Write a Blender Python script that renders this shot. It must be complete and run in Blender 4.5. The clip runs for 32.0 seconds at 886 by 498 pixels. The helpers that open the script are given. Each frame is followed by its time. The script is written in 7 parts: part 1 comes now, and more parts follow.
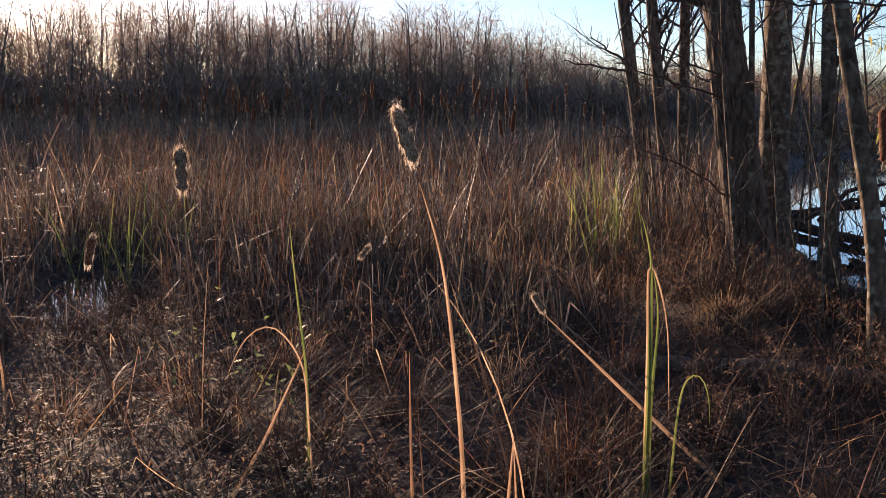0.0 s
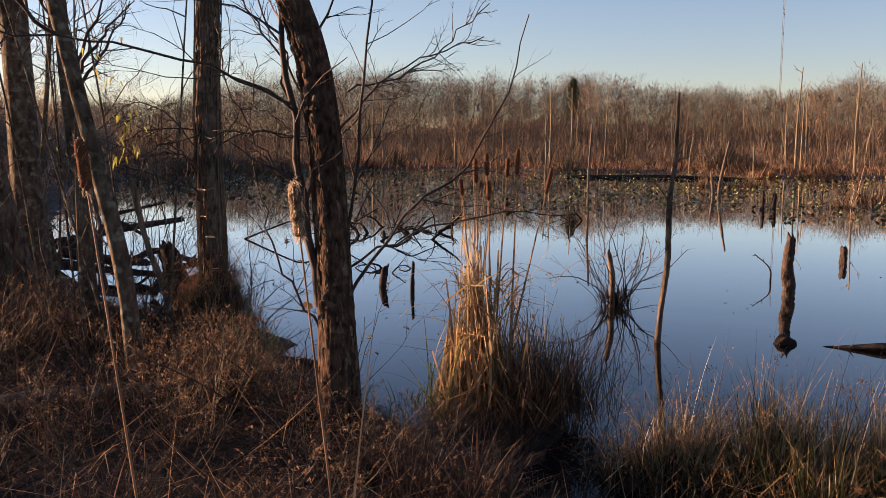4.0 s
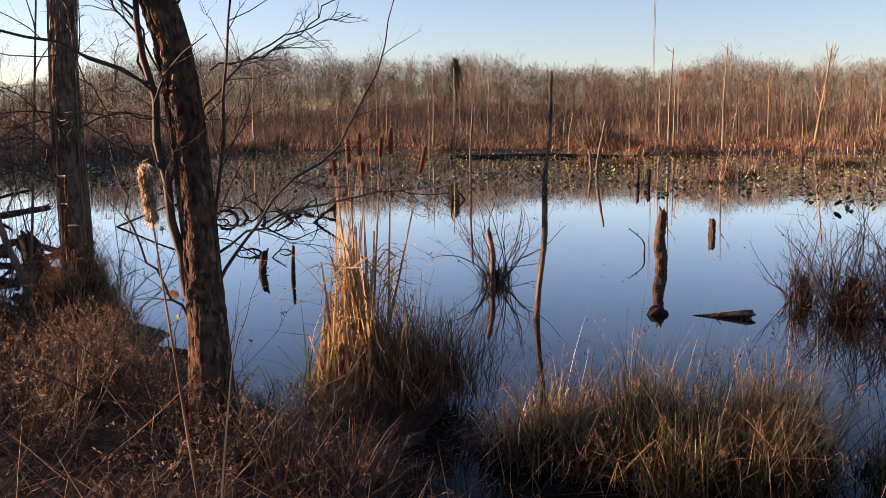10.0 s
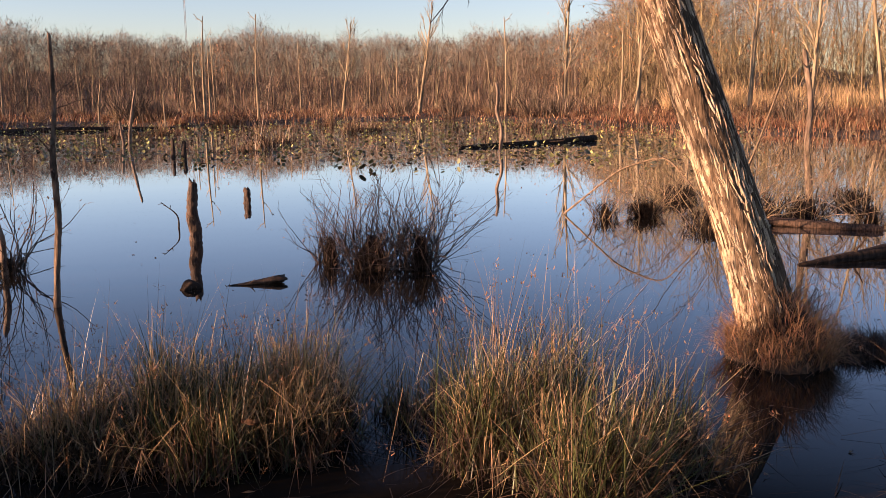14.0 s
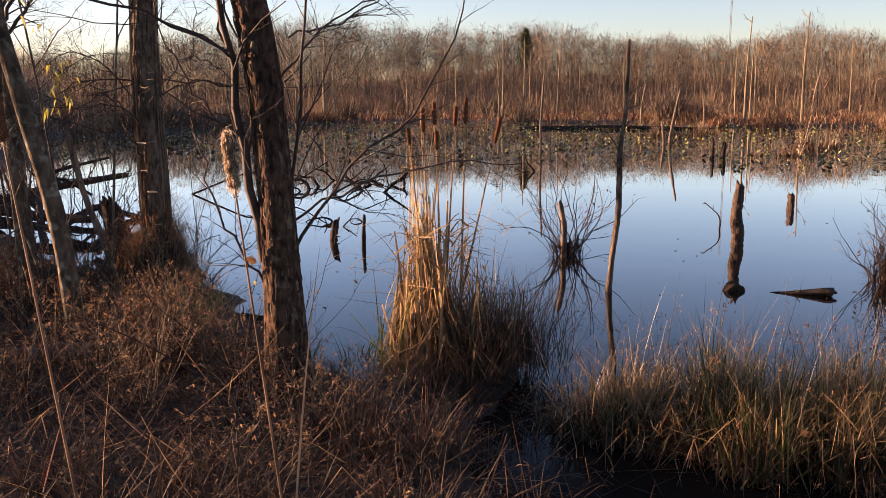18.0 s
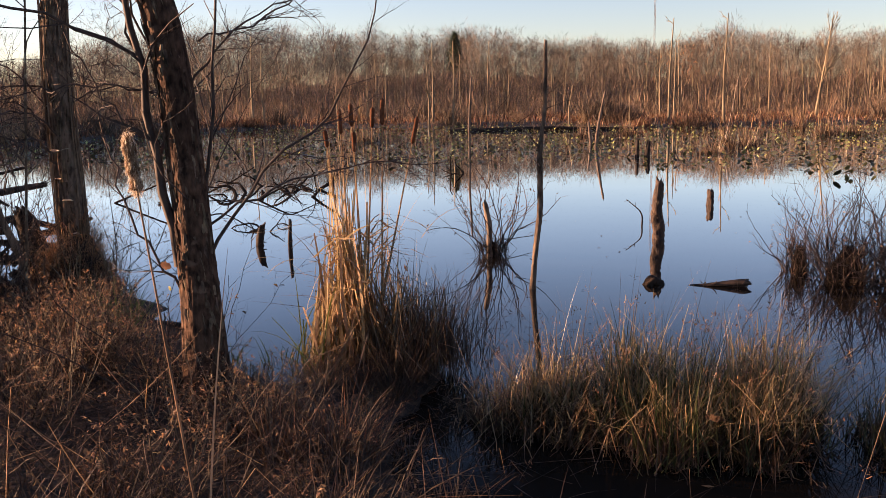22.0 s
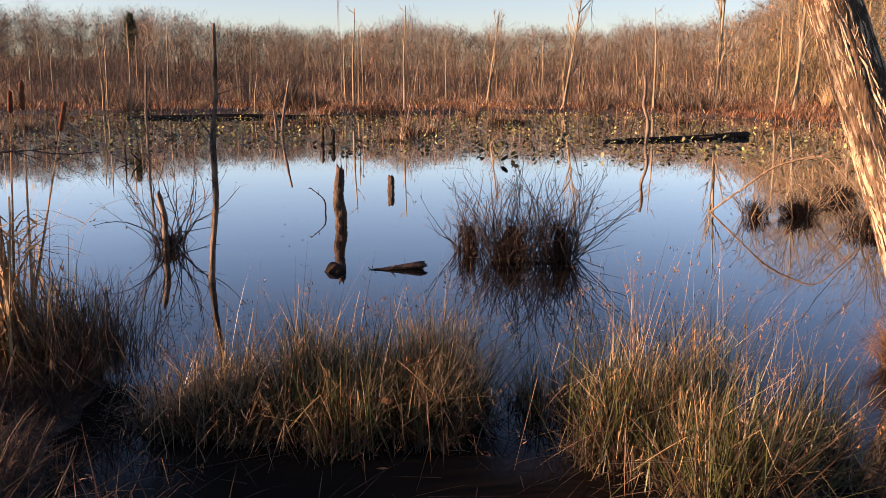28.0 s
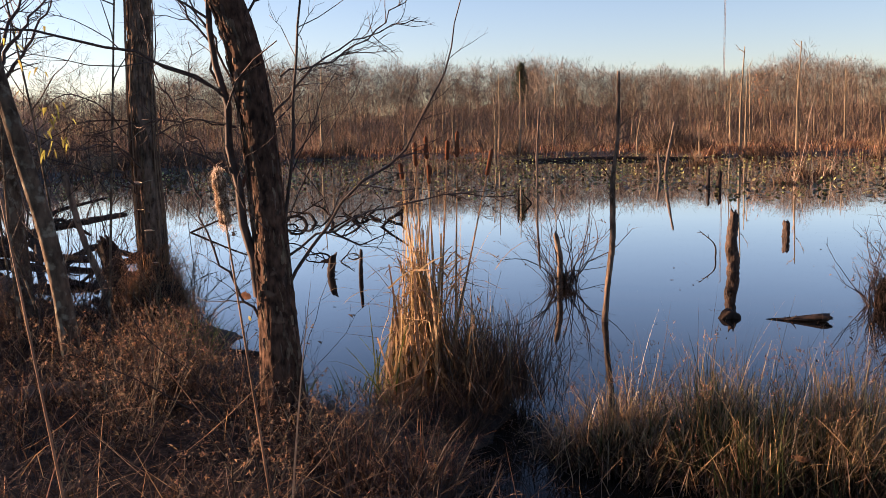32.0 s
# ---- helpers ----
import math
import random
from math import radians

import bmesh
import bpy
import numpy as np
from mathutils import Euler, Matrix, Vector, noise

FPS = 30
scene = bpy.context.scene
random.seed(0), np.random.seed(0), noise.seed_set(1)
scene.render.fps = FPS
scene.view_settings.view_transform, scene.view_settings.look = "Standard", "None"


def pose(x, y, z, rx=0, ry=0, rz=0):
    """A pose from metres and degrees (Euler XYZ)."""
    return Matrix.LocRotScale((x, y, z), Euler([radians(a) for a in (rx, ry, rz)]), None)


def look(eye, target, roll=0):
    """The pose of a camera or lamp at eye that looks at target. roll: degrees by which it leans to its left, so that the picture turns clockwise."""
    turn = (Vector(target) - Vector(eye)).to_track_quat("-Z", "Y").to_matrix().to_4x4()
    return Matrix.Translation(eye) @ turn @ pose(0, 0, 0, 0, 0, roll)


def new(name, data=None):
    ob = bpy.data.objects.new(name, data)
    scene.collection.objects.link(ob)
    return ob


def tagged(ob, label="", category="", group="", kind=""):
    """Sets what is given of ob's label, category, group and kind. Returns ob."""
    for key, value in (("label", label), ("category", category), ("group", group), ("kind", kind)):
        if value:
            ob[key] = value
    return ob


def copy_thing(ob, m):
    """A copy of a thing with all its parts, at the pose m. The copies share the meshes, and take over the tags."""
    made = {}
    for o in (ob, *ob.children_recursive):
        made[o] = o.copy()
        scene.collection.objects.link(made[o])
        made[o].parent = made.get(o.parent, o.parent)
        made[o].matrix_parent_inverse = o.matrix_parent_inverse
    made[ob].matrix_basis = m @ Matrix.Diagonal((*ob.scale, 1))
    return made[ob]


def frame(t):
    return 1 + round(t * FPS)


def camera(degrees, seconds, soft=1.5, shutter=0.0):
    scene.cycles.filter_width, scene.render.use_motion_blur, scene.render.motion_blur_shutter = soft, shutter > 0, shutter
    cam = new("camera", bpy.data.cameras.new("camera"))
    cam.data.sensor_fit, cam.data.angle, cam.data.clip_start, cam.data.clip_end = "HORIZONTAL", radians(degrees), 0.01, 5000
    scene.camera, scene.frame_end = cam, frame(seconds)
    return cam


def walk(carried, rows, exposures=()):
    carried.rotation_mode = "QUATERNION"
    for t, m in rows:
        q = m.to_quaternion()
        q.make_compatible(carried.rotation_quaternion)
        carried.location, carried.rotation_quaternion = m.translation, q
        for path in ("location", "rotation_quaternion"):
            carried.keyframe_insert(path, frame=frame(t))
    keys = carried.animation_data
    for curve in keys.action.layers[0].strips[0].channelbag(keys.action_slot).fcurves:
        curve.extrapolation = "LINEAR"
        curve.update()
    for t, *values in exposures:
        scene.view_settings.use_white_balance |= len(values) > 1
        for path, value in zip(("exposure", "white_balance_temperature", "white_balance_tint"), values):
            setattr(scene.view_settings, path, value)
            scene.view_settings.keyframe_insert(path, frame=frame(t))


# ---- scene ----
cam = camera(52.8, 32.0, 0.7)
METRES, EYE, TILT, LEAN, TURN = 2.0, 1.8, -8.7, -0.5, 0.0
ROWS = [
    (0.0, 0.0, 0.0, 0.0, 0.0, 0.0, -0.0),
    (0.5, -0.0074, 0.0064, 0.0029, -4.96, -0.11, 1.38),
    (1.0, 0.004, 0.0004, 0.0058, -10.56, -0.26, 2.5),
    (1.5, 0.0179, -0.0206, -0.0008, -16.41, -0.21, 3.22),
    (2.0, 0.0269, -0.0402, -0.0072, -21.29, -0.57, 3.81),
    (2.5, 0.0399, -0.057, -0.008, -26.43, -0.9, 4.3),
    (3.0, 0.048, -0.0673, -0.0089, -32.34, -0.76, 4.75),
    (3.5, 0.0624, -0.0768, -0.0075, -38.4, -0.48, 5.47),
    (4.0, 0.0726, -0.0955, -0.0087, -43.72, -0.76, 6.06),
    (4.5, 0.0839, -0.1052, -0.013, -48.18, -1.58, 6.48),
    (6.5, 0.0963, -0.1044, -0.0126, -49.18, -1.88, 7.53),
    (7.0, 0.0952, -0.1044, -0.0141, -49.08, -2.27, 7.55),
    (7.5, 0.0964, -0.1026, -0.0138, -48.82, -2.17, 7.66),
    (8.0, 0.0977, -0.1003, -0.0135, -48.17, -1.91, 7.4),
    (8.5, 0.0873, -0.1002, -0.0134, -46.36, -1.75, 7.04),
    (9.0, 0.0873, -0.1006, -0.0134, -45.54, -1.81, 7.02),
    (9.5, 0.0932, -0.1016, -0.0152, -46.89, -2.03, 7.02),
    (10.0, 0.1219, -0.1021, -0.0163, -51.01, -2.81, 7.46),
    (10.5, 0.1579, -0.1021, -0.0171, -56.32, -3.85, 8.42),
    (11.0, 0.1755, -0.1062, -0.0176, -61.6, -4.76, 8.47),
    (11.5, 0.1877, -0.1133, -0.0212, -66.67, -5.83, 7.7),
    (12.0, 0.2086, -0.1261, -0.031, -72.78, -7.05, 7.41),
    (12.5, 0.2258, -0.1492, -0.0343, -79.19, -8.04, 8.16),
    (13.0, 0.2392, -0.1709, -0.0436, -84.71, -9.02, 8.3),
    (13.5, 0.2391, -0.1706, -0.0388, -84.73, -9.19, 8.71),
    (14.0, 0.2242, -0.153, -0.0354, -79.95, -8.96, 9.29),
    (14.5, 0.2055, -0.1361, -0.0302, -74.04, -8.57, 8.91),
    (15.0, 0.195, -0.1181, -0.0289, -68.26, -7.98, 8.1),
    (15.5, 0.182, -0.1059, -0.0272, -63.65, -6.93, 7.7),
    (17.5, 0.1298, -0.0734, -0.0182, -49.11, -4.58, 6.72),
    (18.0, 0.1206, -0.0736, -0.0177, -46.67, -4.1, 6.81),
    (18.5, 0.106, -0.0735, -0.0185, -43.38, -3.16, 6.35),
    (19.0, 0.087, -0.0703, -0.0205, -39.32, -2.23, 5.49),
    (19.5, 0.0762, -0.0715, -0.0189, -35.91, -1.48, 5.16),
    (20.0, 0.0668, -0.0762, -0.02, -33.09, -0.81, 5.13),
    (20.5, 0.0719, -0.0827, -0.0235, -33.73, -1.12, 5.94),
    (21.0, 0.1095, -0.1073, -0.0305, -41.02, -2.41, 7.15),
    (21.5, 0.1282, -0.1235, -0.0328, -47.8, -3.5, 7.71),
    (22.0, 0.1365, -0.1211, -0.0338, -50.96, -4.42, 7.98),
    (22.5, 0.1528, -0.1262, -0.0352, -53.76, -4.93, 8.11),
    (23.0, 0.1605, -0.1276, -0.0328, -57.9, -4.94, 8.42),
    (23.5, 0.1684, -0.1334, -0.0331, -62.04, -5.22, 8.44),
    (24.0, 0.1751, -0.1314, -0.035, -64.13, -5.99, 8.15),
    (24.5, 0.1831, -0.1315, -0.0357, -65.16, -6.72, 7.95),
    (25.0, 0.1919, -0.1379, -0.0389, -66.26, -6.74, 8.29),
    (25.5, 0.2057, -0.155, -0.0385, -68.8, -6.47, 9.07),
    (27.5, 0.2239, -0.1723, -0.0398, -76.12, -7.81, 8.87),
    (28.0, 0.2144, -0.1507, -0.0441, -70.73, -8.02, 8.34),
    (28.5, 0.1914, -0.1312, -0.0384, -64.61, -7.2, 8.07),
    (29.0, 0.1763, -0.1208, -0.0351, -59.28, -5.86, 7.72),
    (29.5, 0.1581, -0.1097, -0.0342, -52.17, -4.13, 7.62),
    (30.0, 0.1153, -0.109, -0.0289, -43.94, -2.38, 7.22),
    (30.5, 0.0961, -0.1095, -0.0285, -40.92, -1.25, 6.74),
    (31.0, 0.0933, -0.1086, -0.0263, -41.33, -0.56, 6.99),
    (31.5, 0.0944, -0.1111, -0.025, -43.92, -1.0, 7.5),
    (32.0, 0.1176, -0.102, -0.0234, -46.73, -1.93, 7.87),
]
walk(cam, [(t, pose(0, 0, EYE, TILT, LEAN, TURN) @ pose(METRES * x, METRES * y, METRES * z, 90 + pitch, roll, yaw)) for t, x, y, z, yaw, pitch, roll in ROWS],
     [(0.0, 1.85, 5600, 24), (1.0, 2.0, 6450, 31), (2.0, 1.95, 7350, 37), (3.0, 2.0, 7300, 37), (4.0, 1.8, 6600, 32), (9.0, 2.1, 6350, 33), (13.0, 2.0, 6450, 35), (15.0, 2.1, 6450, 35), (18.0, 2.2, 6750, 35), (19.0, 2.27, 6900, 35), (20.0, 2.15, 6850, 35),
      (23.0, 2.16, 6600, 35), (28.0, 2.1, 6450, 35), (30.0, 2.3, 6650, 34), (32.0, 2.1, 6350, 33)])

# ---- light ----
SUN_AZ, SUN_EL = 28.0, 8.7   # degrees to the left of +y, and up
world = bpy.data.worlds.new("sky")
scene.world = world
world.use_nodes = True
wn = world.node_tree.nodes
sky = wn.new("ShaderNodeTexSky")
sky.sky_type, sky.sun_disc = "NISHITA", False
sky.sun_elevation, sky.sun_rotation = radians(SUN_EL), radians(-SUN_AZ)
sky.air_density, sky.dust_density, sky.ozone_density = 0.95, 0.3, 2.0
wn["Background"].inputs["Strength"].default_value = 0.056
world.node_tree.links.new(sky.outputs[0], wn["Background"].inputs["Color"])
sun = new("sun", bpy.data.lights.new("sun", "SUN"))
sun.data.energy, sun.data.angle, sun.data.color = 5.0, radians(0.6), (1.0, 0.66, 0.36)
sun.matrix_world = look((0, 0, 0), (math.sin(radians(SUN_AZ)), -math.cos(radians(SUN_AZ)), -math.tan(radians(SUN_EL))))
sun.location = (-20, 45, 12)


# ---- materials ----
def mat(name, c1, c2, scale=(4, 4, 4), bump=0.0, rough=0.8, island=0.0, clear=0.0, big=0.35, c3=None, spots=0.6, warp=0.0, gloss=0.3, patch=0.9):
    """Two colours by fine noise, light and dark patches by coarse noise, spots of c3, a spread from piece to piece, and light let through."""
    m = bpy.data.materials.new(name)
    m.use_nodes = True
    t = m.node_tree
    n, link = t.nodes, t.links.new
    bsdf, out = n["Principled BSDF"], n["Material Output"]
    co, mp = n.new("ShaderNodeTexCoord"), n.new("ShaderNodeMapping")
    mp.inputs["Scale"].default_value = scale
    link(co.outputs["Object"], mp.inputs["Vector"])
    fine = n.new("ShaderNodeTexNoise")
    fine.inputs["Scale"].default_value, fine.inputs["Detail"].default_value, fine.inputs["Distortion"].default_value = 1.0, 6.0, warp
    link(mp.outputs[0], fine.inputs["Vector"])
    ramp = n.new("ShaderNodeValToRGB")
    ramp.color_ramp.elements[0].position, ramp.color_ramp.elements[1].position = 0.33, 0.67
    ramp.color_ramp.elements[0].color, ramp.color_ramp.elements[1].color = (*c1, 1), (*c2, 1)
    link(fine.outputs["Fac"], ramp.inputs["Fac"])
    col = ramp.outputs["Color"]
    if c3:
        sp, spr, mx = n.new("ShaderNodeTexNoise"), n.new("ShaderNodeValToRGB"), n.new("ShaderNodeMix")
        sp.inputs["Scale"].default_value, sp.inputs["Detail"].default_value = 15.0, 6.0
        link(co.outputs["Object"], sp.inputs["Vector"])
        spr.color_ramp.elements[0].position, spr.color_ramp.elements[1].position = spots - 0.06, spots + 0.06
        link(sp.outputs["Fac"], spr.inputs["Fac"])
        mx.data_type = "RGBA"
        link(spr.outputs["Color"], mx.inputs["Factor"])
        link(col, mx.inputs["A"])
        mx.inputs["B"].default_value = (*c3, 1)
        col = mx.outputs["Result"]
    hsv = n.new("ShaderNodeHueSaturation")
    link(col, hsv.inputs["Color"])
    coarse, rng_ = n.new("ShaderNodeTexNoise"), n.new("ShaderNodeMapRange")
    coarse.inputs["Scale"].default_value, coarse.inputs["Detail"].default_value = patch, 3.0
    link(co.outputs["Object"], coarse.inputs["Vector"])
    rng_.inputs["From Min"].default_value, rng_.inputs["From Max"].default_value = 0.3, 0.7
    rng_.inputs["To Min"].default_value, rng_.inputs["To Max"].default_value = 1 - big, 1 + big
    link(coarse.outputs["Fac"], rng_.inputs["Value"])
    value = rng_.outputs[0]
    if island:
        geo, ir, mul = n.new("ShaderNodeNewGeometry"), n.new("ShaderNodeMapRange"), n.new("ShaderNodeMath")
        ir.inputs["To Min"].default_value, ir.inputs["To Max"].default_value = 1 - island, 1 + island
        link(geo.outputs["Random Per Island"], ir.inputs["Value"])
        mul.operation = "MULTIPLY"
        link(ir.outputs[0], mul.inputs[0])
        link(value, mul.inputs[1])
        value = mul.outputs[0]
        hr = n.new("ShaderNodeMapRange")
        hr.inputs["To Min"].default_value, hr.inputs["To Max"].default_value = 0.485, 0.52
        wob = n.new("ShaderNodeMath")
        wob.operation = "FRACT"
        tim = n.new("ShaderNodeMath")
        tim.operation, tim.inputs[1].default_value = "MULTIPLY", 7.31
        link(geo.outputs["Random Per Island"], tim.inputs[0])
        link(tim.outputs[0], wob.inputs[0])
        link(wob.outputs[0], hr.inputs["Value"])
        link(hr.outputs[0], hsv.inputs["Hue"])
    link(value, hsv.inputs["Value"])
    link(hsv.outputs[0], bsdf.inputs["Base Color"])
    bsdf.inputs["Roughness"].default_value = rough
    bsdf.inputs["Specular IOR Level"].default_value = gloss
    if bump:
        b = n.new("ShaderNodeBump")
        b.inputs["Strength"].default_value, b.inputs["Distance"].default_value = 1.0, bump
        link(fine.outputs["Fac"], b.inputs["Height"])
        link(b.outputs[0], bsdf.inputs["Normal"])
    if clear:
        tr, mx = n.new("ShaderNodeBsdfTranslucent"), n.new("ShaderNodeMixShader")
        link(hsv.outputs[0], tr.inputs["Color"])
        mx.inputs[0].default_value = clear
        link(bsdf.outputs[0], mx.inputs[1])
        link(tr.outputs[0], mx.inputs[2])
        link(mx.outputs[0], out.inputs["Surface"])
    return m


BARK_DARK = mat("dark_bark", (0.04, 0.029, 0.021), (0.19, 0.138, 0.1), (26, 26, 9), 0.014, 0.95, c3=(0.12, 0.11, 0.08), spots=0.66, gloss=0.1)
BARK_LICHEN = mat("lichen_bark", (0.04, 0.03, 0.021), (0.14, 0.106, 0.074), (22, 22, 10), 0.012, 0.95, c3=(0.2, 0.185, 0.135), spots=0.58, gloss=0.1)
BARK_BROWN = mat("flaking_brown_bark", (0.018, 0.011, 0.008), (0.105, 0.06, 0.039), (34, 34, 16), 0.018, 0.95, c3=(0.14, 0.092, 0.064), spots=0.66, gloss=0.1)
BARK_PALE = mat("furrowed_pale_bark", (0.22, 0.17, 0.115), (0.5, 0.395, 0.275), (60, 60, 22), 0.008, 0.95, island=0.22, big=0.15, gloss=0.1)
BARK_CRACK = mat("dark_bark_furrow", (0.04, 0.028, 0.018), (0.15, 0.105, 0.068), (60, 60, 16), 0.01, 0.95, gloss=0.1)
BARK_FLAKE = mat("loose_brown_bark_flake", (0.035, 0.025, 0.018), (0.16, 0.112, 0.077), (30, 30, 16), 0.006, 0.95, island=0.45, gloss=0.1)
TWIG = mat("twig_bark", (0.03, 0.02, 0.016), (0.08, 0.056, 0.043), (30, 30, 10), 0.0, 0.8)
TWIG_GREY = mat("grey_twig_bark", (0.085, 0.062, 0.039), (0.225, 0.164, 0.1), (20, 20, 8), 0.0, 0.85, island=0.3)
DEADWOOD = mat("weathered_dead_wood", (0.06, 0.042, 0.03), (0.21, 0.155, 0.11), (24, 24, 4), 0.006, 0.85)
WETWOOD = mat("wet_dark_wood", (0.012, 0.009, 0.007), (0.052, 0.037, 0.028), (22, 22, 6), 0.008, 0.8, gloss=0.15)
BLACKWOOD = mat("blackened_wet_wood", (0.006, 0.0045, 0.0035), (0.035, 0.024, 0.017), (22, 22, 6), 0.012, 0.85, gloss=0.12)
# rotten wood, darkened in its colour for the backlit look
STUMPWOOD = mat("backlit_rotten_stump_wood", (0.009, 0.006, 0.0045), (0.085, 0.052, 0.034), (45, 45, 7), 0.015, 0.8)
REED = mat("dry_reed_leaf", (0.24, 0.155, 0.085), (0.49, 0.34, 0.2), (9, 9, 3), 0.0, 0.6, island=0.45, clear=0.48)
REED_MARSH = mat("brown_cattail_leaf", (0.06, 0.045, 0.033), (0.235, 0.175, 0.122), (9, 9, 3), 0.0, 0.6, island=0.65, clear=0.25)
REED_RED = mat("russet_marsh_grass", (0.07, 0.034, 0.02), (0.22, 0.108, 0.056), (3, 3, 2), 0.0, 0.7, island=0.5, clear=0.3)
REED_GOLD = mat("golden_reed", (0.32, 0.215, 0.11), (0.55, 0.4, 0.225), (3, 3, 1), 0.0, 0.65, island=0.35, clear=0.45)
REED_GREEN = mat("yellow_green_reed_leaf", (0.085, 0.125, 0.03), (0.22, 0.24, 0.065), (9, 9, 2), 0.0, 0.5, island=0.35, clear=0.45)
RUSH_GREEN = mat("green_rush_blade", (0.014, 0.021, 0.0075), (0.072, 0.083, 0.027), (10, 10, 3), 0.0, 0.45, island=0.6, clear=0.12)
RUSH_DRY = mat("straw_rush_blade", (0.075, 0.046, 0.027), (0.35, 0.228, 0.125), (10, 10, 3), 0.0, 0.45, island=0.5, clear=0.3, gloss=0.5)
# dead bank grass in two tones: THATCH darkened for shade, SHAG brighter for sun
THATCH = mat("shade_darkened_grass", (0.021, 0.0128, 0.0085), (0.1, 0.061, 0.039), (12, 12, 6), 0.0, 0.75, island=0.5, clear=0.2)
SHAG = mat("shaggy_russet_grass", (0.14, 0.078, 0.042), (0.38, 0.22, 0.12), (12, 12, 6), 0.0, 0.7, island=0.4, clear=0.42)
HEAD = mat("brown_cattail_velvet", (0.1, 0.04, 0.022), (0.19, 0.08, 0.04), (60, 60, 40), 0.002, 0.95, gloss=0.05)
TAN_HEAD = mat("weathered_tan_seed_head", (0.1, 0.06, 0.036), (0.32, 0.215, 0.135), (60, 60, 60), 0.006, 1.0, gloss=0.0)
FLUFF = mat("pale_seed_fluff", (0.58, 0.46, 0.34), (0.82, 0.71, 0.57), (50, 50, 50), 0.004, 1.0, island=0.3, clear=0.65, gloss=0.0)
SEEDS = mat("rusty_seed_head", (0.2, 0.09, 0.045), (0.36, 0.19, 0.1), (40, 40, 40), 0.0, 0.9, island=0.3, clear=0.2)
LEAF_DRY = mat("fallen_brown_leaf", (0.075, 0.04, 0.022), (0.21, 0.12, 0.064), (20, 20, 20), 0.0, 0.75, island=0.5, clear=0.25)
# pale tan: the low sun's rim light put into the leaf colour
LEAF_TAN = mat("rim_lit_tan_leaf", (0.24, 0.17, 0.1), (0.48, 0.37, 0.24), (20, 20, 20), 0.0, 0.7, island=0.5, clear=0.4)
LEAF_YELLOW = mat("yellow_leaf", (0.22, 0.21, 0.045), (0.4, 0.36, 0.09), (15, 15, 15), 0.0, 0.6, island=0.3, clear=0.5)
LEAF_GREEN = mat("small_green_leaf", (0.14, 0.17, 0.05), (0.3, 0.33, 0.12), (15, 15, 15), 0.0, 0.6, island=0.35, clear=0.45)
PAD = mat("lily_pad", (0.03, 0.033, 0.015), (0.12, 0.12, 0.05), (3, 3, 3), 0.0, 0.45, island=0.6)
PAD_YELLOW = mat("yellowed_lily_pad", (0.17, 0.18, 0.05), (0.4, 0.39, 0.13), (3, 3, 3), 0.0, 0.5, island=0.4)
FARTWIG = mat("far_woods_bark", (0.064, 0.048, 0.035), (0.156, 0.119, 0.086), (0.4, 0.4, 0.2), 0.0, 0.9, island=0.45, big=0.45, patch=0.16)
FARTRUNK = mat("far_trunk_bark", (0.085, 0.066, 0.05), (0.21, 0.165, 0.122), (0.4, 0.4, 0.2), 0.0, 0.9, island=0.5, big=0.3)
# FARTWIG's bark again, with the golden low sun mixed into its colour
TALLTWIG = mat("sun_tinted_woods_bark", (0.075, 0.057, 0.031), (0.19, 0.146, 0.08), (0.4, 0.4, 0.2), 0.0, 0.9, island=0.45, big=0.3)
FARPALE = mat("far_pale_trunk", (0.11, 0.088, 0.054), (0.27, 0.215, 0.13), (2, 2, 0.6), 0.0, 0.9, island=0.3)
RUSTLEAF = mat("far_rusty_foliage", (0.22, 0.1, 0.04), (0.36, 0.18, 0.08), (1, 1, 1), 0.0, 0.8, island=0.4, clear=0.3)
# lighter than FARTWIG: haze and glow before the sun put into the colour
SUNTWIG = mat("haze_lightened_twigs", (0.16, 0.115, 0.085), (0.32, 0.235, 0.18), (0.4, 0.4, 0.2), 0.0, 0.9, island=0.4, big=0.35, patch=0.12, clear=0.5)
SCRUB = mat("brown_marsh_scrub", (0.13, 0.088, 0.058), (0.31, 0.212, 0.14), (0.6, 0.6, 0.4), 0.0, 0.85, island=0.45, big=0.4, patch=0.2, clear=0.35)
LITTER = mat("woodland_leaf_litter", (0.07, 0.054, 0.038), (0.175, 0.134, 0.092), (0.5, 0.5, 0.8), 0.3, 0.95, big=0.45, patch=0.1)
PINE = mat("pine_needles", (0.025, 0.036, 0.016), (0.06, 0.075, 0.035), (3, 3, 3), 0.0, 0.7, island=0.4)
STEEL = mat("painted_mast_steel", (0.09, 0.08, 0.085), (0.13, 0.12, 0.12), (1, 1, 0.1), 0.0, 0.5)
SOIL = mat("leaf_littered_mud", (0.012, 0.008, 0.006), (0.04, 0.027, 0.018), (7, 7, 7), 0.03, 0.9, c3=(0.12, 0.075, 0.045), spots=0.6)

WATER = bpy.data.materials.new("dark_still_water")
WATER.use_nodes = True
wt = WATER.node_tree
wb = wt.nodes["Principled BSDF"]
wb.inputs["Base Color"].default_value = (0.012, 0.01, 0.008, 1)
wb.inputs["Roughness"].default_value, wb.inputs["Specular IOR Level"].default_value = 0.5, 0.0
wg, wf, wp, wm = (wt.nodes.new("ShaderNode" + kind) for kind in ("BsdfGlossy", "Fresnel", "Math", "MixShader"))
wg.inputs["Color"].default_value = (0.91, 0.945, 1.0, 1)
wg.inputs["Roughness"].default_value, wf.inputs["IOR"].default_value = 0.012, 1.33
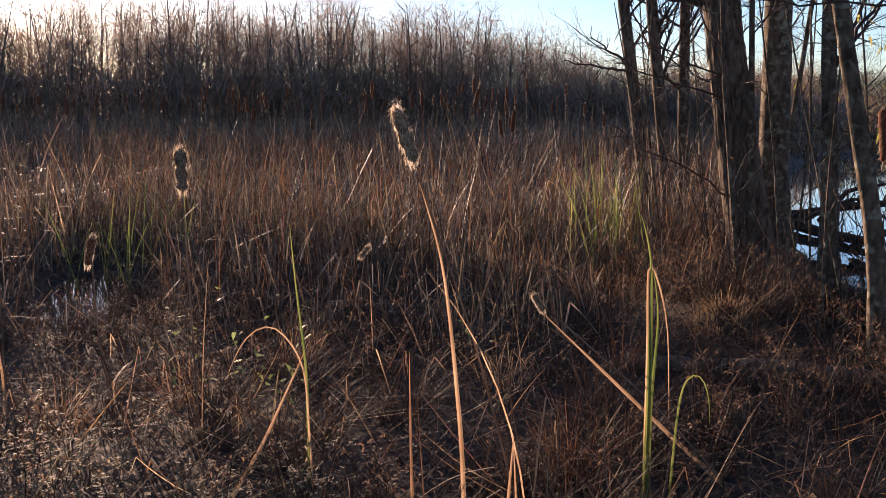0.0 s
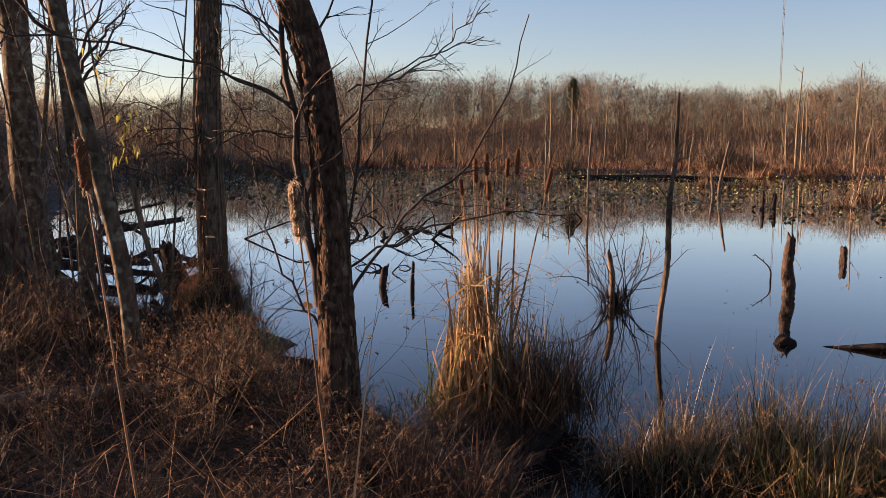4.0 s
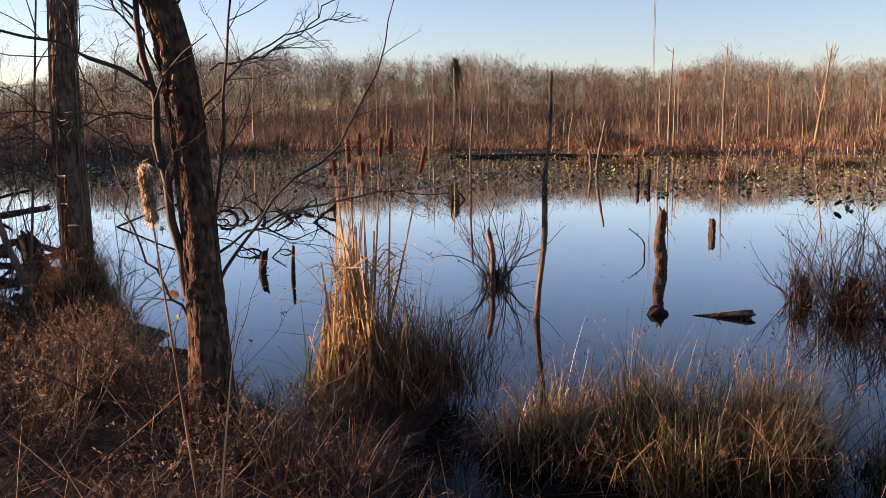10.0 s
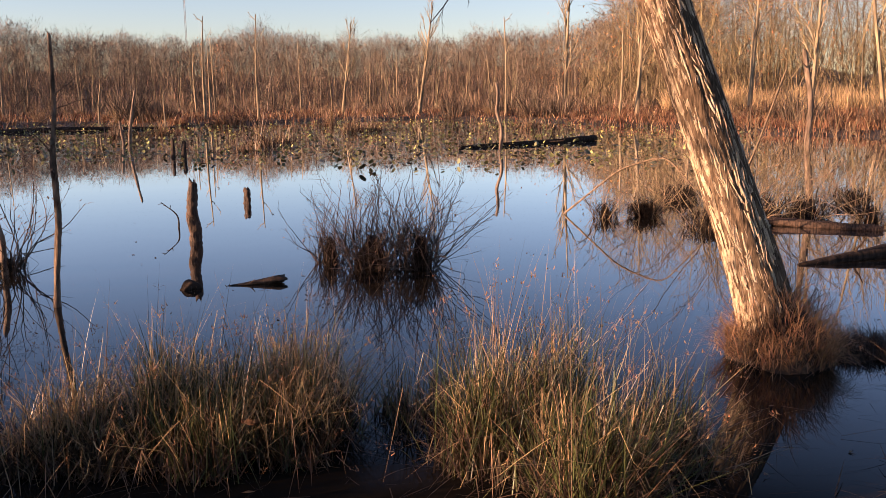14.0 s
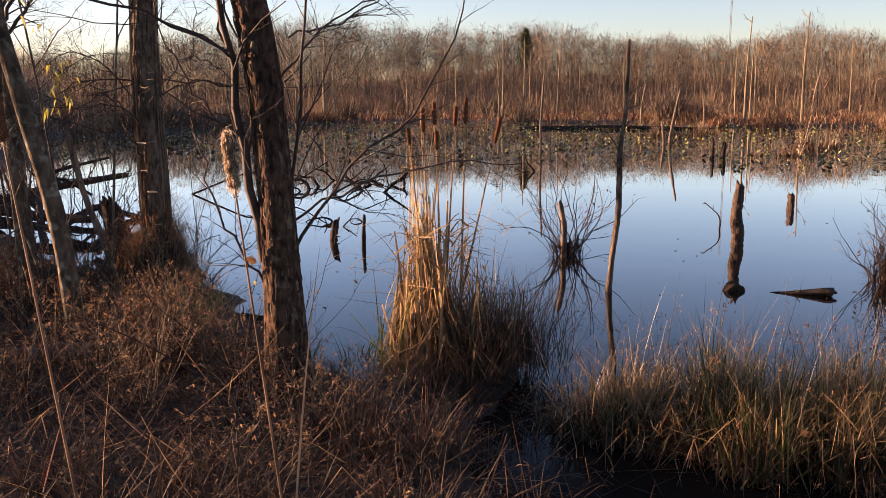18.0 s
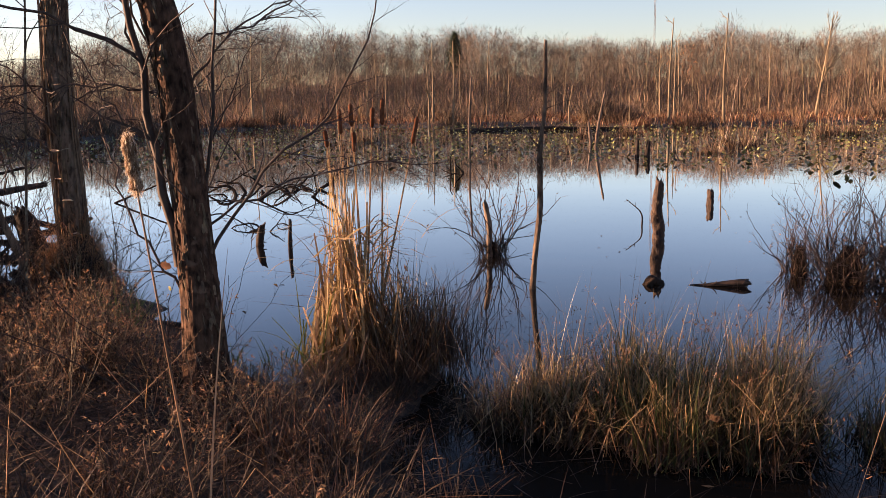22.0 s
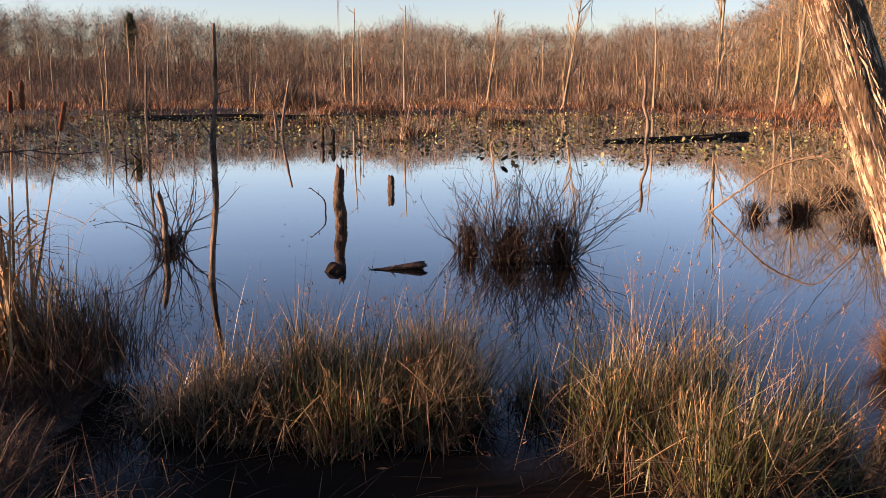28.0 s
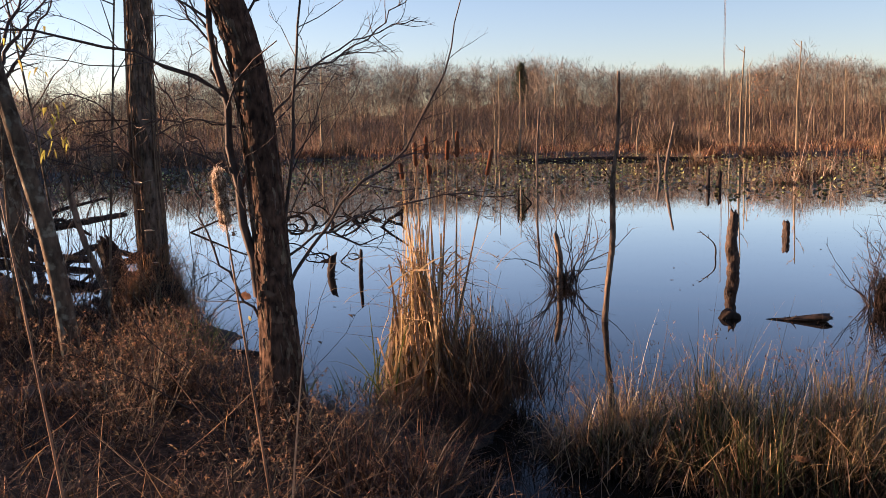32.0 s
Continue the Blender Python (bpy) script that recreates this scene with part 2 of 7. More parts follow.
wp.operation, wp.use_clamp = "MULTIPLY_ADD", True
wp.inputs[1].default_value, wp.inputs[2].default_value = 2.15, -0.18
wt.links.new(wf.outputs[0], wp.inputs[0])
wt.links.new(wp.outputs[0], wm.inputs[0])
wt.links.new(wb.outputs[0], wm.inputs[1])
wt.links.new(wg.outputs[0], wm.inputs[2])
wt.links.new(wm.outputs[0], wt.nodes["Material Output"].inputs["Surface"])
wc, w1, wbump = wt.nodes.new("ShaderNodeTexCoord"), wt.nodes.new("ShaderNodeTexNoise"), wt.nodes.new("ShaderNodeBump")
w1.inputs["Scale"].default_value, w1.inputs["Detail"].default_value = 1.4, 2.0
wbump.inputs["Strength"].default_value, wbump.inputs["Distance"].default_value = 0.16, 0.004
wt.links.new(wc.outputs["Object"], w1.inputs["Vector"])
wt.links.new(w1.outputs["Fac"], wbump.inputs["Height"])
wt.links.new(wbump.outputs[0], wg.inputs["Normal"])
wt.links.new(wbump.outputs[0], wf.inputs["Normal"])


# ---- makers ----
def mesh_of(name, pieces, material, smooth=False):
    """One mesh from (verts, quads) pieces."""
    vs, fs, at = [], [], 0
    for v, f in pieces:
        v = np.asarray(v, float).reshape(-1, 3)
        vs.append(v)
        fs.append(np.asarray(f, int).reshape(-1, 4) + at)
        at += len(v)
    v, f = np.concatenate(vs), np.concatenate(fs)
    me = bpy.data.meshes.new(name)
    me.vertices.add(len(v))
    me.vertices.foreach_set("co", v.ravel().astype(np.float32))
    me.loops.add(f.size)
    me.loops.foreach_set("vertex_index", f.ravel().astype(np.int32))
    me.polygons.add(len(f))
    me.polygons.foreach_set("loop_start", np.arange(0, f.size, 4, dtype=np.int32))
    me.polygons.foreach_set("use_smooth", np.full(len(f), smooth))
    me.update(calc_edges=True)
    me.materials.append(material)
    return me


def thing(name, loc, label, category, group="", kind=""):
    ob = new(name)
    ob.location = loc
    ob.empty_display_size = 0.1
    return tagged(ob, label, category, group, kind)


def part(name, pieces, material, parent, label="", smooth=False, kind=""):
    """One mesh under a thing or a part; the pieces are in world metres, less the thing's place."""
    ob = new(name, mesh_of(name, pieces, material, smooth))
    ob.parent = parent
    return tagged(ob, label, "", "", kind)


def stuff(name, pieces, material, label, category, kind="stuff", smooth=False):
    return tagged(new(name, mesh_of(name, pieces, material, smooth)), label, category, "", kind)


def unit(a):
    return a / np.maximum(np.linalg.norm(a, axis=-1, keepdims=True), 1e-9)


def tubes(p, r, sides=4):
    """Tubes along n curves of k points: p (n, k, 3), r (n, k)."""
    p, r = np.asarray(p, float), np.asarray(r, float)
    n, k, _ = p.shape
    tan = unit(np.gradient(p, axis=1))
    ref = np.where(np.abs(tan[..., 2:3]) < 0.9, np.array([0, 0, 1.0]), np.array([1.0, 0, 0]))
    ref = np.broadcast_to(ref[:, :1], tan.shape)
    u = unit(np.cross(tan, ref))
    w = np.cross(tan, u)
    a = np.arange(sides) * 2 * np.pi / sides
    ring = u[:, :, None] * np.cos(a)[None, None, :, None] + w[:, :, None] * np.sin(a)[None, None, :, None]
    v = p[:, :, None] + ring * r[:, :, None, None]
    idx = np.arange(n * k * sides).reshape(n, k, sides)
    nxt = np.roll(idx, -1, axis=2)
    f = np.stack([idx[:, :-1], nxt[:, :-1], nxt[:, 1:], idx[:, 1:]], -1)
    return v.reshape(-1, 3), f.reshape(-1, 4)


def ribbons(p, w, side):
    """Flat blades along n curves: w (n, k) half widths, side (n, 3) the way across."""
    n, k, _ = p.shape
    s = unit(side)[:, None] * w[..., None]
    v = np.stack([p - s, p + s], 2)
    idx = np.arange(n * k * 2).reshape(n, k, 2)
    f = np.stack([idx[:, :-1, 0], idx[:, :-1, 1], idx[:, 1:, 1], idx[:, 1:, 0]], -1)
    return v.reshape(-1, 3), f.reshape(-1, 4)


def blades(rng, base, length, width, lean, bend, az=None, k=5, kink=0.0, twist=0.6):
    """Grass blades: lean at the foot and bend towards the tip in radians; some break over."""
    n = len(base)
    length, width = np.broadcast_to(length, n), np.broadcast_to(width, n)
    az = rng.uniform(0, 2 * np.pi, n) if az is None else az
    t = np.linspace(0, 1, k)
    ang = np.broadcast_to(lean, n)[:, None] + np.broadcast_to(bend, n)[:, None] * t[None] ** 1.4
    if kink:
        ang = ang + ((rng.random(n) < kink) * rng.uniform(0.8, 2.2, n))[:, None] * (t[None] > rng.uniform(0.35, 0.85, n)[:, None])
    ang = ang.clip(-0.3, 2.9)
    step = (length / (k - 1))[:, None]
    h = np.concatenate([np.zeros((n, 1)), np.cumsum(np.sin(ang[:, 1:]) * step, 1)], 1)
    z = np.concatenate([np.zeros((n, 1)), np.cumsum(np.cos(ang[:, 1:]) * step, 1)], 1)
    d = np.stack([np.cos(az), np.sin(az), 0 * az], -1)
    p = base[:, None] + d[:, None] * h[..., None]
    p[..., 2] += z
    p[..., 2] = np.where(np.broadcast_to(lean, n)[:, None] < 1.57, np.maximum(p[..., 2], base[:, None, 2] + 0.005), p[..., 2])
    sa = az + np.pi / 2 + rng.normal(0, twist, n)
    side = np.stack([np.cos(sa), np.sin(sa), 0 * sa], -1)
    taper = (1 - t ** 2.2) * 0.92 + 0.08
    return ribbons(p, (width / 2)[:, None] * taper[None], side), p


def grow(rng, p0, d, length, r0, k=6, lift=0.15, wob=0.12, thin=0.25):
    """n wandering branches: curves (n, k, 3) and radii."""
    n = len(p0)
    p, d = [p0], unit(d)
    for _ in range(k - 1):
        d = unit(d + rng.normal(0, wob, (n, 3)) + np.array([0, 0, 1.0]) * np.broadcast_to(lift, n)[:, None] / k)
        p.append(p[-1] + d * (length / (k - 1))[:, None])
    r = r0[:, None] * np.linspace(1, thin, k)[None]
    return np.stack(p, 1), r


def sprout(rng, p, r, m, lo, hi, angle, ratio, rr=0.6):
    """m side branches on each of n curves: places, ways, lengths, radii."""
    n, k, _ = p.shape
    s = rng.uniform(lo, hi, (n, m)) * (k - 1)
    i = np.minimum(s.astype(int), k - 2)
    fr = (s - i)[..., None]
    rows = np.arange(n)[:, None]
    a, b = p[rows, i], p[rows, i + 1]
    q, tan = a + (b - a) * fr, unit(b - a)
    side = unit(np.cross(tan, rng.normal(0, 1, (n, m, 3))))
    ang = rng.uniform(angle * 0.6, angle * 1.3, (n, m))[..., None]
    d = tan * np.cos(ang) + side * np.sin(ang)
    whole = np.linalg.norm(np.diff(p, axis=1), axis=2).sum(1)[:, None]
    left = 1 - s / (k - 1) * 0.6
    ln = whole * ratio * left * rng.uniform(0.6, 1.3, (n, m))
    rad = (r[rows, i] * rr)
    return q.reshape(-1, 3), d.reshape(-1, 3), ln.ravel(), rad.ravel()


def path_pts(pts, k):
    """A smooth curve of k points through some given ones."""
    pts = np.asarray(pts, float)
    s = np.r_[0, np.cumsum(np.linalg.norm(np.diff(pts, axis=0), axis=1))]
    t = np.linspace(0, s[-1], k)
    out = np.stack([np.interp(t, s, pts[:, i]) for i in range(3)], -1)
    for _ in range(max(1, k // 6)):
        out[1:-1] = 0.25 * out[:-2] + 0.5 * out[1:-1] + 0.25 * out[2:]
    return out


def trunk(pts, r0, r1, sides=28, rings=60, ridge=0.08, knob=0.12, flare=0.5, seed=0, furrow=9.0, cap=True, ragged=0.0, grain=1.0):
    """A trunk or log with ridged bark, an uneven girth and a flared foot."""
    c = path_pts(pts, rings)
    t = np.linspace(0, 1, rings)
    r = r0 + (r1 - r0) * t + r0 * flare * np.exp(-t * 18)
    (v, f) = tubes(c[None], r[None], sides)
    v = v.reshape(rings, sides, 3)
    for i in range(rings):
        for j in range(sides):
            a = 2 * math.pi * j / sides
            q = Vector((math.cos(a) * furrow * 0.5 + seed, math.sin(a) * furrow * 0.5, (c[i][2] * 1.6 + c[i][0] * 0.7 + c[i][1] * 0.5) * grain))
            g = noise.noise(q * 0.35 + Vector((seed * 3.1, 0, 0))) * knob
            b = (min(1.0, abs(noise.noise(Vector((q.x * 1.9, q.y * 1.9, q.z * 1.5)))) * 3.2) - 0.6 + 0.35 * noise.noise(Vector((q.x * 5, q.y * 5, q.z * 6)))) * ridge
            v[i, j] = c[i] + (v[i, j] - c[i]) * (1 + g + b)
    if ragged:
        r_ = np.random.default_rng(seed + 900)
        for end, step in ((0, 1), (-1, -1)):
            way = unit(c[end] - c[end + 3 * step])
            tooth = r_.random(sides) ** 2 * ragged
            v[end] += way * tooth[:, None]
            v[end + step] += way * tooth[:, None] * 0.6
            v[end] = c[end] + (v[end] - c[end]) * r_.uniform(0.55, 0.95, sides)[:, None] + way * tooth[:, None] * 0.3
    out = [(v.reshape(-1, 3), f)]
    if cap:
        for end in (0, -1):
            ring = v[end]
            mid = ring.mean(0)
            vv = np.concatenate([ring, mid + (ring - mid) * 0.05])
            j = np.arange(sides)
            out.append((vv, np.stack([j, (j + 1) % sides, sides + (j + 1) % sides, sides + j], -1)))
    return out


def plates(rng, pts, r0, r1, n, length, width, lift, t0=0.02, t1=1.0, flare=0.25):
    """Loose bark plates on a trunk: raised in the middle, curled free at some ends."""
    c = path_pts(pts, 60)
    t = rng.uniform(t0, t1, n)
    ln, wd, up = rng.uniform(*length, n), rng.uniform(*width, n), rng.uniform(*lift, n)
    whole = np.linalg.norm(np.diff(c, axis=0), axis=1).sum()
    a, skew = rng.uniform(0, 2 * np.pi, n), rng.normal(0, 0.1, n)
    tan = unit(np.gradient(c, axis=0))
    grid = []
    for row, (s, k) in enumerate(((-0.5, 0.5), (0.0, 1.0), (0.5, 0.75))):
        tt = np.clip(t + s * ln / whole, 0, 1) * 59
        i = np.minimum(tt.astype(int), 58)
        f = (tt - i)[:, None]
        mid, way = c[i] * (1 - f) + c[i + 1] * f, tan[i]
        u = unit(np.cross(way, np.array([0.0, 1.0, 0.0])))
        w = np.cross(way, u)
        rad = (r0 + (r1 - r0) * tt / 59 + r0 * flare * np.exp(-tt / 59 * 18))
        for col in (-0.5, 0.0, 0.5):
            b = a + skew * s + col * wd / rad * rng.uniform(0.6, 1.0, n) * (1.0 if row == 1 else 0.7)
            h = rad * 0.97 + up * (k if col == 0 else 0.35 * k)
            grid.append(mid + (u * np.cos(b)[:, None] + w * np.sin(b)[:, None]) * h[:, None])
    v = np.stack(grid, 1)
    i = np.arange(n)[:, None] * 9
    f = np.concatenate([i + np.array(q)[None] for q in ((0, 1, 4, 3), (1, 2, 5, 4), (3, 4, 7, 6), (4, 5, 8, 7))])
    return v.reshape(-1, 3), f


def local(pieces, loc):
    return [(np.asarray(v).reshape(-1, 3) - np.asarray(loc), f) for v, f in pieces]


# ---- the ground and the pond ----
POND = np.array([(3.2, 2.3), (3.65, 2.9), (4.1, 3.2), (4.35, 3.55), (3.95, 3.95), (3.8, 4.4), (3.85, 5.0), (4.2, 5.5), (4.25, 6.1), (4.55, 6.8), (4.7, 7.6), (4.5, 8.5), (4.35, 9.4), (4.55, 11.2), (4.9, 13), (7, 19), (11, 28),
                 (15, 37), (22, 41), (33, 45), (43, 49), (52, 30), (49, 24), (60, 12), (55, 4), (46, -2), (38, -7), (35.5, -10), (33, -13), (25, -15), (14, -12),
                 (8, -8), (5.2, -5.2), (3.6, -3), (3.0, -1), (2.9, 1)])


def inside(x, y):
    """Metres into the pond (land: minus)."""
    x, y = np.asarray(x, float), np.asarray(y, float)
    far, odd = np.full(x.shape, 1e9), np.zeros(x.shape, bool)
    for (ax, ay), (bx, by) in zip(POND, np.roll(POND, -1, 0)):
        dx, dy = bx - ax, by - ay
        t = np.clip(((x - ax) * dx + (y - ay) * dy) / (dx * dx + dy * dy), 0, 1)
        far = np.minimum(far, np.hypot(x - ax - t * dx, y - ay - t * dy))
        if by != ay:
            odd ^= ((ay > y) != (by > y)) & (x < dx * (y - ay) / dy + ax)
    return np.where(odd, far, -far)


def waves(x, y):
    return (np.sin(x * 1.7 + 1.3 * np.sin(y * 0.9)) * np.cos(y * 2.1 + 0.8 * np.sin(x * 1.3)) + 0.5 * np.sin(x * 4.3 + y * 2.9) * np.cos(y * 5.1 - x * 1.7)
            + 0.3 * np.sin(x * 9.7 - y * 7.1) * np.cos(y * 11.3 + x * 6.1))


def puddle(x, y):
    """1 on the rim of a wet hollow drawn out along the camera's view, 0 in its middle."""
    u, v = (x + 3.35) * -0.37 + (y - 8.4) * 0.93, (x + 3.35) * 0.93 + (y - 8.4) * 0.37
    return np.hypot(u / 1.9, v / 0.55)


def ground_z(x, y):
    x, y = np.asarray(x, float), np.asarray(y, float)
    s = inside(x, y) + 0.18 * waves(x * 1.1, y * 1.3)
    z = np.clip(-s * 0.22, -0.5, 0.16) + 0.035 * waves(x, y)
    z = z + 0.2 * np.exp(-((x - 2.2) ** 2 + (y - 6.7) ** 2) / 0.5) + 0.12 * np.exp(-((x + 1.3) ** 2 + (y - 3.4) ** 2) / 1.2)
    z = z + 0.2 * np.exp(-((x - 4.15) ** 2 + (y - 6.8) ** 2) / 0.16) + 0.12 * np.exp(-((x - 4.35) ** 2 + (y - 3.66) ** 2) / 0.1)
    z = z + 0.42 * np.exp(-((x - 6.56) ** 2 + (y + 1.55) ** 2) / 0.1)
    z = z + 0.26 * np.exp(-((x - 4.5) ** 2 + (y - 1.5) ** 2) / 0.09) + 0.26 * np.exp(-((x - 4.5) ** 2 + (y + 0.1) ** 2) / 0.09) + 0.26 * np.exp(-((x - 4.95) ** 2 + (y + 2.55) ** 2) / 0.07)
    z = z - 0.4 * np.exp(-puddle(x, y) ** 2 * 1.6)
    d = np.hypot(x, y)
    a = np.arctan2(x, y)
    hill = np.clip((d - 100) / 70, 0, 1)
    rise = np.interp(np.degrees(a), [-60, 8, 20, 36, 46, 92, 100], [3.0, 3.0, 1.5, 2.5, 4.6, 4.6, 4.0])
    return z + np.where(s < 0, (rise + 0.6 * np.sin(a * 9) + 0.4 * np.sin(a * 23) + 0.35 * np.sin(a * 71) + 0.25 * np.sin(a * 157 + d * 0.2)) * hill * hill * (3 - 2 * hill), 0)


axis = np.sinh(np.linspace(-5.6, 5.6, 400)) / np.sinh(5.6) * 900
gx, gy = np.meshgrid(axis + 3, axis + 3, indexing="ij")
gv = np.stack([gx, gy, ground_z(gx, gy)], -1)
gi = np.arange(gx.size).reshape(gx.shape)
gq = np.stack([gi[:-1, :-1], gi[1:, :-1], gi[1:, 1:], gi[:-1, 1:]], -1)
stuff("ground", [(gv, gq)], SOIL, "dark leaf-littered marsh soil sloping into the pond", "ground", "structure", True)
wx, wy = np.meshgrid(np.linspace(-14, 76, 40), np.linspace(-22, 60, 40), indexing="ij")
wi = np.arange(wx.size).reshape(wx.shape)
stuff("water", [(np.stack([wx, wy, 0 * wx], -1), np.stack([wi[:-1, :-1], wi[1:, :-1], wi[1:, 1:], wi[:-1, 1:]], -1))], WATER,
      "still dark pond water mirroring the evening sky", "water", "structure", True)


def polar(rng, n, a0, a1, d0, d1, power=0.5):
    """Points over a sector: bearings to the right of +y in degrees, and distances."""
    a = np.radians(rng.uniform(a0, a1, n))
    d = d0 + (d1 - d0) * rng.random(n) ** power
    return d * np.sin(a), d * np.cos(a)


def on_ground(x, y, lift=0.0):
    return np.stack([x, y, ground_z(x, y) + lift], -1)


# ---- far woods ----
fa, fd = np.meshgrid(np.radians(np.linspace(-62, 148, 420)), np.linspace(99, 260, 40), indexing="ij")
fx, fy = fd * np.sin(fa), fd * np.cos(fa)
fi = np.arange(fx.size).reshape(fx.shape)
fz = ground_z(fx, fy) + 0.05 + np.clip((fd - 99) / 20, 0, 1) * (0.5 + 0.35 * waves(fx * 0.31, fy * 0.27) + 0.3 * waves(fx * 1.1, fy * 0.9))
stuff("woodland_floor", [(np.stack([fx, fy, fz], -1), np.stack([fi[:-1, :-1], fi[:-1, 1:], fi[1:, 1:], fi[1:, :-1]], -1))], LITTER,
      "brown leaf-covered slope and brush under the far woods", "ground", "structure", True)


def woods(rng, x, y, height, twigs=120, limbs=7, fat=1.0, lean=0.05, start=0.35, fine=(0.02, 0.05), wide=0.3):
    """Bare trees: trunks with limbs, and crowns of fine twigs gathered round the limbs."""
    n = len(x)
    base = on_ground(x, y, -0.2)
    d = np.stack([rng.normal(0, lean, n), rng.normal(0, lean, n), np.ones(n)], -1)
    r0 = height * rng.uniform(0.004, 0.012, n) * fat
    p, r = grow(rng, base, d, height * 0.93, r0, 6, 0.1, 0.05, 0.15)
    q, dd, ln, rad = sprout(rng, p, r, limbs, start, 0.97, 0.7, wide, 0.5)
    lp, lr = grow(rng, q, dd, ln, np.clip(rad, 0.014, 0.05), 4, 0.5, 0.18, 0.4)
    side = unit(np.cross(lp[:, -1] - lp[:, 0], rng.normal(0, 1, (len(lp), 3))))
    wood = [tubes(p, r, 3), ribbons(lp, lr, side)]
    tree_i = np.repeat(np.arange(n), twigs)
    pick = tree_i * limbs + rng.integers(0, limbs, len(tree_i))
    hh = height[tree_i]
    out = rng.normal(0, 1, (len(tree_i), 3))
    q = lp[pick, rng.integers(1, 4, len(pick))] + out * (0.05 * hh)[:, None] * (1, 1, 0.8)
    dd = unit(out * (0.7, 0.7, 0.45) + (0, 0, 0.45))
    ln = hh * rng.uniform(0.05, 0.14, len(hh))
    half = rng.uniform(fine[0] / 2, fine[1] / 2, len(hh))
    crown = ribbons(np.stack([q, q + dd * ln[:, None]], 1), np.stack([half, half * 0.5], 1), rng.normal(0, 1, q.shape))
    return wood, [crown]


def wood_belt(name, label, trunks, twigs, made):
    stuff(name, made[0], trunks, label, "trees")
    stuff(name + "_crowns", made[1], twigs, "fine bare crowns of the " + label, "trees")


rng = np.random.default_rng(11)
# the height of the skyline in degrees, by the bearing
CREST = ((-46, 6.8), (-30, 6.6), (-26, 6.0), (-21, 5.9), (-16, 6.4), (-10, 6.4), (-5, 6.1), (0, 5.7), (4, 5.3), (7, 4.4), (9.5, 3.4), (16, 3.0), (22, 2.7), (27, 3.1), (31, 4.0), (35, 4.7), (40, 5.1), (43, 5.0), (46, 4.4), (49, 4.55), (55, 4.4),
         (58, 4.1), (61, 3.75), (65, 3.75), (69, 4.15), (73, 3.9), (76, 3.65), (82, 3.75), (86, 4.1), (90, 5.0), (94, 7.5), (100, 10.0), (136, 12.0))


def skyline(x, y, part_of, lo):
    """Heights that keep the tree tops under the skyline."""
    d, a = np.hypot(x, y), np.degrees(np.arctan2(x, y))
    top = np.interp(a, [q[0] for q in CREST], [q[1] for q in CREST]) * part_of * (1 + 0.04 * np.sin(a * 0.83 + 1) + 0.04 * np.sin(a * 2.3) + 0.03 * np.sin(a * 6.1))
    return (1.8 + d * np.tan(np.radians(top)) - ground_z(x, y)) * (lo + (1 - lo) * rng.random(len(x)) ** 0.6)


def brush(n, a0, a1, d0, d1, part_of, length, width, lo=0.1, hi=0.97):
    """Fine twigs filling the crowns under a bumpy skyline."""
    x, y = polar(rng, n, a0, a1, d0, d1, 0.8)
    a = np.degrees(np.arctan2(x, y))
    top = skyline(x, y, part_of, 1.0) * (0.86 + 0.09 * np.sin(a * 5.3 + np.hypot(x, y) * 0.4) + 0.06 * np.sin(a * 11.9 + y * 0.3))
    b = on_ground(x, y)
    b[:, 2] += np.maximum(top, 1.0) * (lo + (hi - lo) * rng.random(n) ** 0.8)
    return blades(rng, b, rng.uniform(*length, n), rng.uniform(*width, n), np.abs(rng.normal(0, 1.05, n)), rng.uniform(0, 0.3, n), k=2, twist=3)[0]


def poles(n, a0, a1, d0, d1, h, r):
    """Bare straight stems, dead or leafless, with a slight lean."""
    x, y = polar(rng, n, a0, a1, d0, d1, 0.8)
    k = inside(x, y) < -1
    x, y = x[k], y[k]
    m = len(x)
    p, rr = grow(rng, on_ground(x, y, -0.2), np.stack([rng.normal(0, 0.05, m), rng.normal(0, 0.05, m), np.ones(m)], -1), h[0] + (h[1] - h[0]) * rng.random(m) ** 1.5, rng.uniform(*r, m), 5, 0.1, 0.03, 0.45)
    return tubes(p, rr, 4)


def domes(n, a0, a1, d0, d1, part_of, per, thick, seed):
    """Rounded bare crowns standing close: twigs fanning up and out from below each crown's middle."""
    r_ = np.random.default_rng(seed)
    x, y = polar(r_, n, a0, a1, d0, d1, 0.8)
    top = skyline(x, y, part_of, 1.0) * (0.74 + 0.26 * r_.random(n) ** 0.7)
    wide = np.clip(top, 3, 12) * r_.uniform(0.16, 0.26, n)
    c = on_ground(x, y)
    c[:, 2] += top - wide * 1.5
    i = np.repeat(np.arange(n), per)
    out = unit(r_.normal(0, 1, (len(i), 3)) * (1, 1, 0.9) + (0, 0, 0.25))
    far = r_.random(len(i)) ** 0.5
    b = c[i] + out * (wide[i] * far)[:, None] * (1, 1, 1.25)
    lean = np.arctan2(np.hypot(out[:, 0], out[:, 1]), out[:, 2] + 0.9)
    return blades(r_, b, wide[i] * r_.uniform(0.2, 0.5, len(i)), r_.uniform(*thick, len(i)) * (1.25 - 0.75 * far), np.abs(lean + r_.normal(0, 0.35, len(i))), 0.2, np.pi / 2 - np.arctan2(out[:, 0], out[:, 1]) + r_.normal(0, 0.4, len(i)), k=2, twist=3)[0]


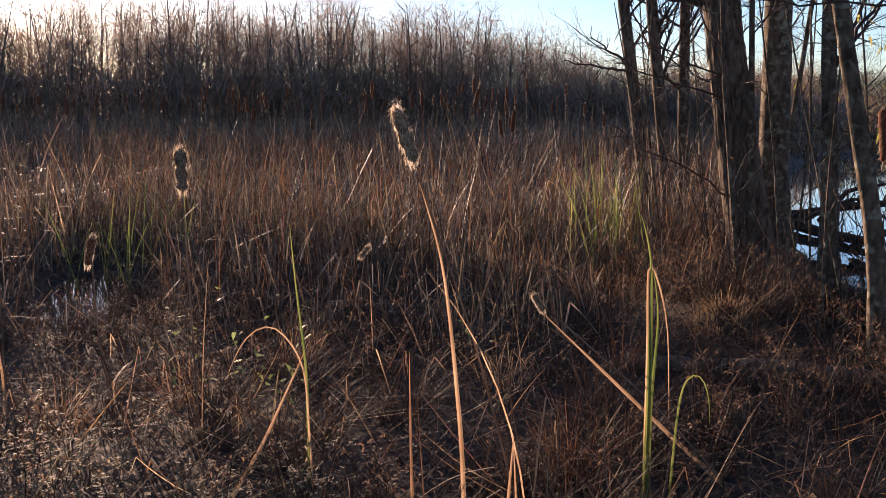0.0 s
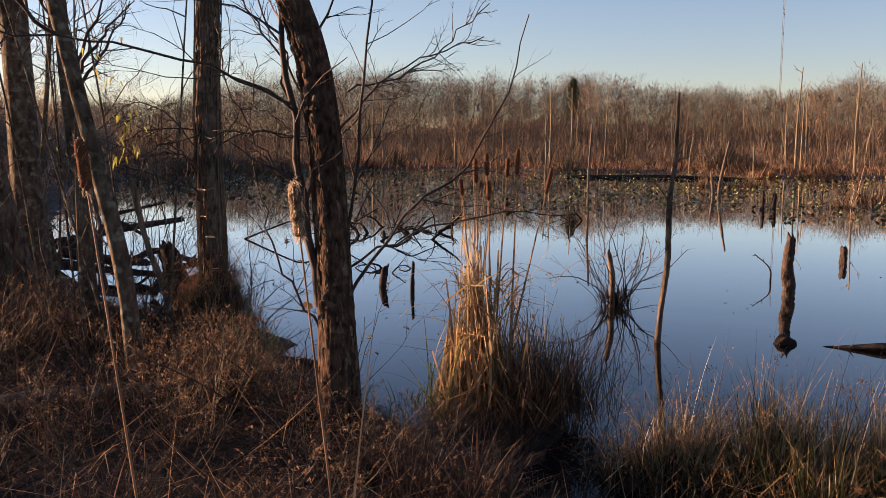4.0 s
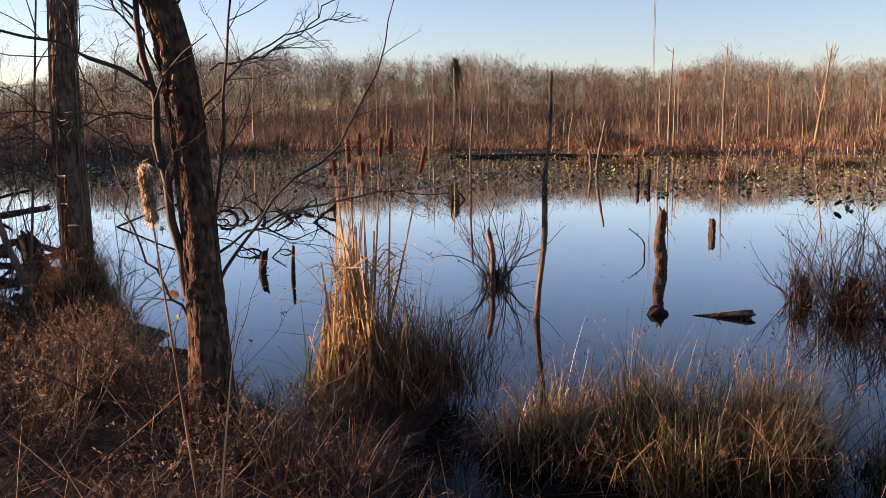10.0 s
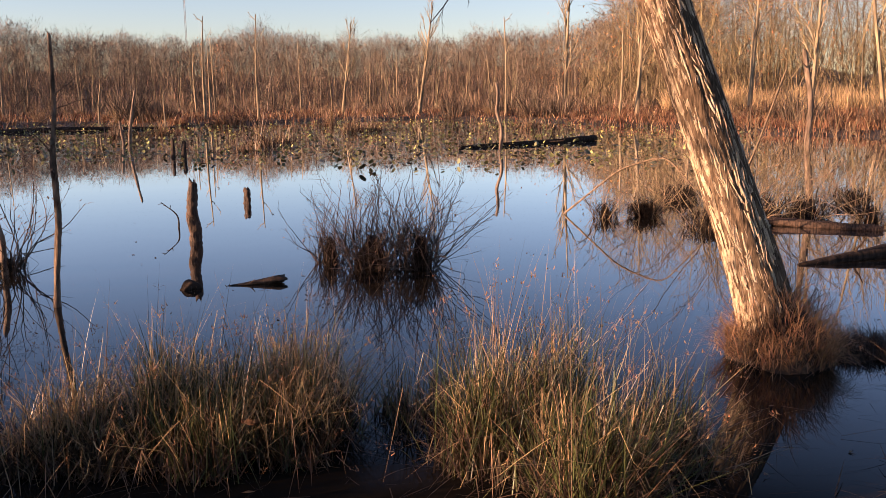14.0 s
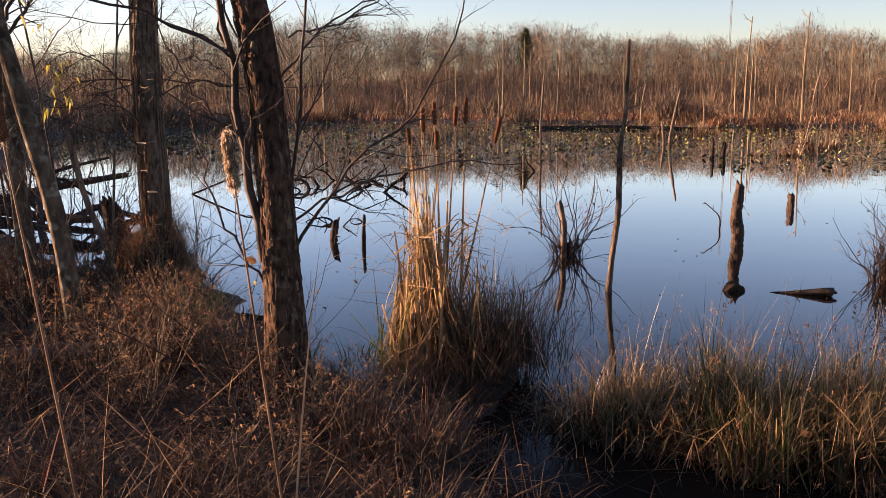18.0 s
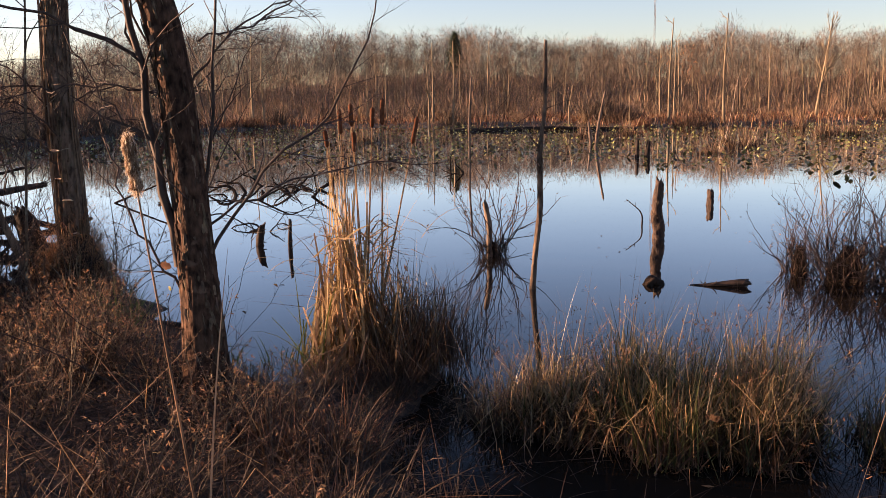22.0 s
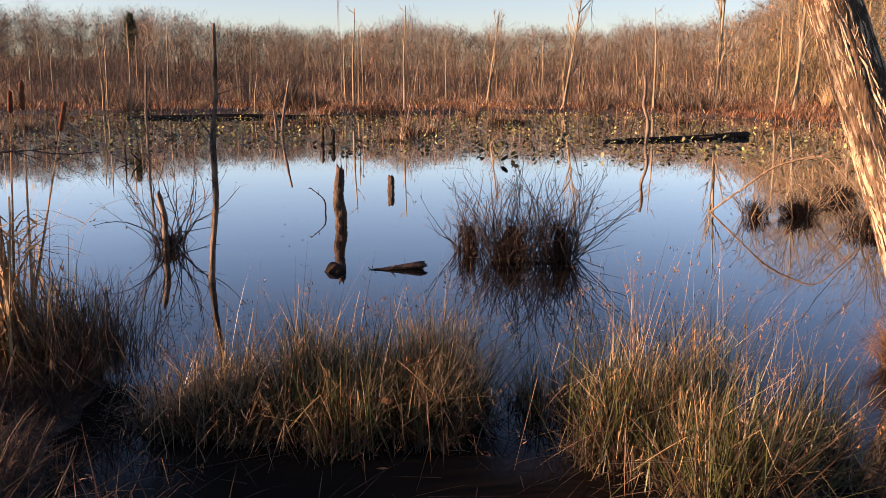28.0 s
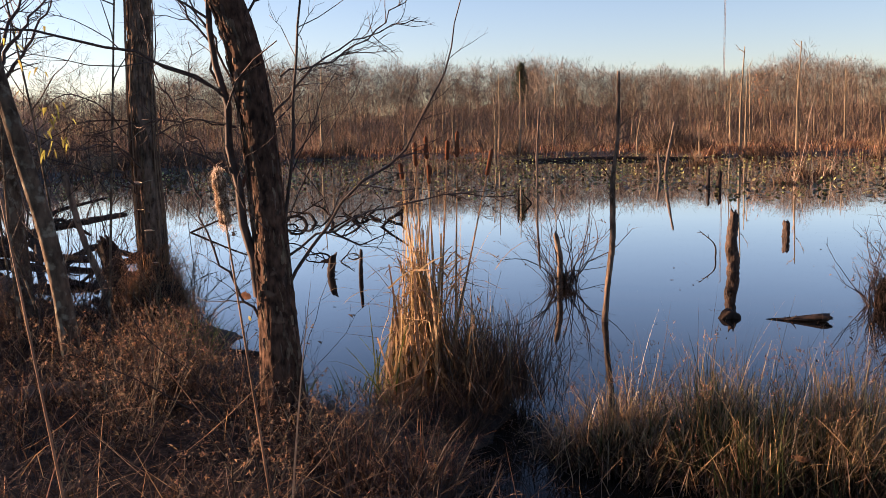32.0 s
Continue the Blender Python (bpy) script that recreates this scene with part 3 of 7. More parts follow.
def thickets(n, a0, a1, d0, d1, h, per, thick, seed):
    """Low bushes: twigs fanning from a common foot, thicker bushes beside thin ones."""
    r_ = np.random.default_rng(seed)
    x, y = polar(r_, n, a0, a1, d0, d1, 0.9)
    k = inside(x, y) < -0.3
    b = on_ground(x[k], y[k], -0.05)
    n = len(b)
    hh = (h[0] + (h[1] - h[0]) * r_.random(n) ** 1.7)
    i = np.repeat(np.arange(n), per)
    q = b[i] + r_.normal(0, 0.2, (len(i), 3)) * (1, 1, 0) * hh[i][:, None]
    q[:, 2] += hh[i] * 0.55 * r_.random(len(i)) ** 1.5
    return blades(r_, q, hh[i] * r_.uniform(0.25, 0.7, len(i)), r_.uniform(*thick, len(i)), np.abs(r_.normal(0.1, 0.6, len(i))), r_.uniform(0, 0.6, len(i)), k=3, twist=3)[0]


stuff("rounded_crowns", [domes(620, 18, 98, 128, 176, 1.0, 130, (0.05, 0.1), 61), domes(420, 18, 98, 104, 135, 0.72, 110, (0.04, 0.08), 62)], FARTWIG, "rounded bare crowns along the crest of the far woods", "trees")
stuff("low_wood_scrub", [brush(30000, 18, 100, 92, 118, 0.4, (0.6, 1.6), (0.03, 0.07), 0.0)], SCRUB, "brown twiggy undergrowth along the far woods", "scrub")
stuff("far_crown_twigs", [brush(60000, 18, 100, 96, 150, 0.7, (0.4, 1.2), (0.025, 0.055), 0.0), brush(40000, 18, 100, 122, 178, 0.86, (0.4, 1.3), (0.03, 0.06), 0.0, 0.95)], FARTWIG, "hazy mass of fine bare twigs in the far woods", "trees")
stuff("sunset_crown_twigs", [brush(30000, -46, 22, 62, 100, 0.95, (0.4, 1.3), (0.035, 0.08), 0.0), domes(360, -46, 20, 70, 100, 1.0, 120, (0.03, 0.06), 64), domes(200, -46, 20, 60, 80, 0.72, 100, (0.03, 0.06), 65), brush(42000, -46, 24, 60, 80, 0.42, (0.6, 1.8), (0.06, 0.13), 0.0)], SUNTWIG, "dark mass of fine twigs against the low sun", "trees")
stuff("tall_crown_twigs", [brush(26000, 89, 136, 79, 100, 0.32, (0.6, 1.8), (0.04, 0.09), 0.0), brush(22000, 89, 136, 84, 124, 0.85, (0.5, 1.5), (0.02, 0.045), 0.0)], TALLTWIG, "brown mass of fine twigs in the tall woods", "trees")
stuff("dark_stems", [poles(420, 20, 96, 84, 125, (3.0, 6.5), (0.035, 0.065))], TWIG, "dark straight stems in the far woods", "trees")
stuff("pale_dead_stems", [poles(520, 20, 96, 74, 118, (2.0, 6.0), (0.025, 0.048)), poles(60, 92, 130, 80, 105, (5.0, 12.0), (0.035, 0.075))], FARPALE, "pale bare stems standing at the edge of the far woods", "trees")
x, y = polar(rng, 900, 18, 96, 98, 150, 0.8)
wood_belt("far_woods", "distant belt of bare brown autumn trees", FARTRUNK, FARTWIG, woods(rng, x, y, np.maximum(skyline(x, y, 0.9, 0.45), 3.0), 130, 8, 0.7, 0.06, 0.2))
x, y = polar(rng, 560, 18, 96, 140, 176, 0.9)
wood_belt("far_woods_crest", "bare trees along the crest of the far woods", FARTRUNK, FARTWIG, woods(rng, x, y, np.maximum(skyline(x, y, 1.0, 0.7), 4.0), 170, 8, 0.6, 0.05, 0.15, (0.02, 0.05)))
x, y = polar(rng, 420, 20, 94, 80, 118, 0.8)
wood_belt("near_woods_edge", "thin bare saplings at the edge of the far woods", FARTRUNK, FARTWIG, woods(rng, x, y, 2.0 + 4.0 * rng.random(420) ** 1.6, 60, 5, 0.8, 0.09, 0.3))
# single taller trees in the gap behind the near trees
x, y = polar(rng, 26, 19, 36, 85, 120, 0.8)
wood_belt("gap_trees", "thin tall trees before the bright evening sky", FARTRUNK, FARTWIG, woods(rng, x, y, rng.uniform(8.5, 12.5, 26), 150, 9, 0.6, 0.05, 0.3, (0.02, 0.045), 0.25))
# behind the cattails, against the sun
x, y = polar(rng, 760, -46, 22, 60, 98, 0.7)
wood_belt("sunset_woods", "dark bare woods backlit by the low sun", FARTRUNK, SUNTWIG, woods(rng, x, y, skyline(x, y, 1.22, 0.5), 150, 11, 1.6, 0.07, 0.15, (0.02, 0.045), 0.36))
# tall woods on the right
x, y = polar(rng, 460, 91, 140, 80, 125, 0.7)
wood_belt("tall_woods", "tall bare woods warmly lit by the low sun", TALLTWIG, TALLTWIG, woods(rng, x, y, rng.uniform(8, 20, 460), 200, 9, 0.6, 0.06, 0.2, (0.02, 0.045)))
# scrub between the trees
x, y = polar(rng, 4200, -50, 125, 80, 160, 0.8)
base = on_ground(x, y, -0.1)
keep = inside(x, y) < -1
base = base[keep]
scr, _ = blades(rng, base, rng.uniform(0.8, 3.6, len(base)), rng.uniform(0.04, 0.11, len(base)), rng.uniform(0, 0.35, len(base)), rng.uniform(0, 0.6, len(base)), k=3, twist=3)
q = np.repeat(base, 4, 0) + rng.normal(0, 0.5, (4 * len(base), 3)) * (1, 1, 0)
scr2, _ = blades(rng, q, rng.uniform(0.5, 2.2, len(q)), 0.05, rng.uniform(0, 0.5, len(q)), 0.3, k=3, twist=3)
stuff("woodland_scrub", [scr, scr2], SCRUB, "tangled brown scrub under the far trees", "scrub")


# ---- the marsh on the far shore ----
def meadow(name, n, a0, a1, d0, d1, h, w, material, label, power=0.7, clump=0.35, margin=0.0, k=3):
    x, y = polar(rng, n, a0, a1, d0, d1, power)
    patch = waves(x * 0.23 + 3, y * 0.29)
    keep = (inside(x, y) < margin) & (patch > rng.normal(-0.9, clump, n))
    x, y = x[keep], y[keep]
    b = on_ground(x, y, -0.03)
    hh = (h[0] + (h[1] - h[0]) * rng.random(len(x)) ** 1.6) * (1 + 0.5 * waves(x * 0.33, y * 0.27).clip(-1, 1.1))
    bl, _ = blades(rng, b, hh, rng.uniform(w[0], w[1], len(x)), rng.uniform(0, 0.35, len(x)), rng.uniform(0, 0.7, len(x)), k=k, kink=0.15, twist=3)
    return stuff(name, [bl], material, label, "marsh plants")


meadow("russet_marsh", 46000, 8, 118, 40, 84, (0.12, 0.5), (0.04, 0.08), REED_RED, "russet marsh grass and low scrub along the far shore", 0.9, 0.5, 0.6)
meadow("straw_marsh", 8500, 8, 118, 38, 90, (0.2, 0.7), (0.025, 0.06), REED, "pale dry marsh grass among the russet scrub", 0.9, 0.6, 0.6)
meadow("golden_reed_bed", 16000, 94, 128, 66, 77, (1.2, 1.75), (0.03, 0.055), REED_GOLD, "pale golden reed bed in front of the tall woods", 1.0, 0.1)
meadow("russet_bank", 24000, 88, 126, 34, 67, (0.18, 0.5), (0.03, 0.06), REED_RED, "russet marsh grass before the golden reeds", 0.9, 0.4, 0.4)
stuff("brown_scrub_fringe", [thickets(1500, 10, 112, 76, 112, (0.7, 3.0), 26, (0.03, 0.075), 63)], SCRUB, "dense brown twiggy scrub before the woods", "scrub")

# dark blades among the russet: shade between the clumps, put in as colour
meadow("shaded_marsh_gaps", 16000, 8, 118, 38, 84, (0.15, 0.6), (0.04, 0.09), THATCH, "dark blades standing in for shaded gaps along the far shore", 0.9, 0.6, 0.8)

# rounded bushes and tussocks along the far shore
def shore_bush(seed, material, label, r, h, n, w):
    r_ = np.random.default_rng(seed)
    t = thing("shore_bush", (0, 0, 0), label, "bush", "bushes along the far shore")
    a, d = r_.uniform(0, 6.3, n), r * 0.6 * np.sqrt(r_.random(n))
    b = np.stack([d * np.cos(a), d * np.sin(a), np.full(n, -0.1)], -1)
    bl, _ = blades(r_, b, h * r_.uniform(0.5, 1.1, n), r_.uniform(w * 0.6, w * 1.3, n), d / r * r_.uniform(0.3, 1.4, n), r_.uniform(0, 0.8, n), a + r_.normal(0, 0.6, n), 4, 0.25)
    part("stem_tangle", [bl], material, t, kind="stuff")
    q = bl[0].reshape(n, 4, 2, 3)[:, 2, 0]
    q = np.repeat(q, 2, 0)
    tw, _ = blades(r_, q, r_.uniform(0.15, 0.4, len(q)) * h, w * 0.6, r_.uniform(0, 1.2, len(q)), 0.3, k=3)
    part("twig_spray", [tw], material, t, kind="stuff")
    return t


bushes = [shore_bush(1, FARTWIG, "rounded brown twiggy bush on the far shore", 1.1, 1.5, 170, 0.035), shore_bush(2, REED_RED, "low russet bush at the water's edge", 1.0, 0.9, 200, 0.035),
          shore_bush(3, RUSH_DRY, "pale tan grass tussock on the far shore", 0.6, 1.3, 150, 0.03), shore_bush(4, THATCH, "dark dead bush at the edge of the pond", 1.2, 1.0, 200, 0.04)]
rim = [(15, 37), (22, 41), (33, 45), (43, 49), (52, 30), (49, 24), (62, 11), (56, 2), (45, -6.5), (37, -12.5)]
rb = np.random.default_rng(8)
for i in range(58):
    k = int(rb.integers(0, len(rim) - 1))
    f = rb.random()
    x, y = (rim[k][j] * (1 - f) + rim[k + 1][j] * f for j in (0, 1))
    s = 1 + rb.uniform(-0.02, 0.14)
    x, y = x * s, y * s
    m = Matrix.LocRotScale((x, y, float(ground_z(x, y))), Euler((0, 0, rb.uniform(0, 6.3))), (rb.uniform(0.7, 1.3),) * 3)
    if i < 4:
        bushes[i].matrix_basis = m
    else:
        copy_thing(bushes[int(rb.choice(4, p=(0.36, 0.28, 0.2, 0.16)))], m)

# dead trunks in the flooded edge
snags = []
for s in range(6):
    h = (3.4, 4.6, 2.8, 5.6, 2.2, 6.4)[s]
    sn = thing("dead_tree", (0, 0, 0), "bleached dead tree standing in the flooded marsh", "dead tree", "dead trees in the marsh")
    lean = rng.normal(0, 0.045, 2)
    ax = [(0, 0, -0.3), (lean[0] * h * 0.5 + 0.1, lean[1] * h * 0.5, h * 0.5), (lean[0] * h, lean[1] * h, h)]
    part("trunk", trunk(ax, 0.05 + 0.007 * h, 0.025, 7, 12, 0.08, 0.3, 0.4, s), FARPALE, sn)
    p = path_pts(ax, 8)[None]
    for _ in range(3 if s != 4 else 1):
        q, dd, ln, rad = sprout(rng, p, np.linspace(0.1, 0.03, 8)[None], 1, 0.35, 0.95, 0.7, 0.25, 0.5)
        bp, br = grow(rng, q, dd, ln, np.maximum(rad, 0.025), 5, 0.6, 0.15, 0.4)
        tq, td, tl, trr = sprout(rng, bp, br, 4, 0.3, 1.0, 0.6, 0.5)
        tp, tr = grow(rng, tq, td, tl, np.maximum(trr, 0.012), 3, 0.3, 0.1)
        part("limb", [tubes(bp, br, 4), tubes(tp, tr, 3)], FARPALE, sn)
    snags.append(sn)
spots = []
while len(spots) < 84:
    x, y = polar(rng, 1, 26, 116, 46, 112, 0.8)
    if inside(x, y)[0] < 2:
        spots.append((x[0], y[0]))
for i, (x, y) in enumerate(spots):
    m = Matrix.LocRotScale((x, y, float(ground_z(x, y))), Euler((0, 0, rng.uniform(0, 6.3))), None)
    if i < 6:
        snags[i].matrix_basis = m
    else:
        copy_thing(snags[i % 6], m)

# lily pads
def pads(n, d0, d1, size, rise, a0=24, a1=100):
    x, y = polar(rng, n, a0, a1, d0, d1, 0.8)
    a = np.degrees(np.arctan2(x, y))
    rim = np.interp(a, [24, 40, 55, 63, 76, 90, 100], [30, 26, 25.5, 26.5, 21.5, 21, 24]) + 2.5 * waves(x * 0.4, y * 0.5)
    keep = (inside(x, y) > -1) & (np.hypot(x, y) > rim) & (waves(x * 0.31, y * 0.37) > rng.normal(-0.55, 0.5, n))
    x, y = x[keep], y[keep]
    m = len(x)
    r = rng.uniform(*size, m)
    z = np.maximum(rng.uniform(*rise, m), 0.012)
    tilt, az = rng.uniform(0.05, 0.4, m) + (z > 0.02) * rng.uniform(0.0, 0.9, m), rng.uniform(0, 6.3, m)
    a8 = np.radians([15, 60, 105, 150, 195, 240, 285, 345])
    u = np.stack([np.cos(az) * np.cos(tilt), np.sin(az) * np.cos(tilt), np.sin(tilt)], -1)
    w = np.stack([-np.sin(az), np.cos(az), 0 * az], -1)
    c = np.stack([x, y, z + r * np.sin(tilt)], -1)
    v = c[:, None] + (u[:, None] * np.cos(a8)[None, :, None] * 1.15 + w[:, None] * np.sin(a8)[None, :, None] * 0.85) * r[:, None, None]
    i = np.arange(m)[:, None] * 8
    f = np.concatenate([i + np.array(q)[None] for q in ((0, 1, 2, 3), (0, 3, 4, 7), (4, 5, 6, 7))])
    return v.reshape(-1, 3), f


stuff("lily_pads", [pads(11000, 20, 62, (0.03, 0.07), (-0.05, 0.08)), pads(480, 20, 32, (0.06, 0.1), (-0.15, 0.1))], PAD, "dull green lily pads floating and standing on the pond", "lily pads")
stuff("yellow_lily_pads", [pads(4800, 24, 62, (0.022, 0.055), (-0.03, 0.1))], PAD_YELLOW, "yellowed lily pads scattered over the pond", "lily pads")


# ---- the cattail marsh towards the sun ----
def reed_bed(n, x0, x1, y0, y1, h, w, k, kink=0.35, lean=0.3, bend=0.9, thin=-0.8):
    x, y = rng.uniform(x0, x1, n), y0 + (y1 - y0) * rng.random(n) ** 0.8
    keep = (inside(x, y) < -0.5) & (waves(x * 0.9, y * 0.8) > rng.normal(thin, 0.5, n)) & (puddle(x, y) > 0.95) & (x < np.interp(y, [4, 6, 7.4, 9, 11, 12], [0.2, 0.9, 1.8, 3.0, 4.6, 99]))
    x, y = x[keep], y[keep]
    b = on_ground(x, y, -0.02)
    hh = rng.uniform(h[0], h[1], len(x)) * (1 + 0.25 * waves(x * 0.6, y * 0.5).clip(-1, 1)) * np.interp(y, [4, 5.5, 7, 9, 11], [0.3, 0.45, 0.65, 0.92, 1.0]) * np.where((np.abs(x / y + 0.4) < 0.09) & (y < 8.4) | (np.abs(x - 2.1 + 0.53 * (y - 6.35)) < 0.45) & (y < 18), 0.4, 1.0)
    return blades(rng, b, hh, rng.uniform(w[0], w[1], len(x)), np.abs(rng.normal(0, lean, len(x))), rng.uniform(0, bend, len(x)), k=k, kink=kink, twist=1.5)[0]


stuff("cattail_bed_near", [reed_bed(9000, -9, 4.2, 5.8, 13, (0.7, 1.6), (0.007, 0.018), 8, 0.85, 0.25, 0.6), reed_bed(2600, -9, 4.2, 4.4, 13, (0.4, 1.0), (0.005, 0.012), 7, 0.6, 0.7, 1.4)],
      REED_MARSH, "dense dry cattail leaves, many broken over", "cattails")
stuff("cattail_bed_far", [reed_bed(15000, -30, 12, 12, 46, (0.9, 1.75), (0.012, 0.03), 6, 0.6, 0.25, 0.6), reed_bed(15000, -55, 18, 38, 66, (1.1, 1.8), (0.04, 0.08), 3)], REED_MARSH,
      "wide bed of dry brown cattail leaves", "cattails")
stuff("russet_cattail_leaves", [reed_bed(1500, -5, 4.2, 6.2, 14, (0.7, 1.5), (0.007, 0.016), 8, 0.5, 0.2, 0.5), reed_bed(5000, -25, 12, 13, 40, (0.7, 1.5), (0.012, 0.026), 5, 0.5, 0.3)], REED_RED,
      "russet dry leaves standing among the cattails", "cattails")
stuff("fallen_cattail_leaves", [reed_bed(1500, -7, 3.6, 3.6, 13, (0.5, 1.4), (0.006, 0.014), 8, 0.7, 0.9, 0.6)], REED, "pale fallen leaves lying across the cattail bed", "cattails")
stuff("russet_undergrowth", [reed_bed(5500, -9, 4.2, 3.6, 14, (0.25, 0.6), (0.004, 0.01), 6, 0.6, 0.7, 1.5), reed_bed(5000, -25, 12, 13, 40, (0.4, 1.1), (0.012, 0.025), 4, 0.5, 0.5)], THATCH,
      "dark undergrowth between the cattails", "marsh plants")


def patch(name, n, cx, cy, sx, sy, h, w, material, label, lean=0.12, bend=0.5, kink=0.15, k=8):
    x, y = rng.normal(cx, sx, n), rng.normal(cy, sy, n)
    b = on_ground(x, y, -0.02)
    bl, _ = blades(rng, b, rng.uniform(h[0], h[1], n), rng.uniform(w[0], w[1], n), np.abs(rng.normal(0, lean, n)), rng.uniform(0, bend, n), k=k, kink=kink)
    return stuff(name, [bl], material, label, "reeds")


patch("green_reed_patch", 60, 1.75, 9.4, 0.16, 0.35, (0.8, 1.45), (0.009, 0.015), REED_GREEN, "tall yellow-green cattail leaves among the dry ones")
patch("green_reed_patch", 26, -3.2, 9.0, 0.35, 0.4, (0.8, 1.3), (0.01, 0.018), REED_GREEN, "a few yellow-green cattail leaves by the puddle", 0.3)
patch("russet_reed_patch", 160, 2.3, 9.2, 0.35, 0.8, (0.5, 1.1), (0.008, 0.016), REED_RED, "russet reeds against the tree stand", 0.3, 1.0, 0.5)


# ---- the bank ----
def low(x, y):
    """How tall bank plants may be: capped to keep the waterline in the camera's view."""
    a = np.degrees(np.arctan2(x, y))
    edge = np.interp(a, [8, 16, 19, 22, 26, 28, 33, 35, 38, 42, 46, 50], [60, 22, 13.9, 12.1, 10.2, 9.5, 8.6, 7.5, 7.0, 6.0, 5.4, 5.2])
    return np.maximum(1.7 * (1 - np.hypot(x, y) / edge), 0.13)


def scatter(n, x0, x1, y0, y1, margin=-0.05):
    x, y = rng.uniform(x0, x1, n), rng.uniform(y0, y1, n)
    keep = inside(x, y) < margin
    return x[keep], y[keep]


x, y = scatter(18000, -5, 5, 1.2, 9.5, 0.15)
thin = rng.random(len(x)) < np.interp(np.hypot(x, y), [2.5, 4.5], [0.45, 1.0])
x, y = x[thin], y[thin]
b = on_ground(x, y)
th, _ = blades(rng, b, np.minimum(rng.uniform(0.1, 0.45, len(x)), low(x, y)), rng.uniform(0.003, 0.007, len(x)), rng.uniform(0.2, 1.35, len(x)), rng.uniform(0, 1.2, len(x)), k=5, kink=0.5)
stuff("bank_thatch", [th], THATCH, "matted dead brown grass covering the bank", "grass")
# the russet stems put the bank's sunlit patches into their colour
for name, n, material, label in (("matted_stems", 9000, THATCH, "dark dead stems lying criss-cross on the bank"), ("pale_fallen_stems", 350, REED, "pale dry stems lying on the dark bank"), ("sunlit_toned_stems", 2200, SHAG, "russet dry stems coloured for the sun on the bank")):
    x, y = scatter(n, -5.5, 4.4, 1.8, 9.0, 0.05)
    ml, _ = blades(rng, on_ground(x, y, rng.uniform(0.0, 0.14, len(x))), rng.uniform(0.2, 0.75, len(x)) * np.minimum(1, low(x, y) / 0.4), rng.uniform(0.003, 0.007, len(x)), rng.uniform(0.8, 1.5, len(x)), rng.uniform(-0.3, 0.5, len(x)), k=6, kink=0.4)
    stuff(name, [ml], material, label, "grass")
x, y = scatter(5200, -5, 3.4, -5, 2.2, -0.05)
x, y = x[np.hypot(x, y) > 0.9], y[np.hypot(x, y) > 0.9]
th, _ = blades(rng, on_ground(x, y), rng.uniform(0.08, 0.3, len(x)), rng.uniform(0.003, 0.007, len(x)), rng.uniform(0.4, 1.4, len(x)), rng.uniform(0, 1.0, len(x)), k=4, kink=0.5)
stuff("trodden_thatch", [th], THATCH, "trodden dead grass on the bank path", "grass")
x, y = scatter(5500, -5, 4.6, -5, 8)
q = on_ground(x, y, rng.uniform(0.005, 0.06, len(x)))
az, sz = rng.uniform(0, 6.3, len(x)), rng.uniform(0.01, 0.03, len(x))
u = np.stack([np.cos(az), np.sin(az), rng.normal(0, 0.4, len(x))], -1) * sz[:, None]
w = np.stack([-np.sin(az), np.cos(az), rng.normal(0, 0.4, len(x))], -1) * sz[:, None] * 0.6
v = np.stack([q - u, q - w + u * 0.1, q + u, q + w + u * 0.1], 1)
stuff("leaf_litter", [(v.reshape(-1, 3), np.arange(len(x) * 4).reshape(-1, 4))], LEAF_DRY, "fallen brown leaves on the bank", "leaves")


# brush between and behind the trees
def brush_bank(name, n, x0, x1, y0, y1, h, material, label, lean=0.35, bend=1.2):
    x, y = scatter(n, x0, x1, y0, y1, -0.08)
    k = (waves(x * 1.3 + 2, y * 1.1) > rng.normal(-0.5, 0.5, len(x))) & (np.hypot((x - 2.05) / 0.6, (y - 6.2) / 1.0) > 1) & (np.hypot(x - 4.1, y - 6.6) > 0.8) & (np.hypot(x - 3.95, y - 5.7) > 0.5)
    x, y = x[k], y[k]
    tall = 0.65 * (h[0] + (h[1] - h[0]) * rng.random(len(x)) ** 1.7 * np.interp(y - 1.2 * np.maximum(x - 2.2, 0), [3.5, 6, 8], [0.55, 0.8, 1.3]))
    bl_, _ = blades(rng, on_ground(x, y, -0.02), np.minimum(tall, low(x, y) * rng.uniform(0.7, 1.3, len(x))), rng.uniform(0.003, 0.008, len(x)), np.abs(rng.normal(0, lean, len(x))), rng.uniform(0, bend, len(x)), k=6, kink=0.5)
    stuff(name, [bl_], material, label, "grass")


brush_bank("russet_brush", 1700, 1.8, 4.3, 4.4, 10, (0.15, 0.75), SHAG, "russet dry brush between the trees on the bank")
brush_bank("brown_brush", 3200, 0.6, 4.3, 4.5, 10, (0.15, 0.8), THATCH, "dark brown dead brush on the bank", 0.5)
brush_bank("straw_brush", 600, 0.4, 3.6, 5.2, 10.5, (0.3, 1.1), REED, "pale dry stalks standing in the brush", 0.25, 0.8)


# ---- near trees ----
def push(pts, k):
    """The same line of points, k times as far from the camera, to look unchanged from it."""
    return [(0.05 + (x - 0.05) * k, -0.08 + (y + 0.08) * k, 1.79 + (z - 1.79) * k) for x, y, z in pts]


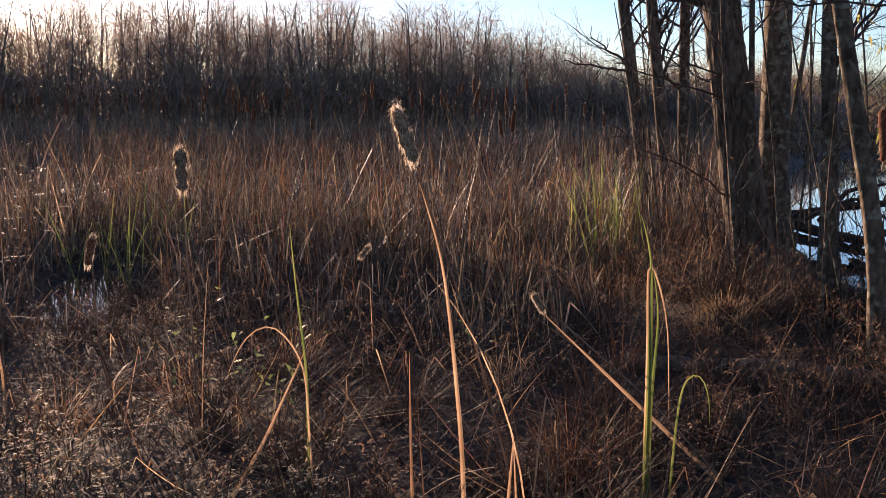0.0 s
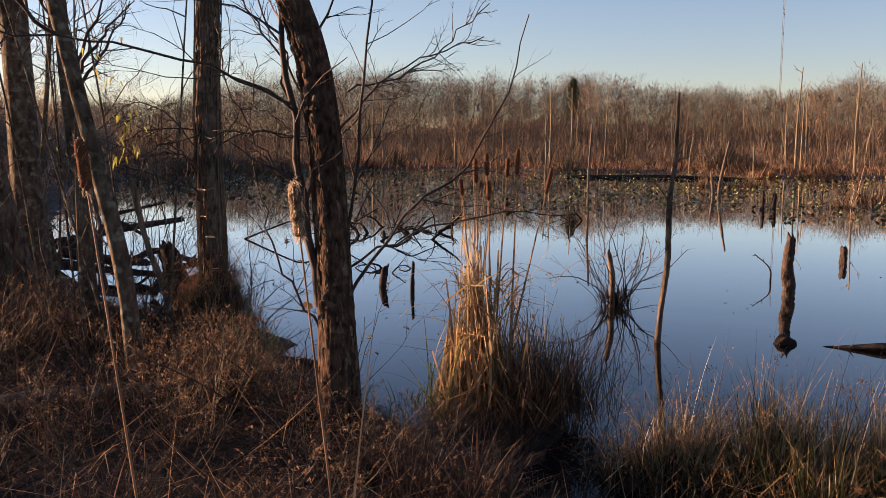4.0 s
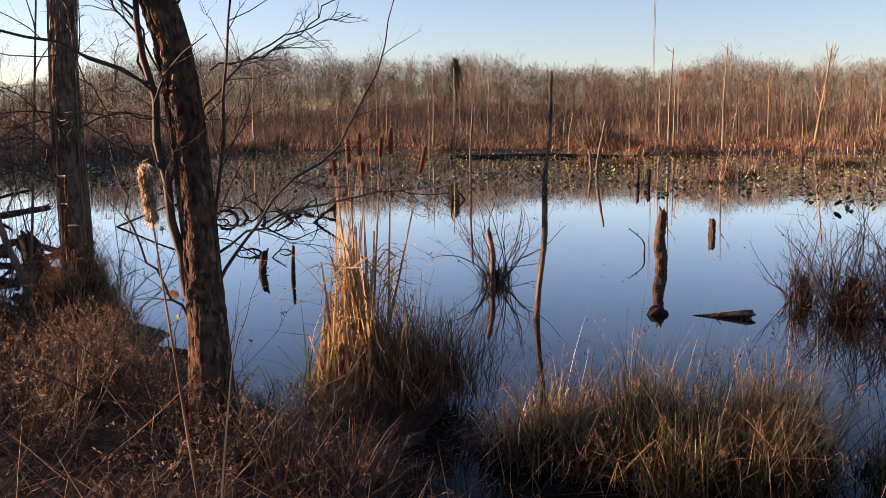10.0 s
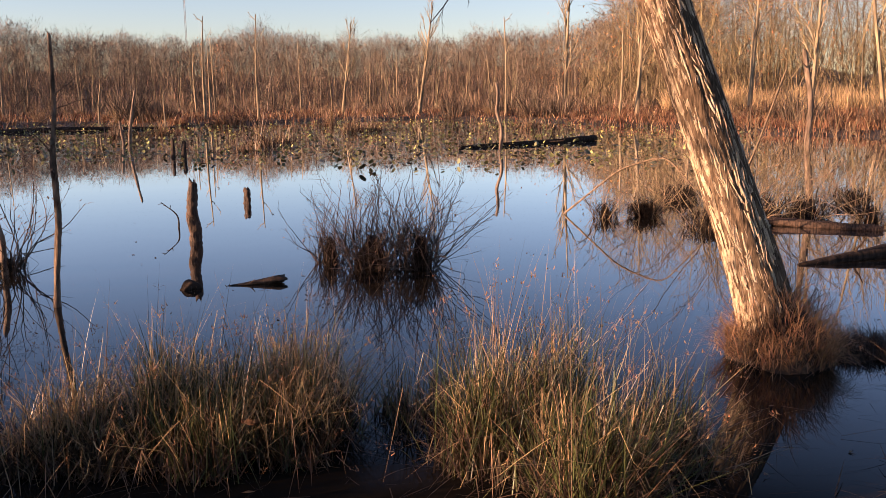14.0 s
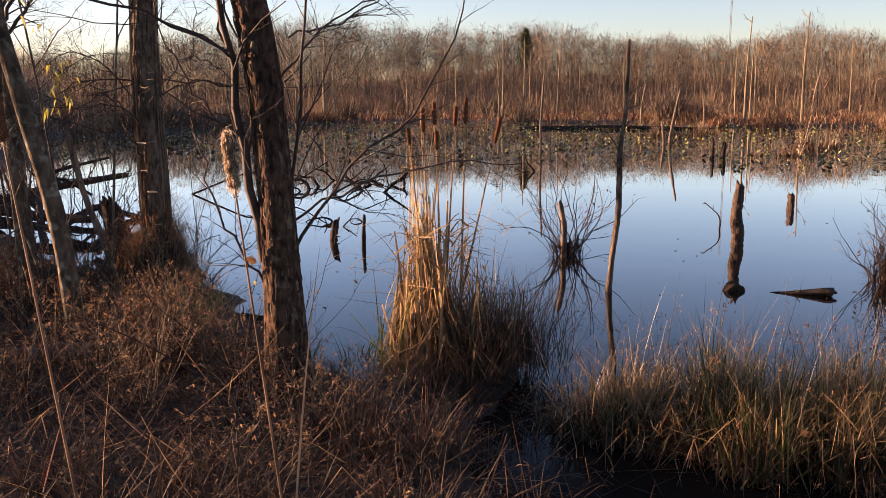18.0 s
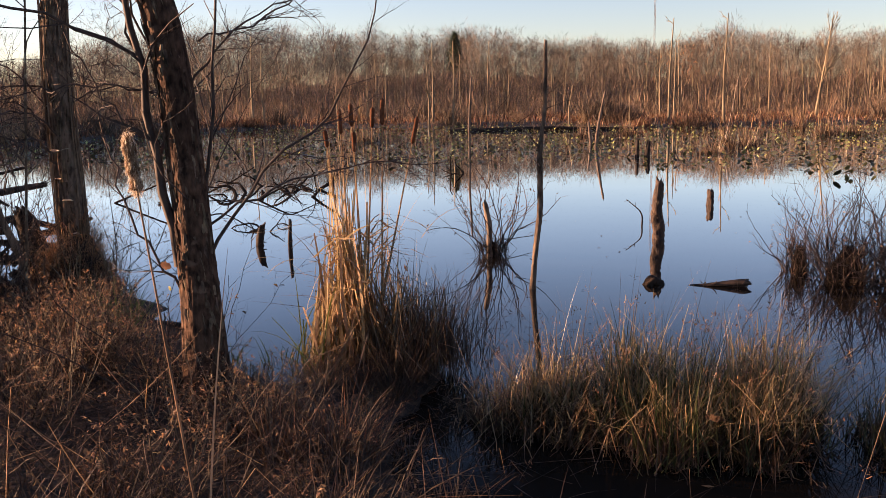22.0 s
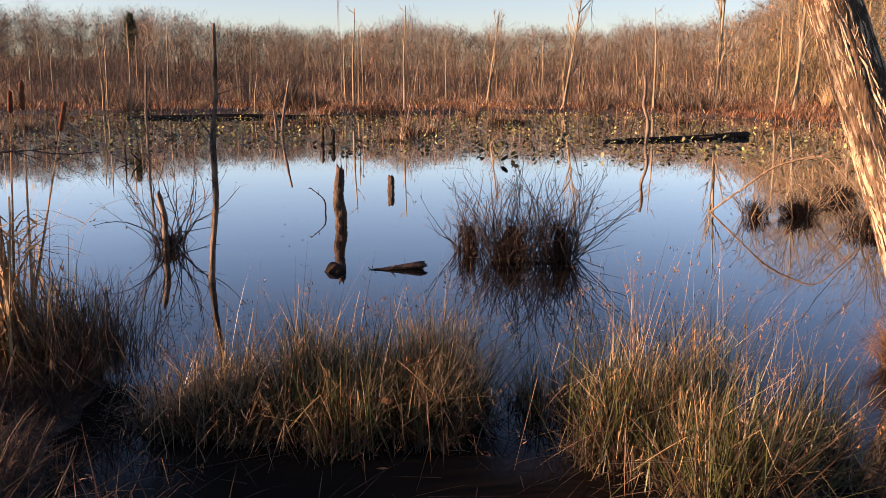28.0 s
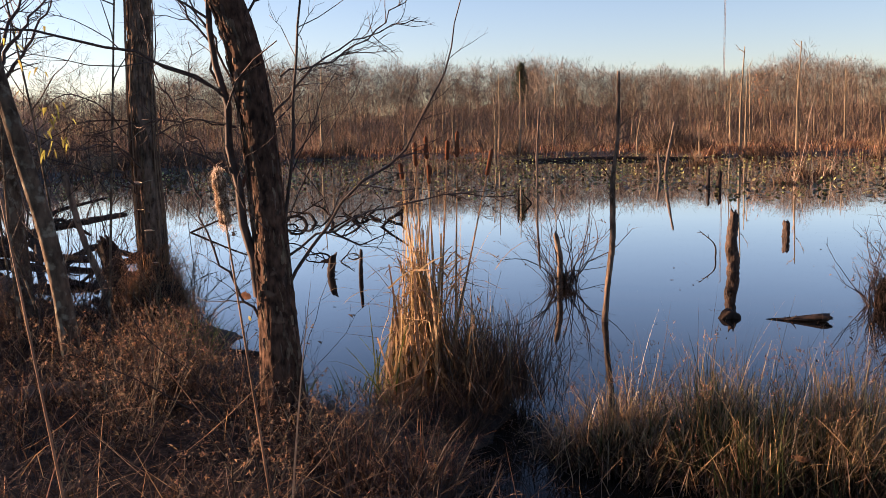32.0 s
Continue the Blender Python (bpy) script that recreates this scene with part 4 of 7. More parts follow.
def tree(loc, axis_pts, r0, r1, bark, label, limbs=(), seed=0, ridge=0.06, sides=26, rings=60, twigs=True, flare=0.6, crown=8, furrow=3.6, low=0.3, bark_bits=None, vines=0):
    """A bare tree: ridged trunk, named limbs along given curves and a crown above."""
    r_ = np.random.default_rng(seed)
    t = thing("tree", loc, label, "tree", "trees on the bank")
    part("trunk", local(trunk(axis_pts, r0, r1, sides, rings, ridge, 0.1, flare, seed, furrow), loc), bark, t, smooth=True)
    if bark_bits:
        flake, n, ln, wd, up, t1 = bark_bits
        part("loose_bark", local([plates(r_, axis_pts, r0, r1, n, ln, wd, up, 0.01, t1, flare)], loc), flake, t, kind="stuff")
    for _ in range(vines):
        cv = path_pts(axis_pts, 60)
        end = int(r_.uniform(24, 44))
        a_ = r_.uniform(0, 6.3) + r_.uniform(-0.04, 0.04) * np.arange(60)
        rv = np.linspace(r0, r1, 60) + 0.01 + np.abs(np.cumsum(r_.normal(0, 0.003, 60)))
        vine = (cv + np.stack([np.cos(a_) * rv, np.sin(a_) * rv, 0 * a_], -1))[3:end]
        part("dry_vine", local([tubes(vine[None], np.linspace(0.007, 0.003, len(vine))[None], 4)], loc), TWIG_GREY, t)
    c = path_pts(axis_pts, 16)
    lim = [(np.array(pts), rad * 0.68) for pts, rad in limbs]
    if crown:
        q, dd, ln, rad = sprout(r_, c[None], np.linspace(r0, r1, 16)[None], crown, low, 1.0, 0.8, 0.28, 0.3)
        for i in range(len(q)):
            cp, _ = grow(r_, q[i:i + 1], dd[i:i + 1], ln[i:i + 1], rad[i:i + 1], 7, 0.4, 0.14)
            lim.append((cp[0], float(rad[i])))
    for pts, rad in lim:
        cp = path_pts(pts, 14)
        cp[1:-1] += r_.normal(0, 0.012, (12, 3))
        cr = np.linspace(rad, max(0.003, rad * 0.25), 14)
        limb = part("limb", local([tubes(cp[None], cr[None], 6)], loc), TWIG, t, smooth=True)
        if twigs:
            q, dd, ln, rr = sprout(r_, cp[None], cr[None], 15, 0.12, 1.0, 0.75, 0.34, 0.5)
            p1, r1_ = grow(r_, q, dd, ln, np.maximum(rr, 0.003), 6, 0.1, 0.16)
            q, dd, ln, rr = sprout(r_, p1, r1_, 5, 0.2, 1.0, 0.7, 0.55, 0.6)
            p2, r2_ = grow(r_, q, dd, ln, np.maximum(rr * 0.7, 0.0018), 5, 0.0, 0.16)
            part("twig_spray", local([tubes(p1, r1_, 3), ribbons(p2, r2_, r_.normal(0, 1, (len(p2), 3)))], loc), TWIG, limb, kind="stuff")
    return t


# the leaning brown tree at the water's edge
tree((3.18, 3.78, 0.15), [(3.2, 3.8, -0.1), (3.18, 3.78, 0.4), (3.16, 3.8, 1.2), (3.13, 3.82, 1.75), (3.1, 3.85, 2.2), (2.99, 3.91, 2.6), (2.55, 4.14, 3.6), (1.9, 4.5, 5.0), (1.6, 4.8, 6.6)],
     0.103, 0.055, BARK_BROWN, "leaning tree with flaking brown bark at the water's edge",
     [([(3.2, 3.76, 0.9), (3.42, 3.62, 1.35), (3.75, 3.4, 1.62), (3.98, 3.25, 2.05), (4.1, 3.2, 2.55)], 0.016),
      ([(3.2, 3.78, 0.75), (3.25, 3.74, 1.6), (3.33, 3.7, 2.4), (3.36, 3.7, 3.4)], 0.017),
      ([(3.18, 3.8, 1.85), (3.36, 3.68, 2.15), (3.62, 3.5, 2.32), (3.9, 3.36, 2.42)], 0.011),
      ([(3.22, 3.78, 1.1), (3.5, 3.6, 1.3), (4.0, 3.35, 1.42), (4.45, 3.1, 1.4)], 0.012),
      ([(3.1, 3.86, 0.9), (3.02, 3.9, 1.5), (2.98, 3.95, 2.1), (2.9, 4.0, 2.9), (2.95, 4.0, 3.6)], 0.04),
      ([(3.04, 3.96, 2.0), (2.94, 4.03, 2.35), (2.82, 4.12, 2.52), (2.7, 4.2, 2.9)], 0.012), ([(3.05, 3.95, 2.1), (2.97, 4.0, 2.32), (2.87, 4.08, 2.55), (2.8, 4.1, 3.0)], 0.01),
      ([(3.06, 3.94, 1.83), (2.85, 4.09, 1.87), (2.66, 4.23, 1.87), (2.4, 4.35, 1.8)], 0.008), ([(3.26, 3.79, 2.1), (3.49, 3.62, 2.18), (3.72, 3.46, 2.36), (3.9, 3.32, 2.6)], 0.009),
      ([(3.0, 3.95, 1.6), (2.88, 4.06, 1.75), (2.74, 4.2, 2.1), (2.7, 4.2, 2.4)], 0.009),
      ([(2.99, 3.95, 2.02), (2.7, 4.1, 2.22), (2.3, 4.3, 2.3), (1.7, 4.55, 2.36), (1.2, 4.8, 2.45)], 0.014),
      ([(3.1, 3.84, 0.75), (2.98, 3.92, 1.0), (2.85, 4.0, 1.35), (2.8, 4.05, 1.75)], 0.012),
      ([(3.05, 3.9, 2.3), (3.2, 3.8, 2.6), (3.3, 3.7, 3.3)], 0.012)], 1, 0.08, crown=5, low=0.6, sides=44, rings=110, furrow=6.0, bark_bits=(BARK_FLAKE, 1300, (0.03, 0.09), (0.012, 0.03), (0.002, 0.011), 0.55))
# the upright trunk with a shaggy mound at its foot
tree((4.16, 6.88, 0.1), [(4.16, 6.88, -0.2), (4.15, 6.88, 1.0), (4.13, 6.9, 2.0), (4.18, 6.88, 3.2), (4.2, 6.9, 5.5), (4.1, 7.0, 8.5)], 0.115, 0.06, BARK_DARK,
     "upright dark tree wrapped with dry vines on a shaggy grass mound",
     [([(4.1, 6.85, 1.5), (3.8, 6.7, 1.75), (3.3, 6.5, 1.7), (2.9, 6.4, 1.9)], 0.014), ([(4.12, 6.9, 1.75), (4.5, 6.8, 1.95), (5.0, 6.6, 1.85), (5.4, 6.5, 1.95)], 0.012),
      ([(4.1, 6.88, 1.2), (3.85, 6.75, 1.55), (3.65, 6.6, 1.5), (3.4, 6.5, 1.2)], 0.018), ([(4.12, 6.9, 1.45), (4.6, 6.9, 1.7), (5.1, 6.8, 1.55)], 0.01),
      ([(4.08, 6.94, 1.73), (3.88, 7.05, 2.06), (3.63, 7.19, 2.2), (3.31, 7.37, 1.88)], 0.012), ([(4.09, 6.93, 1.92), (3.76, 7.12, 1.94), (3.53, 7.24, 1.83), (3.2, 7.3, 1.5)], 0.012),
      ([(4.29, 6.82, 1.9), (4.44, 6.74, 2.16), (4.68, 6.6, 2.06), (4.9, 6.6, 1.8)], 0.009), ([(4.05, 6.95, 1.54), (3.91, 7.03, 1.82), (3.76, 7.12, 1.83), (3.5, 7.2, 1.4)], 0.012),
      ([(4.3, 6.82, 1.5), (4.43, 6.75, 1.82), (4.48, 6.72, 2.1), (4.5, 6.7, 2.6)], 0.009), ([(4.1, 6.9, 1.3), (3.8, 7.0, 1.5), (3.45, 7.2, 1.65), (3.0, 7.3, 1.7)], 0.011)], 2, 0.09, crown=9, sides=44, rings=110, furrow=7.0,
     bark_bits=(BARK_FLAKE, 1100, (0.06, 0.18), (0.012, 0.03), (0.004, 0.016), 0.45), vines=9)
# the mossy leaning pair and the stand behind
tree((2.73, 5.47, 0.2), [(2.77, 5.44, 0.0), (2.7, 5.47, 1.0), (2.56, 5.53, 1.7), (2.42, 5.6, 2.46), (2.15, 5.75, 3.8), (1.95, 5.9, 6)], 0.058, 0.035, BARK_LICHEN,
     "slim leaning trunk spotted with pale lichen", (), 3, 0.1, crown=10)
tree((3.28, 7.5, 0.2), [(3.29, 7.49, 0.0), (3.26, 7.5, 1.3), (3.19, 7.53, 2.2), (3.14, 7.55, 3.2), (3.05, 7.6, 6)], 0.075, 0.04, BARK_LICHEN, "pale lichened trunk by the water", (), 4, 0.1, crown=10)
tree((2.9, 8.35, 0.2), push([(2.74, 7.45, 0.0), (2.61, 7.49, 0.8), (2.5, 7.52, 1.4), (2.28, 7.6, 2.8), (2.05, 7.66, 4.5), (1.7, 7.8, 8)], 1.114), 0.19, 0.12, BARK_DARK, "thick dark tree trunk on the bank",
     [(push([(2.45, 7.5, 1.9), (2.1, 7.4, 2.0), (1.6, 7.2, 2.1), (1.0, 7.0, 2.45)], 1.114), 0.018), (push([(2.45, 7.5, 1.1), (2.1, 7.4, 1.35), (1.6, 7.1, 1.5), (1.1, 6.9, 1.9)], 1.114), 0.016),
      (push([(2.42, 7.5, 2.1), (1.95, 7.3, 2.2), (1.35, 7.0, 2.6)], 1.114), 0.016)], 5, 0.09, crown=9, sides=44, rings=90, furrow=7.0, bark_bits=(BARK_FLAKE, 800, (0.08, 0.2), (0.02, 0.05), (0.004, 0.016), 0.5), vines=2)
tree((3.4, 9.2, 0.2), push([(3.1, 8.2, 0.0), (3.05, 8.22, 1.2), (3.01, 8.24, 2.9), (2.95, 8.3, 5), (2.9, 8.4, 8)], 1.12), 0.155, 0.09, BARK_LICHEN, "straight lichen-covered trunk in the stand", (), 6, 0.1, crown=10)
tree((2.78, 8.2, 0.2), push([(2.52, 7.3, 0.0), (2.45, 7.36, 0.8), (2.36, 7.4, 1.7), (2.22, 7.45, 2.8), (2.1, 7.6, 5)], 1.114), 0.04, 0.025, BARK_DARK, "slender dark stem beside a thick trunk", (), 7, sides=14, rings=40, crown=5)
tree((3.6, 9.6, 0.2), push([(3.28, 8.85, 0.0), (3.36, 8.8, 1.2), (3.54, 8.78, 3.0), (3.6, 8.8, 5)], 1.09), 0.032, 0.02, BARK_LICHEN, "thin slanting sapling in the stand", (), 8, sides=12, rings=40, crown=5)
tree((2.82, 8.15, 0.2), [(2.88, 8.1, 0.0), (2.8, 8.12, 1.4), (2.72, 8.15, 3.0), (2.7, 8.2, 5)], 0.03, 0.02, BARK_LICHEN, "thin pale sapling in the stand", (), 9, sides=12, rings=40, crown=4)
tree((3.0, 12.9, 0.2), [(3.1, 12.9, 0.0), (2.85, 12.9, 1.3), (2.52, 13.0, 3.45), (2.3, 13.1, 6)], 0.1, 0.06, BARK_DARK, "leaning dark tree at the edge of the cattails", (), 10, sides=14, rings=30, crown=13)
tree((3.3, 12.8, 0.2), [(3.35, 12.8, 0.0), (3.1, 12.85, 1.8), (2.9, 12.9, 3.4), (2.7, 13.0, 7)], 0.1, 0.06, BARK_DARK, "dark slanting tree at the edge of the cattails", (), 11, sides=14, rings=30, crown=13)
tree((3.6, 13.2, 0.2), [(3.62, 13.2, 0.0), (3.5, 13.2, 2.0), (3.45, 13.2, 4), (3.4, 13.3, 7)], 0.09, 0.05, BARK_LICHEN, "grey tree at the edge of the cattails", (), 12, sides=14, rings=30, crown=13)
tree((3.95, 12.2, 0.2), [(4.0, 12.2, 0.0), (3.8, 12.2, 2.0), (3.75, 12.3, 4), (3.7, 12.4, 7)], 0.07, 0.04, BARK_DARK, "slim dark tree near the water", (), 13, sides=14, rings=30, crown=13)
# the big leaning tree in the water
tree((6.52, -1.46, 0.1), [(6.5, -1.55, -0.3), (6.52, -1.46, 0.2), (6.55, -1.27, 0.8), (6.6, -1.02, 1.5), (6.67, -0.67, 2.45), (6.75, -0.2, 3.8), (6.8, 0.2, 5.5), (6.8, 0.4, 8)], 0.172, 0.11, BARK_CRACK,
     "big leaning tree with pale furrowed bark standing in the water",
     [([(6.7, -0.5, 2.9), (6.95, 0.1, 3.05), (7.3, 0.6, 2.8), (7.4, 1.0, 2.3)], 0.02)], 14, 0.09, 90, 160, flare=0.25, crown=6, furrow=8.0, low=0.6, bark_bits=(BARK_PALE, 3600, (0.06, 0.2), (0.012, 0.028), (0.007, 0.017), 0.62))


# ---- shaggy mounds, tussocks and clumps ----
def mound(name, loc, r, h, n, label, length=(0.25, 0.5), material=SHAG, category="grass mound", droop=1.3):
    r_ = np.random.default_rng(int(loc[0] * 100))
    t = thing(name, loc, label, category)
    a, d = r_.uniform(0, 6.3, n), r * np.sqrt(r_.random(n))
    z = h * (1 - (d / r) ** 2) * r_.uniform(0.2, 1.0, n)
    b = np.stack([d * np.cos(a), d * np.sin(a), z], -1)
    bl, _ = blades(r_, b, r_.uniform(*length, n), r_.uniform(0.003, 0.006, n), r_.uniform(0.0, 0.9, n), r_.uniform(0.2, droop * 1.4, n), a + r_.normal(0, 0.8, n), 6, 0.5)
    part("grass", [bl], material, t, kind="stuff")
    th_ = np.linspace(0, 2 * np.pi, 18, endpoint=False)
    rings = np.array([(1.0, -0.25), (0.92, 0.15), (0.75, 0.45), (0.45, 0.72), (0.05, 0.82)])
    v = np.stack([np.stack([np.cos(th_) * q * r * (1 + 0.12 * np.sin(3 * th_ + q * 5)), np.sin(th_) * q * r * (1 + 0.12 * np.cos(4 * th_)), 0 * th_ + zz * h + 0.02 * np.sin(5 * th_)], -1) for q, zz in rings])
    i = np.arange(v.shape[0] * 18).reshape(-1, 18)
    part("sod", [(v.reshape(-1, 3), np.stack([i[:-1], np.roll(i, -1, 1)[:-1], np.roll(i, -1, 1)[1:], i[1:]], -1))], SOIL, t, smooth=True)
    return t


mound("grass_mound", (4.16, 6.86, 0.1), 0.29, 0.78, 3400, "shaggy russet grass mound round the foot of a tree", (0.14, 0.4))
mound("grass_mound", (6.5, -1.52, 0.0), 0.34, 0.45, 2600, "sunlit russet grass mound round the foot of the leaning tree", (0.2, 0.4))
for sx, sy, sr in ((6.72, -1.98, 0.26), (6.78, -2.3, 0.3), (6.8, -2.66, 0.24)):
    mound("mud_hummock", (sx, sy, 0.0), sr, 0.055, 900, "low dark hummock of mud and moss beside the leaning tree", (0.06, 0.18), THATCH, "hummock")
# the heap's pale gold stands in for a fleck of sun on it
mound("dry_grass_heap", (2.1, 6.35, 0.2), 0.3, 0.26, 1500, "heap of dry grass on the bank, coloured orange-tan as if sunlit", (0.08, 0.2), REED_GOLD)


def tussock(loc, r, n, h, label, green=0.45, out=0.55, wind=-1.25, straw=11):
    r_ = np.random.default_rng(int(abs(loc[1]) * 1000) + 5)
    t = thing("rush_tussock", loc, label, "rush tussock", "rush tussocks in the shallows")
    hub = r_.normal(0, 0.5, (11, 2)) * r
    hub = hub[np.hypot(hub[:, 0], hub[:, 1]) < r * 1.1]
    sway, tall_of = r_.uniform(0, 6.3, len(hub)), r_.uniform(0.75, 1.08, len(hub))

    def some(m, h0, h1, w, lean, bend, kink, power=1.0, blown=0.3, foot=0.0):
        i = r_.integers(0, len(hub), m)
        q = hub[i] + r_.normal(0, 0.15 * r, (m, 2))
        a, d = np.arctan2(q[:, 1], q[:, 0]), np.hypot(q[:, 0], q[:, 1])
        b = np.stack([q[:, 0], q[:, 1] * 1.1, foot * h * r_.uniform(0.5, 1.3, m) - 0.05], -1)
        ln = (h0 + (h1 - h0) * r_.random(m) ** power) * h * tall_of[i]
        own = r_.random(m) < 0.5
        a = np.where(own, sway[i], a)
        return blades(r_, b, ln, r_.uniform(*w, m), np.abs(r_.normal(d / r * lean, 0.3, m)), r_.uniform(0.0, bend, m), np.where(r_.random(m) < blown, wind, a) + r_.normal(0, 1.2, m), 8, kink)

    g, _ = some(int(n * green * 1.05), 0.35, 0.95, (0.0038, 0.007), out * 0.6, 0.35, 0.12)
    part("green_grass", [g], RUSH_GREEN, t, "dark green rush blades", kind="stuff")
    d, tips = some(int(n * (1 - green) * 0.6), 0.4, 1.08, (0.003, 0.006), out * 1.0, 0.7, 0.55, 1.0, 0.4)
    part("dry_grass", [d], RUSH_DRY, t, "straw-coloured dry blades", kind="stuff")
    crook, _ = some(n // straw * 2, 0.3, 0.85, (0.0035, 0.006), out * 1.5, 0.25, 0.9, 1.0, 0.5, 0.3)
    part("crooked_straw", [crook], REED_GOLD, t, "bright broken straw stems", kind="stuff")
    # dead blades at the foot; their dark colour also carries the shade there
    low_grass, _ = some(int(n * 1.5), 0.15, 0.58, (0.005, 0.01), 0.6, 0.7, 0.4)
    part("dead_grass", [low_grass], THATCH, t, "collapsed dead blades at the foot, darkened for shade", kind="stuff")
    pick = tips[r_.random(len(tips)) < 0.1]
    tall, tops = some(n // 9, 0.95, 1.4, (0.0026, 0.0045), out * 0.6, 0.6, 0.2, 1.3, 0.6)
    part("tall_straw", [tall], RUSH_DRY, t, "tall thin straw stems", kind="stuff")
    pick = np.concatenate([pick, tops[::2]])
    q = np.repeat(pick[:, -2], 6, 0) + r_.normal(0, 0.012, (len(pick) * 6, 3))
    s, _ = blades(r_, q, r_.uniform(0.012, 0.03, len(q)), 0.006, r_.uniform(0, 1.2, len(q)), 0.2, k=3)
    part("seed_fuzz", [s], SEEDS, t, "small rusty seed heads", kind="stuff")
    return t


tussock((4.42, 1.72, 0.05), 0.44, 1700, 0.76, "green and straw rush tussock standing in shallow water", 0.8)
tussock((4.62, 1.2, 0.05), 0.42, 1400, 0.74, "straw-topped rush tussock standing in shallow water", 0.5, 0.8, straw=3)
tussock((4.2, 2.2, 0.03), 0.3, 900, 0.64, "pale rush tuft at the edge of a tussock", 0.12, 0.9, straw=6)
tussock((4.5, -0.1, 0.05), 0.5, 2100, 0.86, "tall straw-topped rush tussock in the shallows", 0.74, 0.6, straw=15)
tussock((4.75, -0.55, 0.03), 0.3, 420, 0.6, "low brown rush tuft beside a larger tussock", 0.5, 0.9)
tussock((4.95, -2.55, 0.05), 0.36, 1500, 0.84, "sunlit rush tussock beside the leaning tree", 0.4, 0.5)
tussock((4.22, 2.6, 0.02), 0.24, 120, 0.42, "thin pale rush tuft in the shallows", 0.1, 0.9)
tussock((5.1, 0.7, 0.0), 0.3, 260, 0.6, "sparse dark sedge in the shallows", 0.2, 0.6)


# ---- cattails ----
def cattail(base, top, head, rad, label, fluffy=0.0, leaves=0, seed=0, droop=(0, 0), name="cattail", leafmat=None, stalk=RUSH_DRY, thick=0.0055):
    """A stalk from base to top, with a velvet head just below its top."""
    r_ = np.random.default_rng(seed)
    base, top = np.array(base, float), np.array(top, float)
    t = thing(name, base, label, "cattail", "cattails")
    hgt = top[2] - base[2]
    mid = base + (top - base) * 0.5 + np.array([droop[0], droop[1], 0]) * -0.1
    c = path_pts([base, mid, top], 14) - base
    part("stalk", [tubes(c[None], np.linspace(thick, 0.0032, 14)[None], 6)], stalk, t)
    axis_ = unit(c[-1] - c[-3])
    if droop != (0, 0):
        axis_ = unit(np.array([droop[0], droop[1], 1.0]))
    k, sides = 12, 12
    s = np.linspace(0, 1, k)
    prof = np.minimum(1, np.minimum(s, 1 - s) * 9 + 0.15) * (1 + 0.15 * fluffy * np.sin(s * 19))
    hp = c[-1][None] + axis_[None] * ((s - 0.6) * head)[:, None]
    v, f = tubes(hp[None], (rad * prof)[None], sides)
    if fluffy:
        v = v + r_.normal(0, 0.09 * rad * fluffy, v.shape)
    part("head", [(v, f)], TAN_HEAD if fluffy > 0.7 else HEAD, t, "velvety seed head", True)
    if fluffy:
        m = int((2600 if seed < 50 else 350) * fluffy)
        fs = r_.random(m)
        fb = c[-1] + axis_ * ((fs - 0.6) * head)[:, None] + unit(r_.normal(0, 1, (m, 3))) * rad * 0.9
        fl, _ = blades(r_, fb, 0.008 + rad * r_.uniform(0.2, 1.0, m), 0.0018 if seed < 50 else 0.003, r_.uniform(0.4, 2.6, m), 0.6, k=3)
        part("fluff", [fl], FLUFF, t, "burst pale seed fluff", kind="stuff")
    else:
        sp = np.stack([c[-1] + axis_ * head * 0.4, c[-1] + axis_ * (head * 0.4 + 0.09)])
        part("spike", [tubes(sp[None], np.array([[0.0025, 0.001]]), 5)], REED, t)
    for _ in range(leaves):
        bl, _ = blades(r_, np.zeros((1, 3)), hgt * r_.uniform(0.6, 1.0), r_.uniform(0.008, 0.014), r_.uniform(0.02, 0.15), r_.uniform(0.1, 0.9), k=8, kink=0.3)
        part("leaf", [bl], leafmat or REED, t)
    return t


cattail((0.35, 3.25, 0.1), (-0.14, 3.15, 1.74), 0.2, 0.023, "bent cattail with a half-burst fluffy head", 0.9, 2, 1, (-0.35, 0.0))
cattail((-1.12, 4.0, 0.15), (-1.2, 4.1, 1.55), 0.2, 0.024, "cattail with a pale burst lower head", 1.0, 2, 2)
cattail((-0.45, 5.75, 0.15), (-0.5, 5.8, 0.9), 0.1, 0.015, "short cattail with a bent fluffy head", 1.0, 1, 3, (0.8, 0.2))
cattail((1.34, 3.76, 0.1), (0.45, 4.1, 0.93), 0.09, 0.013, "leaning cattail stalk with a small white tuft", 1.0, 0, 4, (-0.6, 0.2))
cattail((-1.75, 4.6, 0.15), (-1.85, 4.65, 1.08), 0.17, 0.019, "cattail with a drooping brown head", 0.5, 1, 5, (0.25, 0.0))
cattail((-2.3, 4.55, 0.15), (-2.32, 4.6, 1.5), 0.12, 0.016, "weathered cattail on a thin stalk", 0.6, 1, 6)
cattail((1.42, 2.45, 0.1), (1.29, 2.62, 1.76), 0.17, 0.019, "cattail with a rough dark head before the trees", 0.2, 1, 7)
cattail((2.05, 2.28, 0.1), (1.9, 2.34, 1.6), 0.19, 0.02, "cattail with a pale fluffy head before the trees", 1.0, 1, 8)
r7 = np.random.default_rng(77)
n = 0
